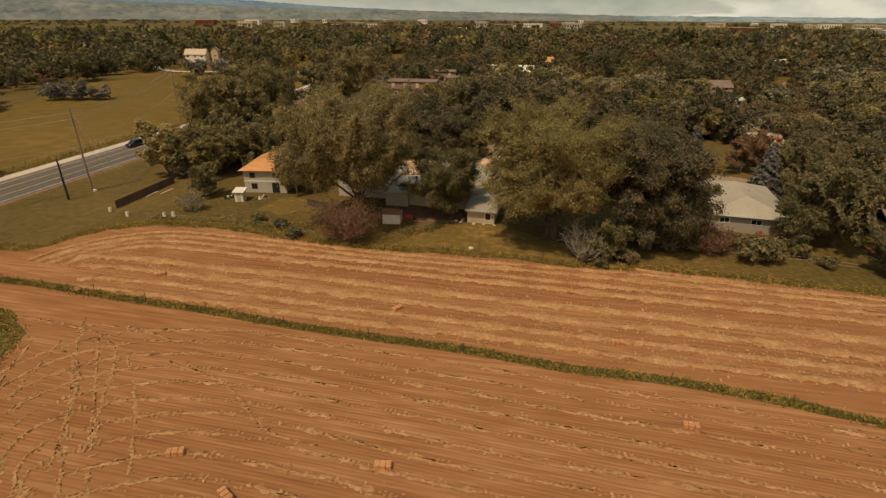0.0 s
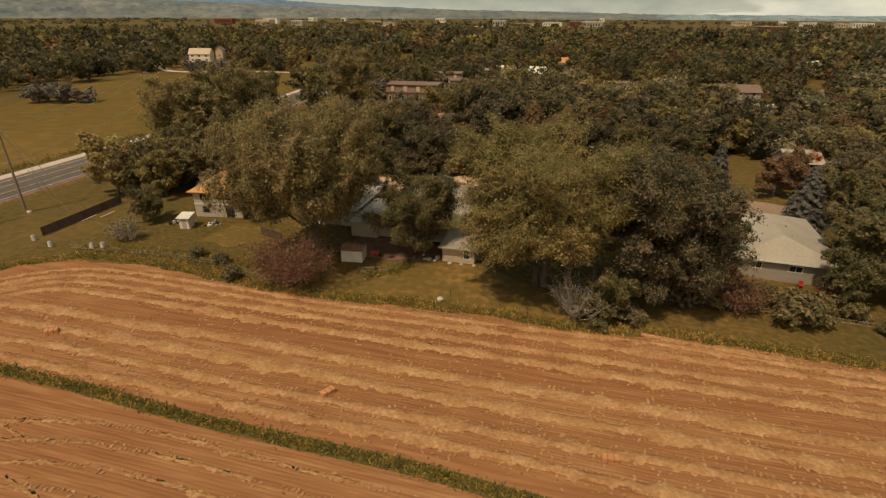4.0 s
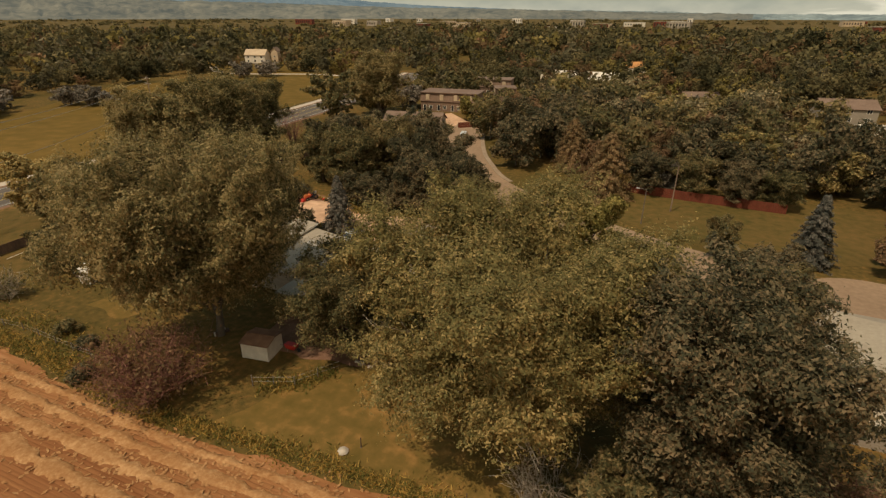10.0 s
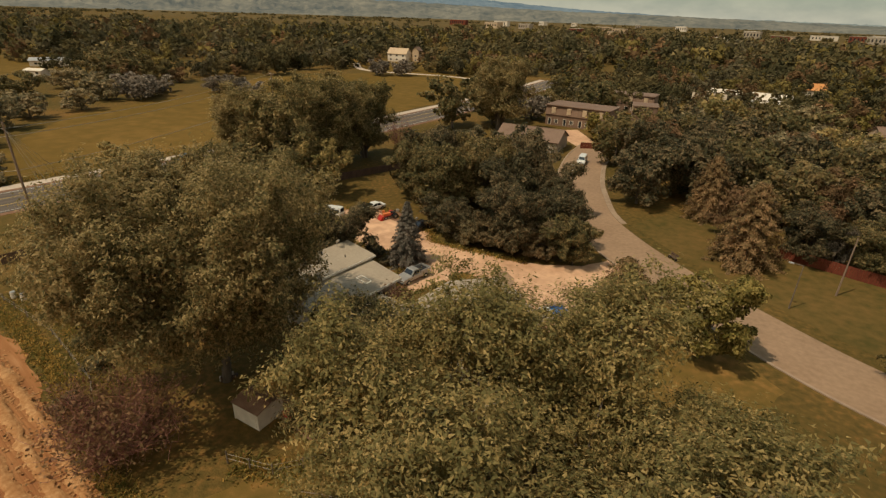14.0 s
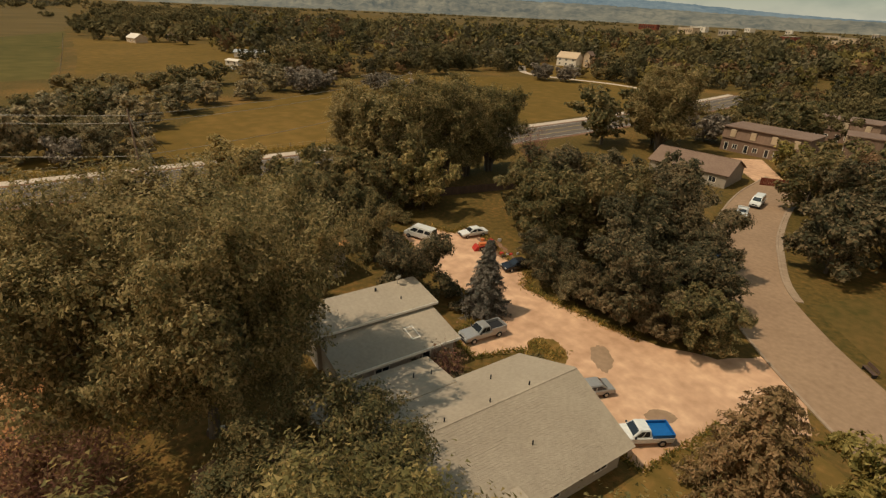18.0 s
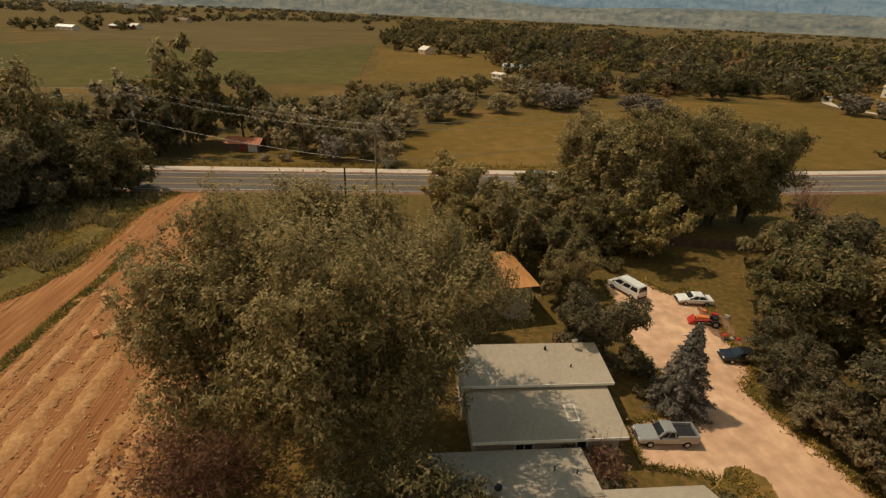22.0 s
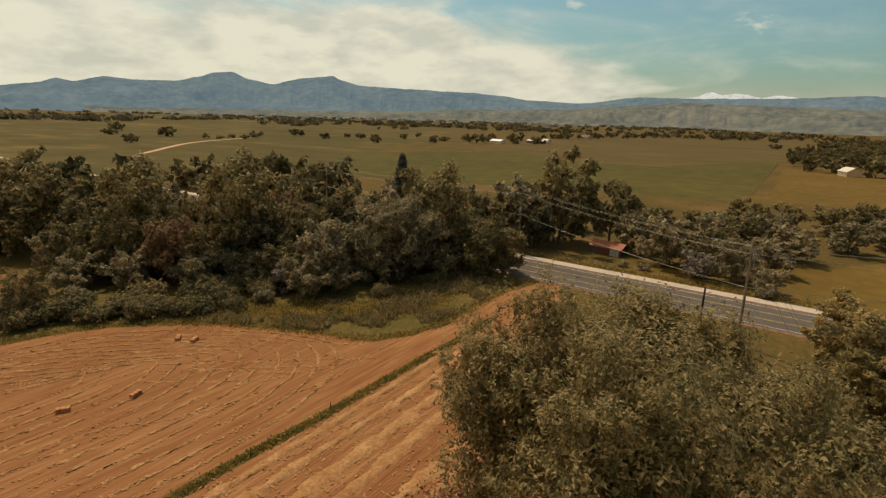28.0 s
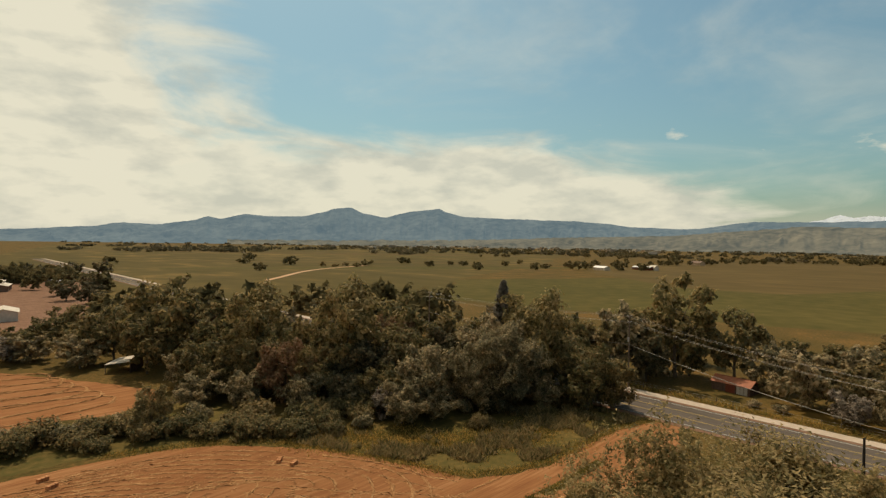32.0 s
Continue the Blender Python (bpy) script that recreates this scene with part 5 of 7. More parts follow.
# belt of trees south of the wild meadow
row("willow", (-66, -10.5, 14, 6.4), (-84, -9, 18, 7.6), (-120, 2, 20, 8))
row("cotton", (-60, -31, 26, 8.6), (-49, -51, 24, 8), (-130, 12, 28, 8.2), (-92, -3, 24, 7.6), (-38, -84, 25, 8.6), (-104, -14, 22, 8), (-76, -36, 22, 8))
row("mid", (-90, 10.5, 13.5, 5.8), (-95, 13, 11, 4.6), (-51, -29.5, 12.5, 5.4), (-43, -71, 21, 7.4), (-36.5, -46, 8, 4.2), (-139, 23, 19, 7.4), (-131, 4, 18, 7), (-70, -22, 15, 6), (-56, -38, 17, 6.4),
    (-46, -40, 13, 5.4), (-88, -24, 18, 7), (-112, -8, 17, 6.6), (-44, -60, 15, 6), (-30, -95, 16, 6.5))
row("dark", (-80, -17, 15, 6), (-98, -24, 17, 6.4), (-66, -45, 18, 7), (-57, -60, 18, 7), (-150, 8, 15, 6), (-62, -24, 13, 5.5))
plant(SPRUCE, -93, -14, 25, 6.2, "tall dark spruce among the willows")
row("olive", (-63, -6, 7, 4), (-71, -4, 8, 4.4), (-84, 3, 8, 4.2), (-54, -22, 8, 4.4), (-47, -26, 8, 4.2), (-40, -36, 8, 4.4), (-33, -43, 7, 4.2), (-36, -58, 9, 5), (-102, 6, 9, 4.6))
row("mid", (-59, -16, 9, 4.6), (-74, -10, 10, 5), (-66, -18, 11, 5), (-43, -47, 12, 5.4), (-38, -52, 12, 5.4), (-52, -44, 15, 6), (-70, -30, 15, 6), (-80, -26, 16, 6.4), (-92, -14, 16, 6.4), (-100, -2, 13, 5.6), (-33, -76, 14, 6), (-116, -2, 15, 6),
    (-134, 14, 15, 6), (-146, 32, 12, 5.6), (-152, 44, 11, 5.4), (-138, 50, 9, 4.6), (-128, 46, 9, 4.4), (-158, 52, 10, 5))
row("dark", (-86, -3, 10, 5), (-75, 0, 7, 4), (-96, 4, 9, 4.6), (-58, -26, 12, 5.4), (-120, 9, 12, 5.4), (-142, 38, 10, 5))
row("mid", (-22, -100, 10, 5), (-14, -112, 9, 5), (-30, -112, 12, 5.5), (-8, -122, 9, 5), (-20, -130, 10, 5.5), (-36, -125, 13, 6), (-2, -104, 7, 4.4), (-28, -150, 11, 5.5), (-44, -168, 13, 6))
row("dark", (-50, -240, 12, 6), (-44, -262, 11, 6), (-62, -300, 12, 6.5), (-30, -424, 13, 8), (-50, -440, 13, 8), (-76, -450, 13, 8), (-100, -470, 13, 8), (-12, -440, 13, 8), (8, -430, 13, 8))
row("brown", (-47, -33, 14, 5.4), (-52, -75, 17, 6), (-72, -30, 17, 6))
row("olive", (-125, 41, 13, 6), (-57, -8, 8.5, 4.4), (-22, -92, 9, 5.5), (-14, -108, 8, 5), (-117, 62, 6, 3.6), (-134, 62, 9, 5), (-145, 46, 12, 6), (-163, 59, 11, 5.6), (-133, 32, 12, 5.4))
row("pale", (-118.5, 49, 6.5, 3.6), (-199, 127, 8, 6), (-205, 134, 8, 6), (-214, 141, 7, 5.6), (-223, 132, 8, 6), (-61, -19, 5.5, 3.4), (-10, -112, 7, 5))
row("olive", (-152, 66, 10, 6), (-172, 78, 10, 6), (-184, 88, 9, 6), (-190, 104, 8, 5.6), (-206, 118, 9, 6.5), (-232, 124, 9, 6.5), (-248, 118, 9, 6.5))
row("mid", (-170, 52, 10, 6), (-185, 62, 11, 6.5), (-200, 74, 10, 6), (-216, 86, 10, 6.4), (-230, 100, 10, 6.4), (-205, 50, 9, 5.5), (-248, 136, 15, 9), (-256, 150, 15, 9))
# trees beyond the meadow and round the terraced houses
plant(POPLAR, -74.5, 181.5, 23, 9.6, "broad dark green cottonwood behind the brown-roofed house")
plant(POPLAR, -82, 190, 19, 7.0)
row("mid", (-86, 172, 17, 8.5), (-80, 186, 15, 7), (-98, 205, 14, 6.5), (-72, 214, 10, 5), (-30, 165, 13, 6), (-20, 176, 13, 6.5), (-33, 188, 12, 6), (-14, 190, 13, 6.5), (-62, 226, 14, 7), (0, 205, 13, 6.5))
row("dark", (-22, 161, 13.5, 6.4), (-8, 168, 14, 6.6), (4, 163, 13, 6.2), (16, 166, 13, 6.4), (-26, 202, 14, 6.6), (28, 160, 12, 6), (40, 158, 12, 6), (54, 160, 13, 6.4))
row("brown", (6, 178, 13, 6), (18, 186, 12, 6), (-2, 186, 11, 5.6))
plant("bright", -45, 190, 8.4, 4.6, "yellow-green tree before the terraced houses")
# round trees before the farmhouse
row("mid", (-209, 292, 7, 4.2), (-199, 296, 7, 4.0), (-192, 299, 7.5, 4.2), (-184, 308, 8, 4.4), (-176, 312, 8, 4.4))
row("bright", (14, 262, 9, 5.4), (40, 280, 10, 6), (62, 268, 8, 5))
row("pale", (-190, 161, 8, 5.5), (-181, 163, 6, 4.6), (-198, 158, 7, 5), (26, 240, 6, 3), (-76, 205, 9, 6), (-205, 260, 9, 6.5), (-196, 268, 9, 6))

# ---- far woods ----


def far_trees(name, seed, spots, quads, size, label, mat=None, group=""):
    """Many far trees in one mesh: uneven crowns of leaf clumps."""
    rng = np.random.default_rng(seed)
    V, F, base = [], [], 0
    protos = []
    for k in range(7):
        bl = broad_blobs(rng, 1.0, 0.46, 0.05, 9)
        c, d = blob_points(rng, bl, quads, 0.55)
        c = ruffle(rng, c, 0.46)
        c[:, 2] = np.abs(c[:, 2])
        protos.append((c, d))
    for x, y, h, r in spots:
        c, d = protos[int(rng.integers(7))]
        a = rng.uniform(0, 6.283)
        ca, sa = math.cos(a), math.sin(a)
        q = c.copy()
        q[:, 0], q[:, 1] = (c[:, 0] * ca - c[:, 1] * sa) * r / 0.46, (c[:, 0] * sa + c[:, 1] * ca) * r / 0.46
        q[:, 2] *= h
        o = np.stack([d[:, 0] * ca - d[:, 1] * sa, d[:, 0] * sa + d[:, 1] * ca, d[:, 2]], 1)
        v, f = leaf_quads(rng, q + (x, y, 0), o, size * r, long=1.25, loose=0.4, tri=True)
        V.append(v)
        F.append(f + base)
        base += len(v)
    ob = np_mesh(name, np.concatenate(V), np.concatenate(F), mat or M_FARLEAF)
    return tagged(ob, label, "trees", group, kind="stuff")


CLEAR = [(-62, 172, 15), (-58, 206, 17), (-45, 227, 12), (-57, 249, 12), (-27, 316, 20), (26, 252, 9), (70, 236, 15), (-262, 338, 17), (-235, 315, 22), (-215, 330, 20), (-180, 320, 18), (-190, 345, 18),
         (-346, 144, 20), (-285, 117, 14), (12, 256, 8), (58, 60, 10), (-380, 190, 26), (-5, 374, 15), (-6, 350, 9), (-18, 299, 12), (144, 386, 14), (148, 292, 13), (-48, 256, 12), (-36, 274, 11), (69, 222, 13), (27, 240, 12)]


def open_ground(x, y):
    if abs(x + 101.4 - road_x(y)) < 16 and y < 340:
        return True
    if -238 < x < -112 and 66 < y < 292 and not (x < -190 and y < 130):
        return True
    return any((x - a) ** 2 + (y - b) ** 2 < r * r for a, b, r in CLEAR)


def in_woods(x, y):
    """Where the far woods stand: north of the houses and on the far side of the meadows."""
    if y > 152 and x > -112:
        return y > 228 or x > 112 or x < -88
    if x <= -112:
        return y > 132 if x < -234 else y > 292
    return False


rngw = np.random.default_rng(5)
near_w, mid_w, far_w = [], [], []
for _ in range(26000):
    d = 170 + 760 * rngw.random() ** 0.75
    a = radians(rngw.uniform(-62, 78))
    x, y = -d * math.sin(a), 40 + d * math.cos(a)
    if not in_woods(x, y) or open_ground(x, y):
        continue
    # clearings between the groves
    if noise.noise((x * 0.012, y * 0.012, 2)) < -0.32:
        continue
    big = 1.0 if d < 420 else 1.35
    if rngw.random() > (0.34 if d < 420 else 0.20):
        continue
    r = rngw.uniform(3.0, 6.8) * big
    (near_w if d < 330 else mid_w).append((x, y, r * rngw.uniform(1.3, 2.7), r))
WOOD_MIX = ((M_FARLEAF, 0.34, "mid green"), (M_FARLEAF_DARK, 0.30, "dark green"), (M_FARLEAF_YEL, 0.13, "yellow-green"), (M_FARLEAF_GREY, 0.14, "grey-green"), (M_FARLEAF_RUST, 0.09, "brownish"))


def mixed_wood(name, seed, spots, quads, size, label):
    """Far woods as one mesh for each colour of tree."""
    pick = np.random.default_rng(seed + 50).random(len(spots))
    lo = 0.0
    for k, (mat, share, tone) in enumerate(WOOD_MIX):
        some = [p for p, q in zip(spots, pick) if lo <= q < lo + share]
        lo += share
        far_trees(name, seed + k, some, quads, size, tone + " " + label, mat)


mixed_wood("woodland_near", 91, near_w, 760, 0.14, "trees of the suburban woodland")
mixed_wood("woodland_middle", 101, mid_w, 92, 0.37, "trees of the woodland receding into the distance")
for _ in range(3600):
    d = 900 + 2300 * rngw.random()
    a = radians(rngw.uniform(-66, 82))
    x, y = -d * math.sin(a), d * math.cos(a)
    if noise.noise((x * 0.0022, y * 0.006, 6)) < 0.14:
        continue
    r = rngw.uniform(7, 14)
    far_w.append((x, y, r * rngw.uniform(0.4, 0.7), r))
far_trees("woodland_far", 93, far_w, 40, 0.52, "far belts of trees towards the horizon")
west_w = []
for _ in range(900):
    x, y = rngw.uniform(-1500, -330), rngw.uniform(-900, 40)
    n1 = noise.noise((x * 0.004, y * 0.013, 12))
    line = abs((y + 395) - (x + 700) * -0.35) < 26 or abs((y + 330) - (x + 640) * -0.1) < 20
    if x > -560 and y > -240:
        continue
    if line or (n1 > 0.36 and x < -700):
        r = rngw.uniform(4, 8)
        west_w.append((x, y, r * rngw.uniform(1.0, 1.7), r))
for x, y, h, r in ((-338, -583, 12, 11), (-352, -742, 13, 10), (-300, -640, 9, 8), (-244, -470, 9, 7), (-420, -520, 8, 9), (-520, -560, 9, 10), (-150, -690, 10, 9), (-640, -262, 12, 9), (-590, -300, 13, 9),
                   (-236, -35, 5, 4), (-610, -292, 13, 9), (-660, -240, 11, 8), (-930, -300, 14, 11), (-975, -262, 13, 10), (-470, 108, 13, 10), (-500, 128, 13, 11), (-448, 118, 11, 8)):
    west_w.append((x, y, h, r))
for k in range(130):
    west_w.append((-1200 - 900 * rngw.random(), -1500 + 2200 * rngw.random(), rngw.uniform(9, 15), rngw.uniform(8, 14)))
for k in range(240):
    u = rngw.random()
    x, y = -500 - 950 * u + rngw.normal(0, 16), 52 + 130 * rngw.random() ** 1.3 + 260 * u * rngw.random()
    west_w.append((x, y, rngw.uniform(9, 15), rngw.uniform(5, 9)))
for k in range(60):
    west_w.append((rngw.uniform(-70, -15), rngw.uniform(-480, -240) if k % 2 else rngw.uniform(-430, -380), rngw.uniform(9, 15), rngw.uniform(5, 8)))
for k in range(70):
    west_w.append((rngw.uniform(-150, -40), rngw.uniform(-160, -78), rngw.uniform(9, 19), rngw.uniform(5, 8)))
west_w = [(x, y, h, r) for x, y, h, r in west_w if math.hypot(x + 23, y + 232) > 52 and math.hypot(x + 35, y + 366) > 26 and abs(x + 101.4) > 14]
plain_w = []
for _ in range(1500):
    d, a = rngw.uniform(1300, 3700), radians(rngw.uniform(88, 172))
    x, y = -d * math.sin(a), d * math.cos(a)
    if noise.noise((d * 0.0042, a * 3.0, 3)) < 0.12:
        continue
    plain_w.append((x, y, rngw.uniform(7, 13), rngw.uniform(9, 22)))
far_trees("plain_trees", 97, plain_w, 44, 0.42, "dark far tree lines below the mountains", M_FARLEAF_GREY)
far_trees("hedgerow_trees", 94, west_w, 130, 0.38, "hedgerows and groves scattered over the pastures")

# ---- houses ----


def opening(parent, x, y, z, w, h, face, panes=2, name="window", frame=None):
    """A window whose frame stands proud of a wall that faces -y, +y, -x or +x."""
    t = 0.07
    wx = face in ("-x", "+x")
    s = -1 if face[0] == "-" else 1

    def b(a0, a1, d0, d1, z0, z1, bm=None):
        d0, d1 = min(s * d0, s * d1), max(s * d0, s * d1)
        return box(x + d0, x + d1, y + a0, y + a1, z0, z1, bm=bm) if wx else box(x + a0, x + a1, y + d0, y + d1, z0, z1, bm=bm)

    bm = b(-w / 2 - t, w / 2 + t, -0.04, 0.05, z - h / 2 - t, z - h / 2)
    b(-w / 2 - t, w / 2 + t, -0.04, 0.05, z + h / 2, z + h / 2 + t, bm)
    for k in range(panes + 1):
        a = -w / 2 + w * k / panes
        b(a - t / (1 if k in (0, panes) else 2), a + t / (1 if k in (0, panes) else 2), -0.04, 0.048, z - h / 2, z + h / 2, bm)
    win = part(name, bm, frame or M_WHITE_TRIM, parent)
    for k in range(panes):
        a = -w / 2 + w * (k + 0.5) / panes
        part("pane", b(a - w / panes / 2 + 0.03, a + w / panes / 2 - 0.03, 0.002, 0.018, z - h / 2, z + h / 2), M_GLASS, win)
    return win


def walls(parent, x0, x1, y0, y1, z1, mat, gable_x=None, gable_y=None, z0=-0.2, t=0.2):
    """Four walls; gable gives the peak height over the two ends."""
    part("wall", box(x0, x1, y0, y0 + t, z0, z1), mat, parent)
    part("wall", box(x0, x1, y1 - t, y1, z0, z1), mat, parent)
    part("wall", box(x0, x0 + t, y0 + t, y1 - t, z0, z1), mat, parent)
    part("wall", box(x1 - t, x1, y0 + t, y1 - t, z0, z1), mat, parent)
    if gable_y:
        for ya in (y0, y1 - t):
            part("gable", prism([(x0, z1 + 0.001), (x1, z1 + 0.001), ((x0 + x1) / 2, gable_y)], ya, ya + t), mat, parent)
    if gable_x:
        for xa in (x0, x1 - t):
            bm = prism([(y0, z1 + 0.001), (y1, z1 + 0.001), ((y0 + y1) / 2, gable_x)], xa, xa + t)
            for v in bm.verts:
                v.co = Vector((v.co.y, v.co.x, v.co.z))
            bmesh.ops.recalc_face_normals(bm, faces=bm.faces)
            part("gable", bm, mat, parent)


def gable_roof(parent, x0, x1, y0, y1, ze, zr, mat, along="y", over=0.5, thick=0.16):
    if along == "y":
        c = (x0 + x1) / 2
        sl = (zr - ze) / (c - x0)
        d = over * sl
        part("roof", slab([(x0 - over, y0 - over, ze - d), (x0 - over, y1 + over, ze - d), (c, y1 + over, zr), (c, y0 - over, zr)], thick), mat, parent)
        part("roof", slab([(x1 + over, y0 - over, ze - d), (x1 + over, y1 + over, ze - d), (c + 0.005, y1 + over, zr), (c + 0.005, y0 - over, zr)], thick), mat, parent)
        part("ridge_cap", box(c - 0.14, c + 0.14, y0 - over, y1 + over, zr - 0.05, zr + 0.035, 0.02), mat, parent)
    else:
        c = (y0 + y1) / 2
        sl = (zr - ze) / (c - y0)
        d = over * sl
        part("roof", slab([(x0 - over, y0 - over, ze - d), (x1 + over, y0 - over, ze - d), (x1 + over, c, zr), (x0 - over, c, zr)], thick), mat, parent)
        part("roof", slab([(x0 - over, y1 + over, ze - d), (x1 + over, y1 + over, ze - d), (x1 + over, c + 0.005, zr), (x0 - over, c + 0.005, zr)], thick), mat, parent)
        part("ridge_cap", box(x0 - over, x1 + over, c - 0.14, c + 0.14, zr - 0.05, zr + 0.035, 0.02), mat, parent)


def vent_pipe(parent, x, y, z, h=0.35, r=0.06):
    part("vent_pipe", rod((x, y, z - 0.2), (x, y, z + h), r), M_BLACKTRIM, parent)


def shingle_rows(parent, corners, rows, mat, lift=0.012):
    """Raised courses across a roof plane, from its eave pair of corners up to the ridge pair."""
    e0, e1, r1, r0 = [Vector(c) for c in corners]
    n = (e1 - e0).cross(r0 - e0).normalized()
    n = -n if n.z < 0 else n
    for i in range(rows):
        a, b = i / rows, (i + 0.93) / rows
        q = [e0.lerp(r0, a), e1.lerp(r1, a), e1.lerp(r1, b), e0.lerp(r0, b)]
        q = [q[0] + n * (lift + 0.008), q[1] + n * (lift + 0.008), q[2] + n * lift * 0.4, q[3] + n * lift * 0.4]
        part("shingle_course", slab(q, lift + 0.01), mat, parent)


# long ranch house with the pale roof
hb = thing("ranch_house", Matrix.Translation((-13.6, 76, 0)), "low cream ranch house with pale grey shingle roofs", "house")
walls(hb, -6.2, 6.2, -9, 9.2, 2.6, M_WALL_CREAM, gable_y=5.0)
gable_roof(hb, -6.2, 6.2, -9, 9.2, 2.72, 5.35, M_SHINGLE, over=0.7)
shingle_rows(hb, [(6.9, -9.7, 2.44), (6.9, 9.9, 2.44), (0.02, 9.9, 5.37), (0.02, -9.7, 5.37)], 34, M_SHINGLE, 0.004)
shingle_rows(hb, [(-6.9, -9.7, 2.44), (-6.9, 9.9, 2.44), (-0.02, 9.9, 5.37), (-0.02, -9.7, 5.37)], 34, M_SHINGLE, 0.004)
walls(hb, 6.0, 10.7, -15.3, -1.5, 2.4, M_WALL_TAN)
part("roof", slab([(5.6, -16.0, 2.42), (11.2, -16.0, 2.42), (11.2, -1.0, 3.4), (5.6, -1.0, 3.4)], 0.16), M_SHINGLE, hb)
shingle_rows(hb, [(5.6, -16.0, 2.43), (11.2, -16.0, 2.43), (11.2, -1.0, 3.41), (5.6, -1.0, 3.41)], 40, M_SHINGLE, 0.004)
opening(hb, 9.6, -15.3, 1.35, 1.0, 1.2, "-y", 1)
walls(hb, -10.6, -6.2, -10, 1.4, 2.35, M_WALL_CREAM)
part("roof", slab([(-11.0, -10.4, 2.4), (-11.0, 1.9, 2.4), (-6.0, 1.9, 2.9), (-6.0, -10.4, 2.9)], 0.16), M_SHINGLE, hb)
for vx, vy, vz in ((-0.4, 5.0, 5.25), (-0.4, 1.0, 5.25), (-0.4, -3.2, 5.25), (3.6, 2.0, 3.9), (-4.0, 4.0, 3.8), (-8.6, -1.0, 2.8), (-8.2, 0.6, 2.8)):
    vent_pipe(hb, vx, vy, vz)
ch = part("chimney", rod((-5.6, -6.0, 2.4), (-5.6, -6.0, 4.6), 0.2, sides=14), M_STEEL, hb, "round metal flue")
part("cap", rod((-5.6, -6.0, 4.65), (-5.6, -6.0, 4.8), 0.28, sides=14), M_BLACKTRIM, ch)
for yy in (-5, 0, 5):
    opening(hb, 6.2, yy + 2, 1.45, 1.4, 1.1, "+x", 2)

# wing with two stepped low roofs
hw = thing("annex_house", Matrix.Translation((-30, 76.2, 0)), "cream annex with two stepped pale flat-pitched roofs", "house")
walls(hw, -5.0, -0.6, -7, 6.0, 4.1, M_WALL_CREAM)
walls(hw, -0.8, 4.4, -6.6, 5.4, 2.9, M_WALL_CREAM)
part("roof", slab([(-5.5, -7.5, 4.75), (-5.5, 6.4, 4.75), (-0.2, 6.4, 4.2), (-0.2, -7.5, 4.2)], 0.2), M_SHINGLE, hw)
part("roof", slab([(-0.4, -7.0, 3.72), (-0.4, 5.8, 3.72), (5.0, 5.8, 2.95), (5.0, -7.0, 2.95)], 0.2), M_SHINGLE, hw)
part("fascia", box(4.96, 5.08, -7.0, 5.8, 2.66, 2.93), M_WHITE_TRIM, hw)
part("fascia", box(-0.24, -0.12, -7.5, 6.4, 3.92, 4.18), M_WHITE_TRIM, hw)
sk = part("skylight", slab([(1.6, 1.2, 3.5), (1.6, 2.2, 3.5), (3.4, 2.2, 3.25), (3.4, 1.2, 3.25)], 0.14), M_WHITE_TRIM, hw, "skylight with a white frame")
part("pane", slab([(1.75, 1.35, 3.515), (1.75, 2.05, 3.515), (3.25, 2.05, 3.305), (3.25, 1.35, 3.305)], 0.02), M_SHINGLE, sk)
opening(hw, 4.4, -2.6, 1.5, 1.5, 0.9, "+x", 2)
opening(hw, 4.4, 2.2, 1.3, 0.9, 1.6, "+x", 1)
dish = part("satellite_dish", rod((-4.9, 4.0, 4.7), (-4.9, 4.0, 5.35), 0.04), M_STEEL, hw, "white satellite dish on a mast")
bm = bmesh.new()
bmesh.ops.create_uvsphere(bm, u_segments=18, v_segments=10, radius=0.42)
bmesh.ops.delete(bm, geom=[v for v in bm.verts if v.co.z > -0.16], context="VERTS")
bmesh.ops.transform(bm, matrix=Matrix.Translation((-4.9, 4.0, 5.75)) @ Matrix.Rotation(radians(-55), 4, "Y"), verts=bm.verts)
bmesh.ops.solidify(bm, geom=bm.faces[:], thickness=0.03)
part("reflector", bm, M_WHITE_TRIM, dish)
vent_pipe(hw, -2.2, 3.0, 4.4)
vent_pipe(hw, -4.6, 1.2, 4.7, 0.3, 0.12)

# two-storey house with the orange roof
ha = thing("two_storey_house", Matrix.Translation((-51.0, 73.0, 0)) @ Matrix.Rotation(radians(10), 4, "Z") @ Matrix.Diagonal((0.9, 0.88, 0.97, 1)), "two-storey cream house with a rusty orange roof", "house")
walls(ha, -4.6, 4.8, -6.4, 6.6, 4.9, M_WALL_CREAM)
for q in ([(-5.4, -7.2, 4.8), (5.6, -7.2, 4.8), (2.0, -3.4, 6.4), (-1.8, -3.4, 6.4)], [(-5.4, 7.4, 4.8), (5.6, 7.4, 4.8), (2.0, 3.6, 6.4), (-1.8, 3.6, 6.4)],
          [(-5.4, -7.2, 4.8), (-5.4, 7.4, 4.8), (-1.8, 3.6, 6.4), (-1.8, -3.4, 6.4)], [(5.6, -7.2, 4.8), (5.6, 7.4, 4.8), (2.0, 3.6, 6.4), (2.0, -3.4, 6.4)]):
    part("roof", slab(q, 0.14), M_ORANGE_ROOF, ha)
part("roof", slab([(-1.8, -3.4, 6.41), (2.0, -3.4, 6.41), (2.0, 3.6, 6.41), (-1.8, 3.6, 6.41)], 0.14), M_ORANGE_ROOF, ha)
opening(ha, -2.6, -6.4, 3.7, 1.1, 0.9, "-y", 2, frame=M_BLACKTRIM)
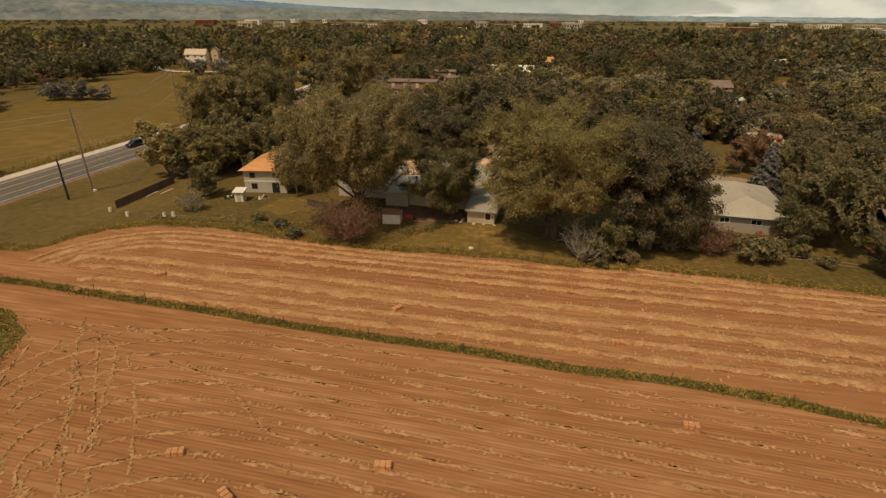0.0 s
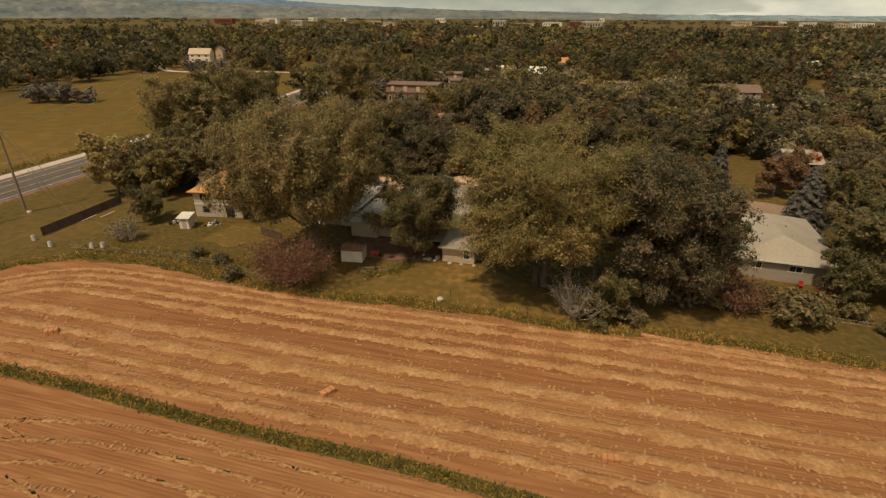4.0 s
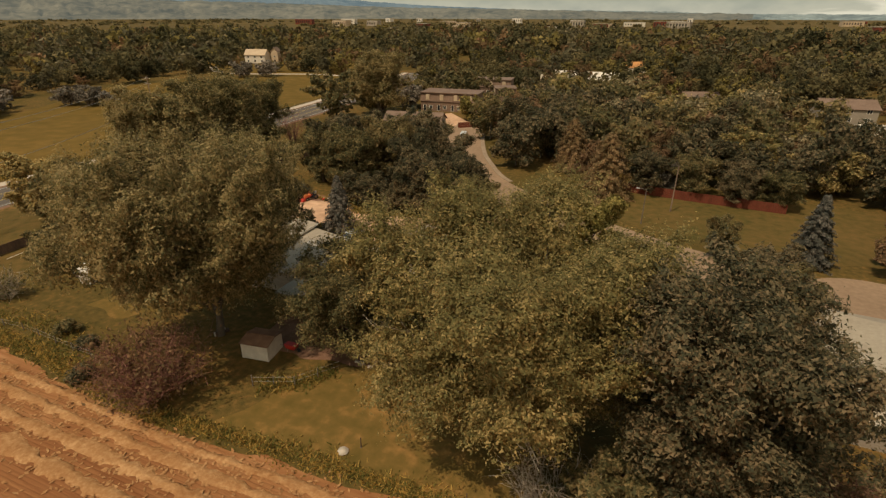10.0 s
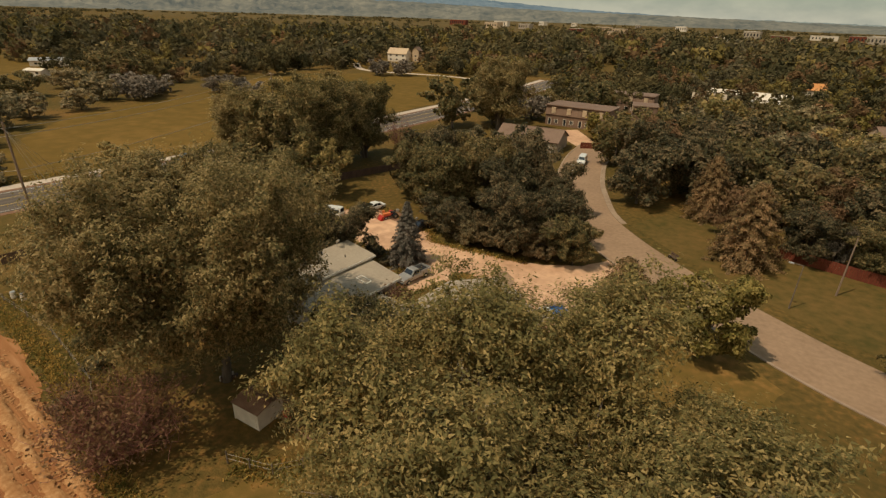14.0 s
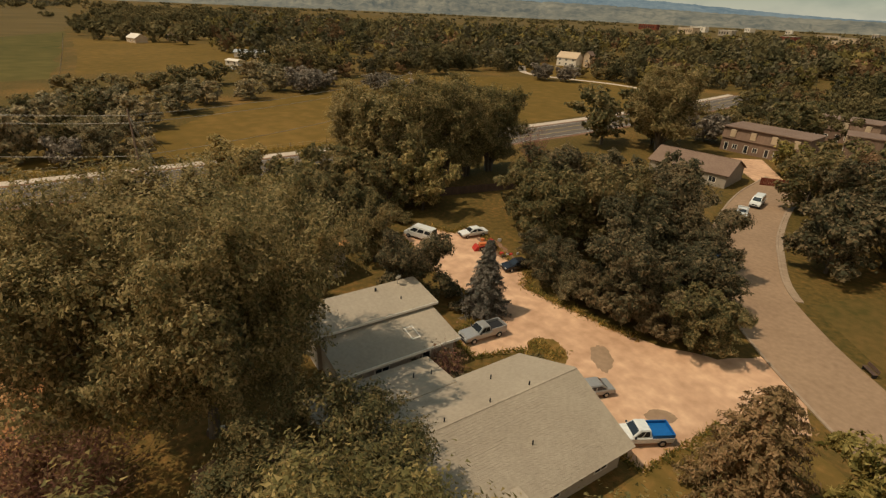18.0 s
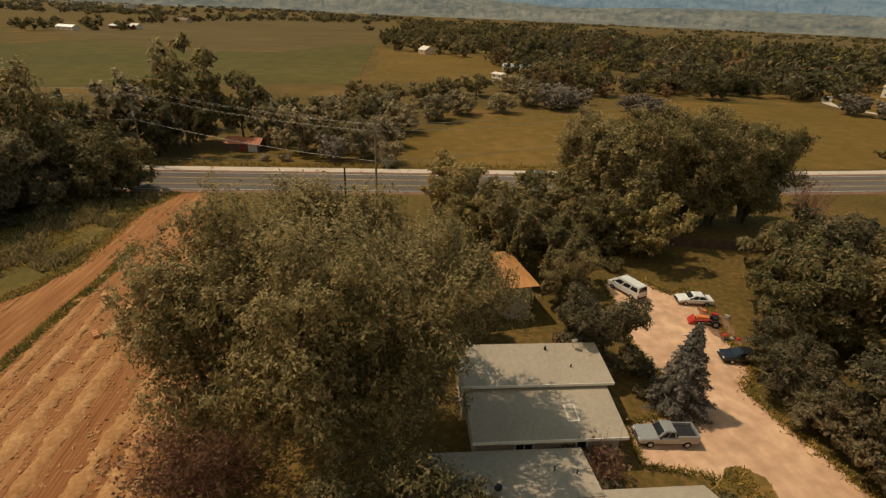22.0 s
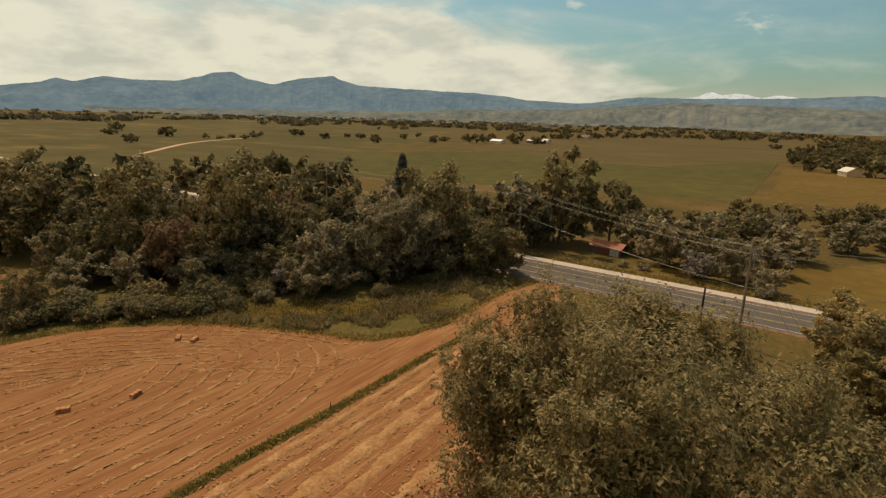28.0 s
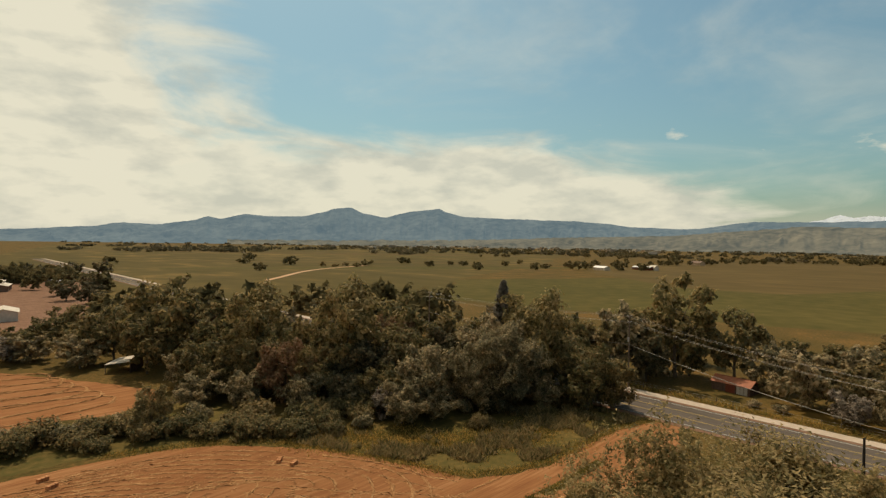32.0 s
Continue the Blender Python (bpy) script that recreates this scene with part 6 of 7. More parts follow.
opening(ha, 2.6, -6.4, 3.7, 1.1, 0.9, "-y", 2, frame=M_BLACKTRIM)
opening(ha, -2.4, -6.4, 1.4, 1.2, 1.0, "-y", 2, frame=M_BLACKTRIM)
opening(ha, 2.4, -6.4, 1.1, 1.5, 2.0, "-y", 2, "glass_door", frame=M_BLACKTRIM)
part("trim_band", box(-4.64, 4.84, -6.45, -6.402, 2.35, 2.6), M_WHITE_TRIM, ha)

# grey house beside the turning circle
hc = thing("bungalow", Matrix.Translation((39.2, 75.6, 0)) @ Matrix.Rotation(radians(-3), 4, "Z"), "grey bungalow with a pale grey shingle roof and white-framed windows", "house")
walls(hc, -6.4, 6.0, -9.0, 9.0, 3.1, M_WALL_GREY)
for q in ([(-7.0, -9.6, 3.1), (-7.0, 9.6, 3.1), (-0.4, 4.0, 5.2), (-0.4, -5.0, 5.2)], [(6.6, -9.6, 3.1), (6.6, 9.6, 3.1), (-0.4, 4.0, 5.2), (-0.4, -5.0, 5.2)],
          [(-7.0, -9.6, 3.1), (6.6, -9.6, 3.1), (-0.4, -5.0, 5.2)], [(-7.0, 9.6, 3.1), (6.6, 9.6, 3.1), (-0.4, 4.0, 5.2)]):
    part("roof", slab(q, 0.15), M_SHINGLE, hc)
part("fascia", box(-7.0, 6.6, -9.66, -9.58, 2.86, 3.08), M_WHITE_TRIM, hc)
opening(hc, -3.9, -9.0, 2.0, 1.5, 0.8, "-y", 2)
opening(hc, 0.9, -9.0, 2.0, 1.6, 0.8, "-y", 2)
opening(hc, 5.0, -9.0, 1.1, 1.0, 2.0, "-y", 1, "glass_door")
part("corner_board", box(-6.46, -6.3, -9.06, -8.95, -0.1, 2.6), M_WHITE_TRIM, hc)
part("corner_board", box(5.9, 6.06, -9.06, -8.95, -0.1, 2.6), M_WHITE_TRIM, hc)
vent_pipe(hc, 1.0, -4.0, 4.5)
vent_pipe(hc, 1.2, 0.2, 4.6, 0.2, 0.14)
# yellow house at the edge with its red deck
hd = thing("yellow_house", Matrix.Translation((63.5, 69.5, 0)), "yellow house with a grey roof and a red wooden deck", "house")
walls(hd, -5, 6, -5, 5, 3.0, M_WALL_TAN)
gable_roof(hd, -5, 6, -5, 5, 3.1, 5.0, M_SHINGLE_B, along="x")
opening(hd, -2.6, -5, 1.6, 1.2, 1.0, "-y", 2)
opening(hd, 1.8, -5, 1.1, 1.6, 2.0, "-y", 2, "glass_door")
dk = part("deck", box(-9, 2, -9.5, -5.02, 0.25, 0.4, 0.02), M_FENCE_RED, hd, "red stained wooden deck")
for xx in (-8.8, -3.5, 1.8):
    part("deck_post", box(xx - 0.06, xx + 0.06, -9.45, -9.33, -0.1, 0.25), M_FENCE_RED, dk)


def simple_house(x, y, w, d, ze, zr, turn, wall_m, roof_m, label, along="x", name="house", cat="house", wins=3, storeys=1, doors=0):
    h = thing(name, Matrix.Translation((x, y, 0)) @ Matrix.Rotation(radians(turn), 4, "Z"), label, cat)
    walls(h, -w / 2, w / 2, -d / 2, d / 2, ze, wall_m, gable_x=zr - 0.25 if along == "x" else None, gable_y=zr - 0.25 if along == "y" else None)
    gable_roof(h, -w / 2, w / 2, -d / 2, d / 2, ze + 0.05, zr, roof_m, along=along, over=0.45)
    for s in range(storeys):
        for k in range(wins):
            xx = -w / 2 + w * (k + 0.5) / wins
            opening(h, xx, -d / 2, 1.5 + 2.7 * s, min(1.5, w / wins * 0.5), 1.1, "-y", 2)
            opening(h, xx, d / 2, 1.5 + 2.7 * s, min(1.5, w / wins * 0.5), 1.1, "+y", 2)
    return h


simple_house(-55.5, 169, 17, 11, 3.0, 5.4, 12, M_WALL_GREY, M_SHINGLE_B, "single-storey house with a broad brown roof", along="x")


def terrace(x, y, w, d, h, turn, label, units):
    t = thing("terraced_house", Matrix.Translation((x, y, 0)) @ Matrix.Rotation(radians(turn), 4, "Z"), label, "house")
    walls(t, -w / 2, w / 2, -d / 2, d / 2, h * 0.55, M_WALL_BROWN)
    part("roof", box(-w / 2 - 0.3, w / 2 + 0.3, -d / 2 - 0.3, d / 2 + 0.3, h, h + 0.3, 0.04), M_SHINGLE_B, t)
    part("mansard", slab([(-w / 2 - 0.25, -d / 2 - 0.3, h * 0.55), (w / 2 + 0.25, -d / 2 - 0.3, h * 0.55), (w / 2 + 0.1, -d / 2 + 0.35, h), (-w / 2 - 0.1, -d / 2 + 0.35, h)], 0.12), M_WALL_BROWN, t)
    part("wall", box(-w / 2, w / 2, -d / 2 + 0.5, d / 2, h * 0.55 + 0.002, h - 0.002), M_WALL_BROWN, t)
    for k in range(units):
        xx = -w / 2 + w * (k + 0.5) / units
        opening(t, xx - w / units * 0.22, -d / 2, 1.3, 1.0, 1.9, "-y", 1, "glass_door")
        opening(t, xx + w / units * 0.22, -d / 2, 1.5, 1.2, 1.1, "-y", 2)
        part("dormer", box(xx - 0.7, xx + 0.7, -d / 2 - 0.3, -d / 2 + 0.5, h * 0.62, h * 0.93, 0.03), M_WALL_TAN, t)
    return t


terrace(-58.4, 207.2, 21, 11, 6.4, 6, "terraced house of tan stucco and brown timber with a flat roof", 4)
terrace(-57, 251, 17, 10, 6.6, 8, "second terraced house of brown timber with a flat roof", 3)
terrace(-44.6, 228, 9, 8, 6.2, -70, "end terraced house with brown timber walls", 2)
simple_house(-27, 317, 34, 9, 3.6, 5.0, 0, M_WALL_TAN, M_WALL_WHITE, "long low building with a white roof", wins=6)
simple_house(26, 254, 13, 10, 3.0, 5.2, 20, M_WALL_TAN, M_SHINGLE_B, "tan house with a brown roof among trees")
simple_house(69, 236, 16, 10, 5.0, 7.4, 8, M_WALL_GREY, M_SHINGLE_B, "grey two-storey house with a brown roof among trees", storeys=2)
simple_house(-5, 378, 15, 10, 3.2, 6.0, 15, M_WALL_WHITE, M_ORANGE_ROOF, "white house with an orange roof among far trees")
simple_house(-18, 303, 11, 8, 3.0, 5.0, 0, M_WALL_WHITE, M_WALL_WHITE, "low white house among far trees", wins=2)
simple_house(144, 392, 14, 9, 4.2, 6.6, 10, M_WALL_WHITE, M_WALL_WHITE, "white house among far trees", wins=2)
simple_house(150, 300, 13, 9, 3.6, 6.0, -15, M_WALL_TAN, M_SHINGLE_B, "tan house with a brown roof in the woods")
simple_house(-36, 280, 12, 8, 4.4, 6.6, 12, M_WALL_WHITE, M_SHINGLE, "pale house beside the woods")
simple_house(72, 212, 9, 6, 2.6, 3.4, 10, M_WALL_WHITE, M_WALL_WHITE, "low white outbuilding among trees", name="outbuilding", wins=2)
simple_house(56, 121, 7, 7, 4.6, 6.6, 5, M_WALL_GREY, M_SHINGLE, "pale blue-grey two-storey house behind trees", storeys=2, wins=2)
simple_house(-262, 338, 15, 9, 5.6, 9.2, 15, M_WALL_WHITE, M_WALL_TAN, "white two-storey farmhouse with a tan roof", storeys=2, name="farmhouse")
simple_house(-251, 345, 5, 6, 8.0, 10.5, 15, M_WALL_TAN, M_SHINGLE_B, "tan tower wing of the farmhouse", name="farmhouse", wins=1, storeys=2, along="y")
simple_house(-466, 92, 14, 9, 3.6, 6.4, 20, M_WALL_TAN, M_WALL_WHITE, "pale farm building beside trees", name="farmhouse")
simple_house(-486, 122, 12, 9, 3.4, 6.0, 40, M_WALL_BROWN, M_SHINGLE_B, "brown farm building beside trees", name="farmhouse")
simple_house(-346, 144, 18, 8, 3.0, 4.4, 60, M_WALL_WHITE, M_STEEL, "white metal farm shed on the meadow", name="farm_shed", cat="shed")
simple_house(-300, 124, 9, 5, 2.6, 3.4, 30, M_WALL_WHITE, M_WALL_WHITE, "low white shed among shrubs", name="farm_shed", cat="shed", wins=2)
simple_house(-626, -280, 22, 9, 3.4, 5.6, 70, M_WALL_WHITE, M_STEEL, "pale barn on the pasture", name="barn", cat="barn")
simple_house(-688, -252, 30, 10, 3.4, 5.2, 72, M_FENCE_RED, M_STEEL, "long red-walled barn with a pale roof", name="barn", cat="barn", wins=6)
simple_house(-690, -238, 10, 8, 4.4, 6.8, 72, M_WALL_WHITE, M_WALL_WHITE, "white gabled end of a barn", name="barn", cat="barn", wins=2)
simple_house(-951, -275, 26, 12, 4.4, 7.8, 60, M_WALL_TAN, M_SHINGLE_B, "tan farmhouse on the far pasture", name="farmhouse")
simple_house(-22, -366, 20, 9, 4.2, 5.4, 80, M_WALL_WHITE, M_WALL_WHITE, "white metal barn in the farmyard", name="barn", cat="barn")
simple_house(-24, -344, 20, 8, 3.4, 4.4, 80, M_WALL_BROWN, M_WALL_WHITE, "open barn with a white metal roof", name="barn", cat="barn")
simple_house(-54, -372, 12, 7, 3.0, 4.2, 60, M_WALL_BROWN, M_STEEL, "small barn with a pale roof", name="barn", cat="barn")
simple_house(-15, -202, 14, 9, 3.6, 5.0, 85, M_WALL_WHITE, M_WALL_WHITE, "cream metal workshop in the farmyard", name="workshop", cat="shed")
simple_house(-80, -66, 8, 5, 2.6, 3.8, 30, M_WALL_WHITE, M_WALL_WHITE, "white cottage hidden among the trees", name="cottage", wins=2)
simple_house(-96, -38, 9, 6, 3.0, 4.4, 10, M_WALL_WHITE, M_STEEL, "pale shed hidden among the trees", name="shed", cat="shed", wins=2)

# town on the horizon
rngt = np.random.default_rng(12)
for k in range(46):
    a = radians(rngt.uniform(-34, 36))
    d = rngt.uniform(900, 2300)
    w, dd, hh = rngt.uniform(14, 60), rngt.uniform(12, 24), rngt.uniform(6, 11) * (1 + d / 4000)
    t = thing("town_building", Matrix.Translation((-d * math.sin(a), d * math.cos(a), 0)) @ Matrix.Rotation(rngt.uniform(-0.3, 0.3), 4, "Z"), "far flat-roofed pale town building", "building", "town buildings on the horizon")
    part("wall", box(-w / 2, w / 2, -dd / 2, dd / 2, -0.5, hh), (M_WALL_WHITE, M_WALL_TAN, M_WALL_GREY, M_FENCE_RED)[k % 4 if k % 4 < 3 or k % 8 == 3 else 0], t)
    part("roof", box(-w / 2 - 0.4, w / 2 + 0.4, -dd / 2 - 0.4, dd / 2 + 0.4, hh, hh + 0.8, 0.1), (M_WALL_WHITE, M_SHINGLE)[k % 2], t)
    nb = int(w / 7)
    for j in range(nb):
        part("window", box(-w / 2 + 7 * j + 2, -w / 2 + 7 * j + 5, -dd / 2 - 0.08, -dd / 2 - 0.02, hh * 0.35, hh * 0.75), M_GLASS, t)

for k in range(40):
    a, d = radians(rngt.uniform(112, 152)), rngt.uniform(2100, 3500)
    w, hh = rngt.uniform(16, 50), rngt.uniform(7, 14)
    t = thing("town_building", Matrix.Translation((-d * math.sin(a), d * math.cos(a), 0)) @ Matrix.Rotation(rngt.uniform(0, 3.1), 4, "Z"), "far pale building below the mountains", "building", "town buildings below the mountains")
    part("wall", box(-w / 2, w / 2, -9, 9, -0.5, hh), (M_WALL_WHITE, M_WALL_TAN, M_WALL_GREY)[k % 3], t)
    part("roof", box(-w / 2 - 0.5, w / 2 + 0.5, -9.5, 9.5, hh, hh + 0.8), (M_WALL_WHITE, M_SHINGLE)[k % 2], t)

# ---- sheds ----
sh = thing("garden_shed", Matrix.Translation((-20.3, 58.2, 0)) @ Matrix.Rotation(radians(8), 4, "Z"), "small white garden shed with a rusty flat-pitched roof", "shed")
walls(sh, -1.5, 1.5, -1.4, 1.4, 1.85, M_WALL_WHITE, t=0.08)
gable_roof(sh, -1.5, 1.5, -1.4, 1.4, 1.87, 2.2, M_BROWN_SOIL, along="x", over=0.15, thick=0.07)
part("door", box(0.2, 1.2, -1.44, -1.41, 0.05, 1.7, 0.01), M_WALL_WHITE, sh)
part("corner_board", box(-1.54, -1.44, -1.45, -1.39, 0, 1.8), M_WHITE_TRIM, sh)
bs = thing("red_barrow", Matrix.Translation((-17.7, 59.6, 0)), "red garden barrow beside the shed", "barrow")
part("tray", prism([(-0.5, 0.35), (0.55, 0.35), (0.75, 0.8), (-0.7, 0.8)], -0.35, 0.35), M_RED, bs)
part("wheel", rod((0.85, -0.06, 0.22), (0.85, 0.06, 0.22), 0.22, sides=16), M_TYRE, bs)
for s in (-0.25, 0.25):
    part("leg", rod((-0.4, s, 0), (-0.3, s, 0.38), 0.025), M_STEEL, bs)
    part("shaft", rod((-1.3, s, 0.62), (0.85, s * 0.3, 0.24), 0.025), M_POST, bs)
rs = thing("rusty_shed", Matrix.Translation((-128, 26.4, 0)) @ Matrix.Rotation(radians(82), 4, "Z"), "low wooden shed with a rusted red roof by the road", "shed")
walls(rs, -4.2, 4.2, -2.4, 2.4, 2.0, M_FENCE_DARK)
gable_roof(rs, -4.2, 4.2, -2.4, 2.4, 2.05, 3.1, M_RUST_ROOF, along="x", over=0.3, thick=0.08)
part("door", box(-1, 1, -2.46, -2.41, 0, 1.8), M_FENCE_RED, rs)
for k in range(3):
    part("door_board", box(1.4 + k * 0.8, 2.1 + k * 0.8, -2.46, -2.41, 0, 1.8), M_STEEL, rs)
ws = thing("white_shelter", Matrix.Translation((-30, -84, 0)) @ Matrix.Rotation(radians(55), 4, "Z"), "small open shelter with a white metal roof", "shed")
part("roof", slab([(-4, -3, 2.2), (4, -3, 2.2), (4, 3, 3.0), (-4, 3, 3.0)], 0.1), M_WALL_WHITE, ws)
for a, b, z in ((-3.8, -2.8, 2.2), (3.8, -2.8, 2.2), (-3.8, 2.8, 2.9), (3.8, 2.8, 2.9)):
    part("post", rod((a, b, -0.2), (a, b, z), 0.08), M_POST, ws)
part("wall", box(-3.9, 3.9, 2.75, 2.85, -0.1, 2.8), M_FENCE_DARK, ws)
th = thing("tool_shed", Matrix.Translation((-52.2, 62.0, 0)) @ Matrix.Rotation(radians(12), 4, "Z"), "narrow white tool shed before the two-storey house", "shed")
walls(th, -0.8, 0.8, -0.9, 0.9, 2.0, M_WALL_WHITE, t=0.06)
part("roof", slab([(-1.1, -1.2, 1.95), (1.1, -1.2, 1.95), (1.1, 1.2, 2.3), (-1.1, 1.2, 2.3)], 0.08), M_WALL_WHITE, th)
part("door", box(-0.35, 0.4, -0.93, -0.905, 0.05, 1.75), M_WALL_CREAM, th)

# ---- vehicles ----


def wheel(parent, x, y, r, w):
    bm = rod((x, y - w / 2, r), (x, y + w / 2, r), r, sides=20)
    bmesh.ops.bevel(bm, geom=[e for e in bm.edges if len(e.link_faces) == 2 and any(len(f.verts) > 4 for f in e.link_faces)], offset=0.03, segments=2, affect="EDGES")
    t = part("wheel", bm, M_TYRE, parent)
    s = 1 if y > 0 else -1
    part("rim", rod((x, y + s * w * 0.3, r), (x, y + s * (w / 2 + 0.012), r), r * 0.62, r * 0.5, 14), M_RIM, t)


def body_shell(outline, half, tuck=0.86):
    """A lower body from its side outline, with the sides drawn in towards the sills and the edges rounded."""
    bm = prism(outline, -half, half)
    top = max(z for _, z in outline)
    for v in bm.verts:
        v.co.y *= 1.0 if v.co.z > 0.45 * top else tuck + 0.08
    bmesh.ops.bevel(bm, geom=bm.edges[:], offset=0.05, segments=2, affect="EDGES", clamp_overlap=True)
    return bm


def vehicle(kind, x, y, heading, paint, label, category="car", bed=None, roof=None):
    """A parked vehicle with its nose to +x before it is turned."""
    v = thing({"pickup": "pickup_truck", "van": "van", "suv": "suv"}.get(kind, "car"), Matrix.Translation((x, y, 0.02)) @ Matrix.Rotation(radians(heading), 4, "Z"), label, category)
    if kind == "pickup":
        L, W, wr, axle = 5.3, 1.86, 0.36, (-1.62, 1.62)
        low = [(-2.62, 0.42), (-2.62, 0.98), (-0.55, 1.02), (1.05, 1.06), (2.45, 0.98), (2.62, 0.8), (2.62, 0.42)]
        cab = [(-0.62, 1.03), (-0.5, 1.68), (0.42, 1.72), (1.12, 1.06)]
        glass_z = (1.12, 1.58)
    elif kind == "van":
        L, W, wr, axle = 5.2, 1.95, 0.35, (-1.6, 1.65)
        low = [(-2.55, 0.4), (-2.58, 1.15), (1.75, 1.15), (2.45, 1.0), (2.58, 0.75), (2.58, 0.4)]
        cab = [(-2.56, 1.14), (-2.45, 2.05), (1.0, 2.08), (1.85, 1.14)]
        glass_z = (1.25, 1.8)
    elif kind == "suv":
        L, W, wr, axle = 4.8, 1.88, 0.36, (-1.4, 1.42)
        low = [(-2.36, 0.42), (-2.38, 1.0), (1.0, 1.05), (2.2, 0.98), (2.38, 0.75), (2.38, 0.42)]
        cab = [(-2.3, 1.0), (-2.05, 1.68), (0.35, 1.74), (1.1, 1.05)]
        glass_z = (1.1, 1.6)
    else:
        L, W, wr, axle = 4.6, 1.78, 0.32, (-1.35, 1.38)
        low = [(-2.26, 0.36), (-2.28, 0.86), (-1.5, 0.92), (0.95, 0.92), (2.05, 0.78), (2.26, 0.62), (2.28, 0.36)]
        cab = [(-1.62, 0.9), (-0.95, 1.38), (0.3, 1.42), (1.1, 0.9)]
        glass_z = (0.95, 1.3)
    body = part("body", body_shell(low, W / 2), paint, v)
    bm = prism(cab, -W / 2 + 0.1, W / 2 - 0.1)
    zt = max(z for _, z in cab)
    for q in bm.verts:
        if q.co.z > zt - 0.12:
            q.co.y *= 0.84
    bmesh.ops.bevel(bm, geom=bm.edges[:], offset=0.05, segments=2, affect="EDGES", clamp_overlap=True)
    cabin = part("cabin", bm, roof or paint, v)
    # glass: windscreen, rear window and side windows lie just proud of the cabin
    def pane(c, name):
        part(name, slab(c, 0.012), M_GLASS, cabin)
    (rx0, rz0), (rx1, rz1), (fx1, fz1), (fx0, fz0) = cab
    h = W / 2 - 0.1
    for (xa, za, xb, zb, nm, o) in ((fx0, fz0, fx1, fz1, "windscreen", 0.016), (rx0, rz0, rx1, rz1, "rear_window", -0.016)):
        a, b = 0.18, 0.86
        q0 = (xa + (xb - xa) * a + o, za + (zb - za) * a + 0.012)
        q1 = (xa + (xb - xa) * b + o, za + (zb - za) * b + 0.012)
        pane([(q0[0], -h + 0.12, q0[1]), (q0[0], h - 0.12, q0[1]), (q1[0], h * 0.86 - 0.1, q1[1]), (q1[0], -h * 0.86 + 0.1, q1[1])], nm)
    n = {"pickup": 2, "van": 3, "suv": 3}.get(kind, 2)
    g0, g1 = glass_z
    for s in (-1, 1):
        for k in range(n):
            a, b = (k + 0.08) / n, (k + 0.92) / n
            xl0, xl1 = rx0 + 0.16, fx0 - 0.2
            xu0, xu1 = rx1 + 0.1, fx1 - 0.1
            yl, yu = s * (h - 0.02 + 0.012), s * (h * 0.86 + 0.03)
            q = [(xl0 + (xl1 - xl0) * a, yl, g0), (xl0 + (xl1 - xl0) * b, yl, g0), (xu0 + (xu1 - xu0) * b, yu, g1), (xu0 + (xu1 - xu0) * a, yu, g1)]
            bm = bmesh.new()
            f = bm.faces.new([bm.verts.new(c) for c in q])
            got = bmesh.ops.extrude_face_region(bm, geom=[f])
            for e in got["geom"]:
                if isinstance(e, bmesh.types.BMVert):
                    e.co.y += s * 0.02
            bmesh.ops.recalc_face_normals(bm, faces=bm.faces)
            part("side_window", bm, M_GLASS, cabin)
    for ax in axle:
        for s in (-1, 1):
            wheel(v, ax, s * (W / 2 - 0.1), wr, 0.22)
    front, back = max(q[0] for q in low), min(q[0] for q in low)
    zf = 0.68 if kind not in ("pickup", "van", "suv") else 0.8
    part("front_bumper", box(front - 0.06, front + 0.07, -W / 2 + 0.1, W / 2 - 0.1, 0.38, 0.56, 0.03), M_BLACKTRIM, v)
    part("rear_bumper", box(back - 0.07, back + 0.06, -W / 2 + 0.1, W / 2 - 0.1, 0.38, 0.56, 0.03), M_BLACKTRIM, v)
    part("grille", box(front - 0.02, front + 0.03, -0.45, 0.45, zf - 0.12, zf + 0.06, 0.01), M_BLACKTRIM, v)
    for s in (-1, 1):
        part("headlight", box(front - 0.05, front + 0.025, s * (W / 2 - 0.3) - 0.16, s * (W / 2 - 0.3) + 0.16, zf - 0.07, zf + 0.07, 0.015), M_LAMP_W, v)
        part("taillight", box(back - 0.02, back + 0.04, s * (W / 2 - 0.2) - 0.08, s * (W / 2 - 0.2) + 0.08, zf - 0.12, zf + 0.1, 0.015), M_LAMP_R, v)
        part("mirror", box(fx0 - 0.32, fx0 - 0.16, s * (W / 2 + 0.06) - 0.09, s * (W / 2 + 0.06) + 0.09, g0 - 0.02, g0 + 0.13, 0.03), M_BLACKTRIM, v)
    if kind == "pickup":
        part("bed_floor", box(-2.5, -0.72, -W / 2 + 0.14, W / 2 - 0.14, 1.0, 1.045), bed or M_BLACKTRIM, v, "loading bed")
        for a in ((-2.6, -0.66, -W / 2 + 0.03, -W / 2 + 0.13), (-2.6, -0.66, W / 2 - 0.13, W / 2 - 0.03), (-2.62, -2.52, -W / 2 + 0.13, W / 2 - 0.13)):
            part("bed_side", box(*a, 0.94, 1.32, 0.02), bed or paint, v)
    return v


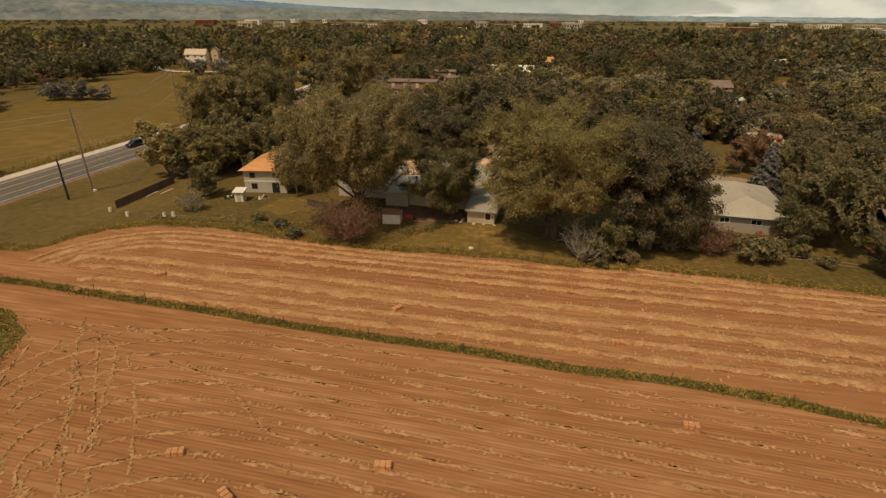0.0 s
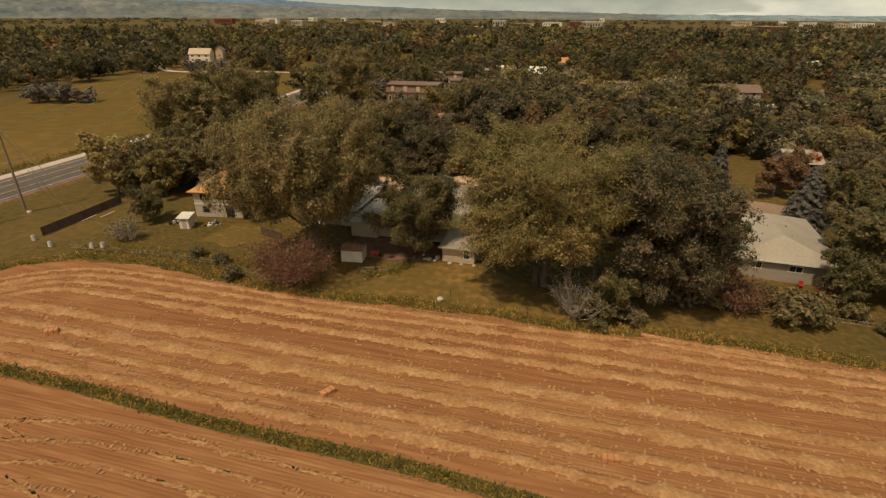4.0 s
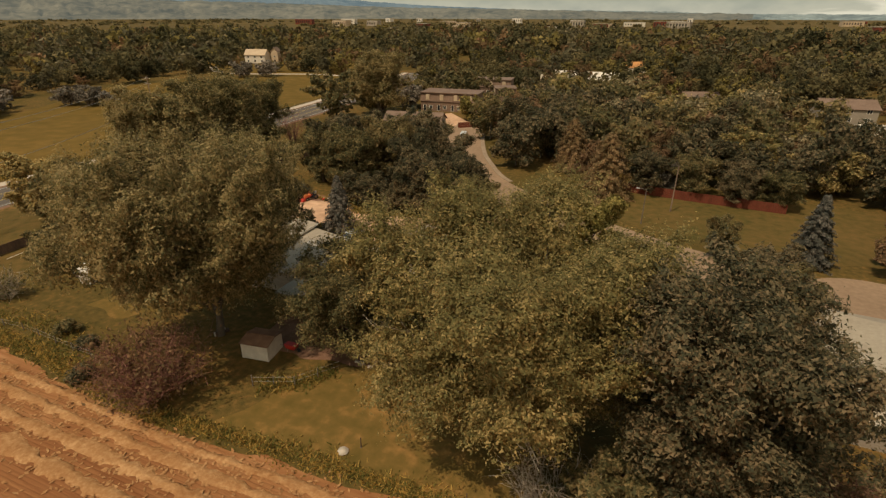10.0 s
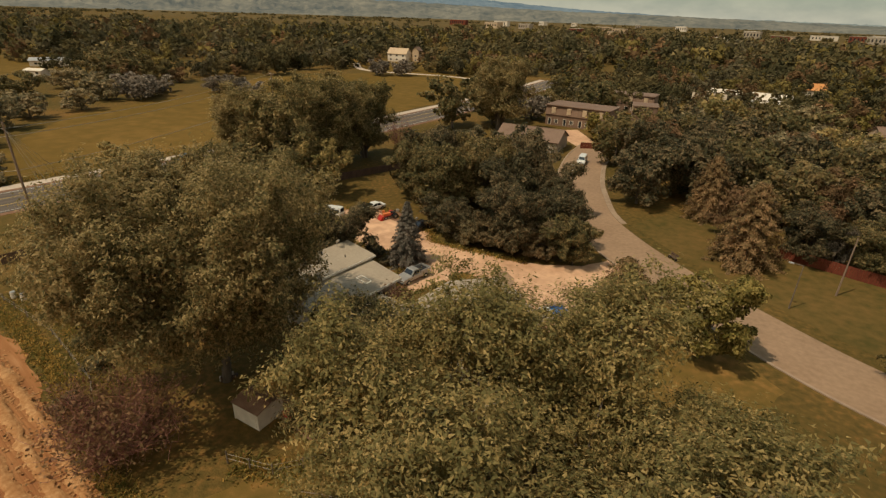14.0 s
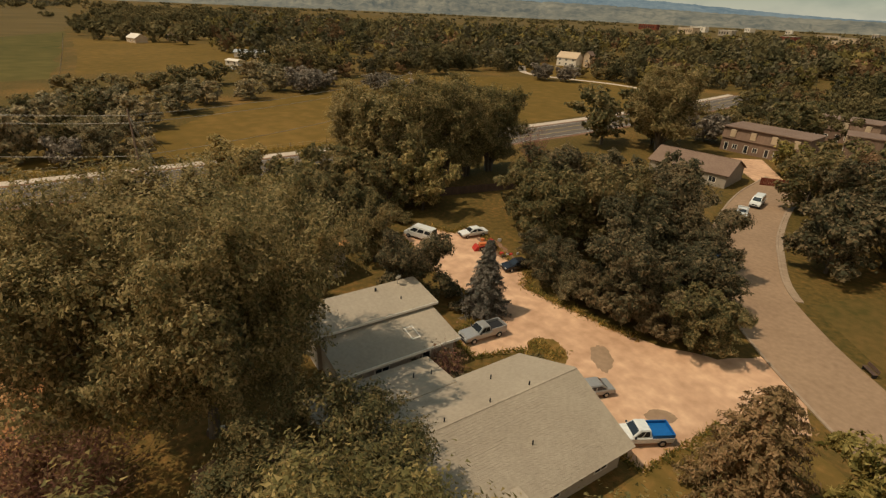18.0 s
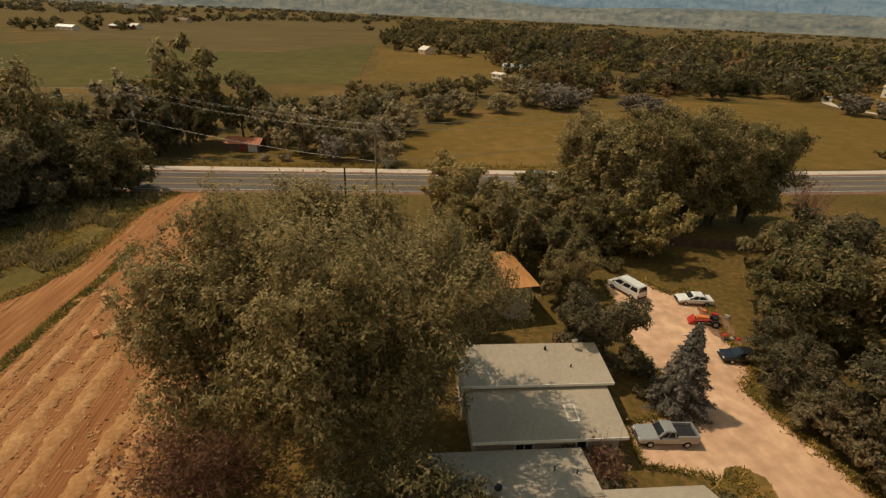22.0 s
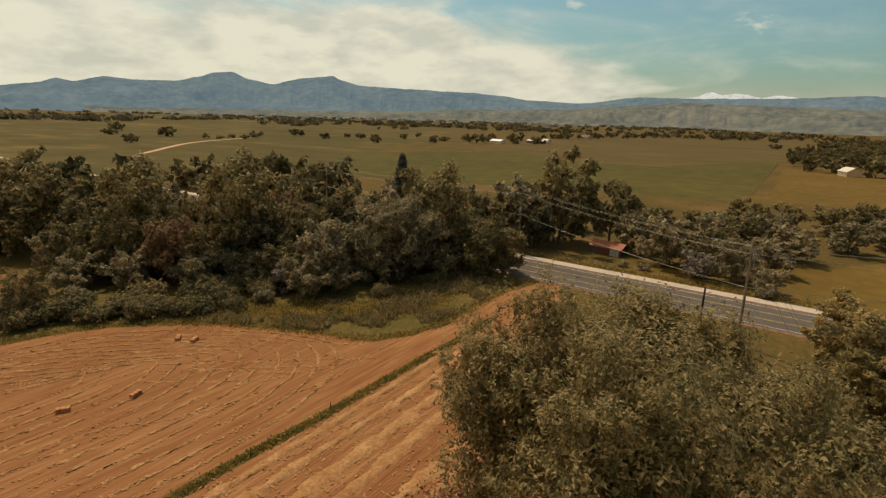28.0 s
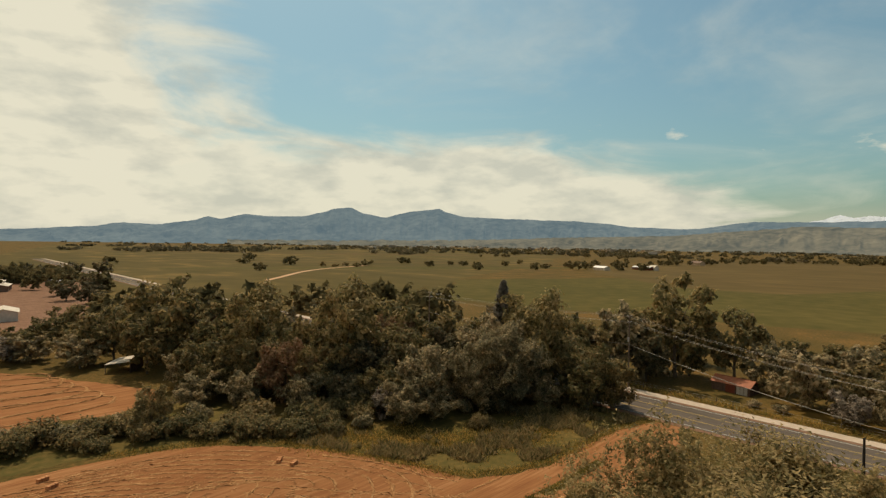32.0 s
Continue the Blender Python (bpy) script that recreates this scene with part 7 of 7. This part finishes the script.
P_WHITE, P_SILVER = plain("white car paint", (0.66, 0.62, 0.55), 0.25, spec=0.6), plain("silver car paint", (0.36, 0.33, 0.29), 0.28, 0.3, spec=0.6)
P_BLACK, P_BLUE = plain("black car paint", (0.018, 0.018, 0.019), 0.2, spec=0.6), plain("bright blue paint", (0.010, 0.105, 0.300), 0.35, spec=0.5)
P_DKBLUE = plain("dark blue car paint", (0.020, 0.032, 0.060), 0.22, spec=0.6)
vehicle("pickup", -27.3, 86.7, -94, P_SILVER, "silver extended-cab pickup truck parked beside the annex", "truck")
vehicle("pickup", -8.4, 89.1, -118, P_WHITE, "white pickup truck with a bright blue loading bed", "truck", bed=P_BLUE)
vehicle("sedan", -14.7, 89.8, -108, P_SILVER, "silver sedan with a sunroof parked at the gravel", "car")
vehicle("van", -53.6, 94.4, 205, P_WHITE, "white panel van parked in the gravel yard", "van")
vehicle("sedan", -50.6, 102.3, 262, P_WHITE, "white sedan parked at the back of the yard", "car")
vehicle("sedan", -38.3, 101.0, 262, P_BLACK, "black sedan parked under the trees", "car")
vehicle("sedan", -26.9, 131.4, -62, P_DKBLUE, "dark blue sedan parked at the kerb", "car")
vehicle("pickup", -34.7, 151.9, -66, P_WHITE, "white pickup truck parked at the kerb", "truck")
vehicle("van", -36.7, 161.0, -74, P_WHITE, "white van parked at the kerb", "van")
vehicle("suv", -105.4, 95.5, -90, P_BLACK, "dark car on the road", "car")
vehicle("suv", -280.5, 118.5, 30, P_WHITE, "white car beside the farm shed", "car")
tr = thing("tractor", Matrix.Translation((-45.4, 101.4, 0.02)) @ Matrix.Rotation(radians(250), 4, "Z"), "old orange and red garden tractor in the yard", "tractor")
part("bonnet", box(0.1, 1.5, -0.32, 0.32, 0.55, 1.1, 0.06), M_ORANGE, tr)
part("chassis", box(-1.0, 1.4, -0.25, 0.25, 0.35, 0.56, 0.03), M_BLACKTRIM, tr)
part("seat", box(-0.75, -0.3, -0.25, 0.25, 0.95, 1.05, 0.03), M_BLACKTRIM, tr)
part("backrest", box(-0.85, -0.74, -0.25, 0.25, 1.0, 1.4, 0.03), M_BLACKTRIM, tr)
part("loader_bucket", prism([(1.7, 0.1), (2.4, 0.1), (2.3, 0.25), (1.9, 0.75), (1.7, 0.75)], -0.7, 0.7), M_RED, tr)
for s in (-0.5, 0.5):
    part("loader_arm", rod((-0.1, s, 1.0), (1.8, s, 0.5), 0.06), M_RED, tr)
    wheel(tr, -0.6, s * 1.2, 0.5, 0.3)
    wheel(tr, 1.2, s * 1.0, 0.3, 0.2)
part("steering_wheel", rod((0.0, 0, 1.22), (0.03, 0, 1.25), 0.18, sides=14), M_BLACKTRIM, tr)

# ---- poles and wires ----


def utility_pole(x, y, h, r, mat, label, arm=False, lean=(0, 0), name="utility_pole"):
    p = thing(name, Matrix.Translation((x, y, 0)), label, "pole")
    part("shaft", rod((0, 0, -0.3), (lean[0], lean[1], h), r, r * 0.62, 10), mat, p)
    if arm:
        for z in (h - 0.5, h - 1.9):
            part("crossarm", box(-1.2, 1.2, -0.06, 0.06, z - 0.07, z + 0.07), mat, p)
            for a in (-1.05, -0.4, 0.4, 1.05):
                part("insulator", rod((a, 0, z + 0.07), (a, 0, z + 0.24), 0.05, 0.03, 8), M_LAMP_W, p)
    return p


def wire(a, b, sag, r, label, n=14, parent=None, name="wire"):
    a, b = Vector(a), Vector(b)
    pts = [a.lerp(b, i / n) - Vector((0, 0, sag * 4 * (i / n) * (1 - i / n))) for i in range(n + 1)]
    v, f = tubes(np.random.default_rng(0), [([tuple(p) for p in pts], r, r)], 5)
    ob = np_mesh(name, v, f, M_WIRE, parent)
    return ob if parent else tagged(ob, label, "cable")


tall = utility_pole(-84.6, 60.2, 16.6, 0.23, M_POLE, "tall brown wooden utility pole with guy wires", lean=(0.2, -0.2))
for gx, gy in ((6.5, 3), (8.5, 4.5), (-4.5, 7.5), (-6, 9.5), (-3.5, 11)):
    wire((0.2, -0.2, 15.6), (gx * 0.9, gy, 0), 0.0, 0.022, "", 2, tall, "guy_wire")
part("anchor_box", box(0.3, 0.9, -0.2, 0.3, 0, 0.35, 0.03), M_WALL_WHITE, tall)
utility_pole(-84.6, 54.6, 8.0, 0.22, M_POLE_DARK, "short black wooden pole beside the road")
stake = utility_pole(-85.6, 51.6, 2.6, 0.05, M_POST, "thin leaning wooden stake beside the pole", lean=(0.5, 0.2), name="stake")
west_pole = utility_pole(-112.8, 8.0, 17.0, 0.2, M_POLE, "wooden utility pole with crossarms beside the footpath", arm=True)
part("transformer", rod((0.35, 0, 10.6), (0.35, 0, 11.6), 0.25, sides=14), M_STEEL, west_pole)
utility_pole(-113.5, -62, 17.0, 0.2, M_POLE, "wooden utility pole with crossarms behind the trees", arm=True)
for z, dx, w in ((16.6, -1.0, 0.022), (16.6, 1.0, 0.022), (15.2, -1.0, 0.022), (15.2, 0.4, 0.022), (10.0, 0.2, 0.045)):
    wire((-112.8 + dx, 8.0, z), (-84.6 + dx * 0.2, 60.2, min(z - 0.8, 15.6)), 0.9, w, "power cable strung between the utility poles")
    wire((-113.5 + dx, -62, z), (-112.8 + dx, 8.0, z), 1.1, w, "power cable strung between the utility poles")
    wire((-84.6 + dx * 0.2, 60.2, min(z - 0.8, 15.6)), (-116, 128, z), 1.2, w, "power cable strung between the utility poles")
utility_pole(-116, 128, 17.0, 0.2, M_POLE, "wooden utility pole beyond the meadow road", arm=True)
lamp = thing("street_lamp", Matrix.Translation((14, 112.6, 0)), "grey metal street lamp beside the street", "street lamp")
part("shaft", rod((0, 0, 0), (0, 0, 6.2), 0.09, 0.05, 10), M_POST, lamp)
part("arm", rod((0, 0, 6.1), (-1.2, -0.6, 6.4), 0.04), M_POST, lamp)
part("lamp_head", box(-1.6, -1.0, -0.85, -0.5, 6.3, 6.45, 0.04), M_STEEL, lamp)
tele = utility_pole(18.5, 121, 8.5, 0.13, M_POLE, "wooden telephone pole at the lawn")
utility_pole(54, 100, 9.5, 0.14, M_POLE, "wooden telephone pole at the turning circle", arm=True)

# ---- fences ----


def board_fence(path, h, mat, label, board=0.16, gap=0.02):
    """Upright boards on rails between posts along a path."""
    P = [Vector(p) for p in path]
    f = thing("fence", Matrix.Translation((P[0].x, P[0].y, 0)), label, "fence")
    made = {}
    for a, b in zip(P, P[1:]):
        d = b - a
        n = int(d.length / (board + gap))
        ang = math.atan2(d.y, d.x)
        if "board" not in made:
            bm = box(-board / 2, board / 2, -0.012, 0.012, 0.03, h)
            me = bpy.data.meshes.new("board")
            bm.to_mesh(me)
            bm.free()
            me.materials.append(mat)
            made["board"] = me
            bm = box(-0.05, 0.05, -0.05, 0.05, -0.2, h + 0.05)
            me = bpy.data.meshes.new("post")
            bm.to_mesh(me)
            bm.free()
            me.materials.append(mat)
            made["post"] = me
        for i in range(n):
            p = a + d * ((i + 0.5) / n) - P[0]
            ob = new("board", made["board"])
            ob.parent = f
            ob.matrix_basis = Matrix.Translation((p.x, p.y, rng0.uniform(-0.03, 0.03))) @ Matrix.Rotation(ang, 4, "Z")
        for i in range(int(d.length / 2.4) + 1):
            p = a + d * (i / max(1, int(d.length / 2.4))) - P[0]
            ob = new("post", made["post"])
            ob.parent = f
            ob.matrix_basis = Matrix.Translation((p.x, p.y, 0)) @ Matrix.Rotation(ang, 4, "Z") @ Matrix.Translation((0, 0.06, 0))
        for z in (0.35, h - 0.3):
            q0, q1 = a - P[0], b - P[0]
            part("rail", rod((q0.x, q0.y, z), (q1.x, q1.y, z), 0.035, sides=4), mat, f)
    return f


board_fence([(-71.8, 52.6), (-72.0, 60), (-72.4, 69)], 1.5, M_FENCE_DARK, "dark weathered board fence in the roadside grass")
board_fence([(-72.4, 93), (-69, 108), (-66, 124), (-60, 140)], 1.6, M_FENCE_DARK, "dark board fence behind the poplars", board=0.3)
board_fence([(10, 130), (22, 128.5), (37.5, 127.5)], 1.8, M_FENCE_RED, "reddish cedar board fence behind the lawn", board=0.3)
board_fence([(-44, 176), (-37, 182), (-33, 183)], 1.7, M_FENCE_RED, "red cedar fence at the terraced houses", board=0.3)
board_fence([(27.5, 63.5), (32.6, 66.2)], 1.6, M_FENCE_RED, "reddish board fence beside the bungalow")
board_fence([(-38.5, 62.5), (-34, 61)], 1.3, M_FENCE_DARK, "short dark board fence behind the garden")


def wire_fence(path, step, h, label, name="wire_fence", mat=None):
    f = thing(name, Matrix.Translation((path[0][0], path[0][1], 0)), label, "fence")
    o = Vector((path[0][0], path[0][1], 0))
    P = [Vector((p[0], p[1], 0)) for p in path]
    last = None
    for a, b in zip(P, P[1:]):
        n = max(1, int((b - a).length / step))
        for i in range(n):
            q = a.lerp(b, i / n) - o
            part("post", rod((q.x, q.y, -0.1), (q.x + rng0.uniform(-0.06, 0.06), q.y, h * rng0.uniform(0.9, 1.1)), 0.06, 0.05, 6), mat or M_POST, f)
        for z in (h * 0.45, h * 0.85):
            part("strand", rod((a - o) + Vector((0, 0, z)), (b - o) + Vector((0, 0, z)), 0.012, sides=4), M_WIRE, f)
    return f


wire_fence([(-114.5, -5), (-114.4, 30), (-114.6, 66), (-116.5, 110)], 3.0, 1.25, "post and wire fence beside the footpath")
wire_fence([(-17.5, 53.4), (-13.8, 55.0), (-11.2, 58.8)], 1.6, 1.2, "wire garden fence round the weeds")
wire_fence([(-63, 49.5), (-48, 51), (-36, 50.4), (-28, 48)], 3.0, 1.0, "wire fence behind the gardens")
wire_fence([(-258, 46), (-330, 46), (-420, 46), (-560, 45)], 8.0, 1.4, "long field fence across the pasture", mat=M_FENCE_DARK)
wire_fence([(25, 58), (30, 56.5), (44, 56), (50, 55)], 2.5, 1.1, "wire fence behind the bungalow")
for k, (x, y) in enumerate(((-66.7, 25.6), (-66, 19.3), (-50.2, 25.3), (-42, 24.8), (-33, 24.3), (-22.6, 24), (-12, 23.5), (-6.7, 23.4), (-1.2, 23.3), (9.2, 22.8), (19.7, 23.0), (30.3, 22.3), (40, 20.5), (-58, 25.1), (-3.9, 50.7), (-71, 20.6), (-73.5, 20.0), (6, 49))):
    s = thing("field_stake", Matrix.Translation((x, y, 0)), "short weathered wooden stake in the grass", "stake", "stakes along the field")
    part("shaft", rod((0, 0, -0.2), (rng0.uniform(-0.08, 0.08), rng0.uniform(-0.08, 0.08), 1.0 + rng0.uniform(-0.15, 0.2)), 0.05, 0.04, 6), M_FENCE_DARK, s)
    part("cap", rod((0, 0, 0.02), (0, 0, 0.1), 0.09, 0.06, 6), M_POST, s)

# ---- bales, stones and yard clutter ----


def bale(x, y, turn, s=1.0):
    b = thing("hay_bale", Matrix.Translation((x, y, 0.02)) @ Matrix.Rotation(radians(turn), 4, "Z") @ Matrix.Scale(s, 4), "small rectangular straw bale lying on the stubble", "bale", "bales on the field")
    bm = box(-0.6, 0.6, -0.27, 0.27, 0, 0.46, 0.05)
    bmesh.ops.subdivide_edges(bm, edges=bm.edges[:], cuts=2, use_grid_fill=True)
    for q in bm.verts:
        q.co += Vector((noise.noise(q.co * 9), noise.noise(q.co * 9 + Vector((5, 0, 0))), noise.noise(q.co * 9 + Vector((0, 7, 0))))) * 0.035
    part("straw_block", bm, M_HAY, b)
    for a in (-0.22, 0.22):
        part("twine", box(a - 0.012, a + 0.012, -0.29, 0.29, -0.005, 0.485), M_FENCE_RED, b)


for x, y, a in ((-21.4, 3.8, 20), (-15.0, 1.0, -30), (-4.5, 6.3, 10), (20.3, 16.5, 0), (-45.0, 31.0, 35), (15.0, 28.2, 8), (-32.9, -7.6, 50), (-34.0, -5.2, 30), (-6.5, -23.0, 20), (-7.1, -19.8, 30), (-10.6, 29.7, 60)):
    bale(x, y, a, 1.15)


def stone(x, y, r, label="pale field stone in the grass", seed=0):
    bm = bmesh.new()
    bmesh.ops.create_icosphere(bm, subdivisions=2, radius=r)
    for q in bm.verts:
        q.co *= 1 + 0.25 * noise.noise(q.co * 2.5 / r + Vector((seed, 0, 0)))
        q.co.z = q.co.z * 0.6 + r * 0.3
    ob = part("stone", bm, M_ROCK)
    ob.matrix_world = Matrix.Translation((x, y, 0))
    tagged(ob, label, "stone")


for k, (x, y, r) in enumerate(((-5.0, 49.7, 0.45), (35.5, 56.8, 0.6), (36.6, 56.2, 0.45), (44.6, 57.5, 0.35), (-6.3, 60.0, 0.35), (-4.6, 60.1, 0.3), (-2.8, 60.2, 0.28), (-8.6, 60.3, 0.3))):
    stone(x, y, r, seed=k * 3)
for k, (x, y) in enumerate(((-71.5, 50.8), (-66.8, 49.6), (-60.2, 50.8), (-58.8, 51.4), (37.8, 56.0))):
    t = thing("barrel", Matrix.Translation((x, y, 0)), "pale plastic barrel standing in the grass", "barrel", "barrels in the yard")
    bm = rod((0, 0, 0), (0, 0, 0.85), 0.3, sides=16)
    bmesh.ops.bevel(bm, geom=[e for e in bm.edges if any(len(f.verts) > 4 for f in e.link_faces)], offset=0.05, segments=2, affect="EDGES")
    part("drum", bm, M_WALL_WHITE, t)
    part("lid", rod((0, 0, 0.85), (0, 0, 0.9), 0.27, sides=16), M_STEEL, t)
for x, y, a in ((-70.6, 60.2, 40), (-69.0, 62.5, 35)):
    t = thing("plank", Matrix.Translation((x, y, 0)) @ Matrix.Rotation(radians(a), 4, "Z"), "pale plank leaning on the dark fence", "plank")
    part("timber", slab([(-1.2, -0.08, 0.05), (-1.2, 0.08, 0.05), (1.2, 0.08, 0.9), (1.2, -0.08, 0.9)], 0.05), M_WALL_WHITE, t)


def heap(x, y, n, spread, mats, label, name="junk_heap"):
    t = thing(name, Matrix.Translation((x, y, 0)), label, "clutter")
    for k in range(n):
        a, q = rng0.uniform(0, 6.28), spread * rng0.random()
        w, d, h = rng0.uniform(0.2, 0.6), rng0.uniform(0.2, 0.6), rng0.uniform(0.15, 0.6)
        bm = box(-w / 2, w / 2, -d / 2, d / 2, 0, h, 0.04)
        bmesh.ops.transform(bm, matrix=Matrix.Translation((q * math.cos(a), q * math.sin(a), 0)) @ Matrix.Rotation(rng0.uniform(0, 3), 4, "Z"), verts=bm.verts)
        part("crate", bm, mats[k % len(mats)], t)
    return t


heap(-54.8, 62.6, 6, 1.2, (M_BLACKTRIM, M_WALL_WHITE, M_FENCE_DARK), "heap of dark and white junk beside the tool shed")
heap(-48.2, 63.8, 9, 1.8, (M_WALL_WHITE, M_STEEL, M_BLACKTRIM), "heap of white and grey scrap before the house")
heap(-9.5, 61.6, 7, 1.4, (M_ROCK, M_FENCE_DARK, M_STEEL), "clutter of boards and stones behind the house")
heap(-47.0, 103.2, 7, 1.5, (M_ORANGE, M_RED, M_STEEL, M_FENCE_RED), "heap of orange and red scrap in the yard")
heap(-42.5, 103.0, 6, 1.5, (M_STEEL, M_RED, M_BLACKTRIM), "scrap parts lying beneath the trees")
heap(-27.2, 59.5, 6, 1.2, (M_WALL_WHITE, M_STEEL, M_FENCE_DARK), "white boxes stacked under the cottonwood")
gs = thing("garden_chair", Matrix.Translation((40.2, 65.2, 0)), "red garden chair on the patio", "chair")
part("seat", box(-0.28, 0.28, -0.28, 0.28, 0.4, 0.46, 0.02), M_RED, gs)
part("backrest", box(-0.28, 0.28, 0.24, 0.3, 0.46, 0.95, 0.02), M_RED, gs)
for a in (-0.24, 0.24):
    for b in (-0.24, 0.24):
        part("leg", rod((a, b, 0), (a, b, 0.4), 0.025), M_RED, gs)
sheet("patio", [(42, 63.9), (46.5, 63.6), (46.5, 66.4), (42, 66.5)], 0.03, M_FENCE_RED, "orange-red wooden patio beside the bungalow", "patio")
bench = thing("park_bench", Matrix.Translation((-2.0, 117.8, 0)) @ Matrix.Rotation(radians(-38), 4, "Z"), "dark park bench at the street's edge", "bench")
for k in range(3):
    part("slat", box(-0.9, 0.9, -0.25 + 0.17 * k, -0.11 + 0.17 * k, 0.43, 0.47), M_FENCE_DARK, bench)
    part("back_slat", box(-0.9, 0.9, 0.27, 0.31, 0.55 + 0.15 * k, 0.66 + 0.15 * k), M_FENCE_DARK, bench)
for a in (-0.75, 0.75):
    part("leg", box(a - 0.04, a + 0.04, -0.22, 0.3, 0, 0.43, 0.01), M_BLACKTRIM, bench)
red_bush = plant("pale", 57.8, 120.6, 6.6, 2.8, "small bush of bright red and orange flowers")
for child in red_bush.children:
    if child.name.startswith("crown"):
        child.data = child.data.copy()
        child.data.materials[0] = M_LEAF_RED
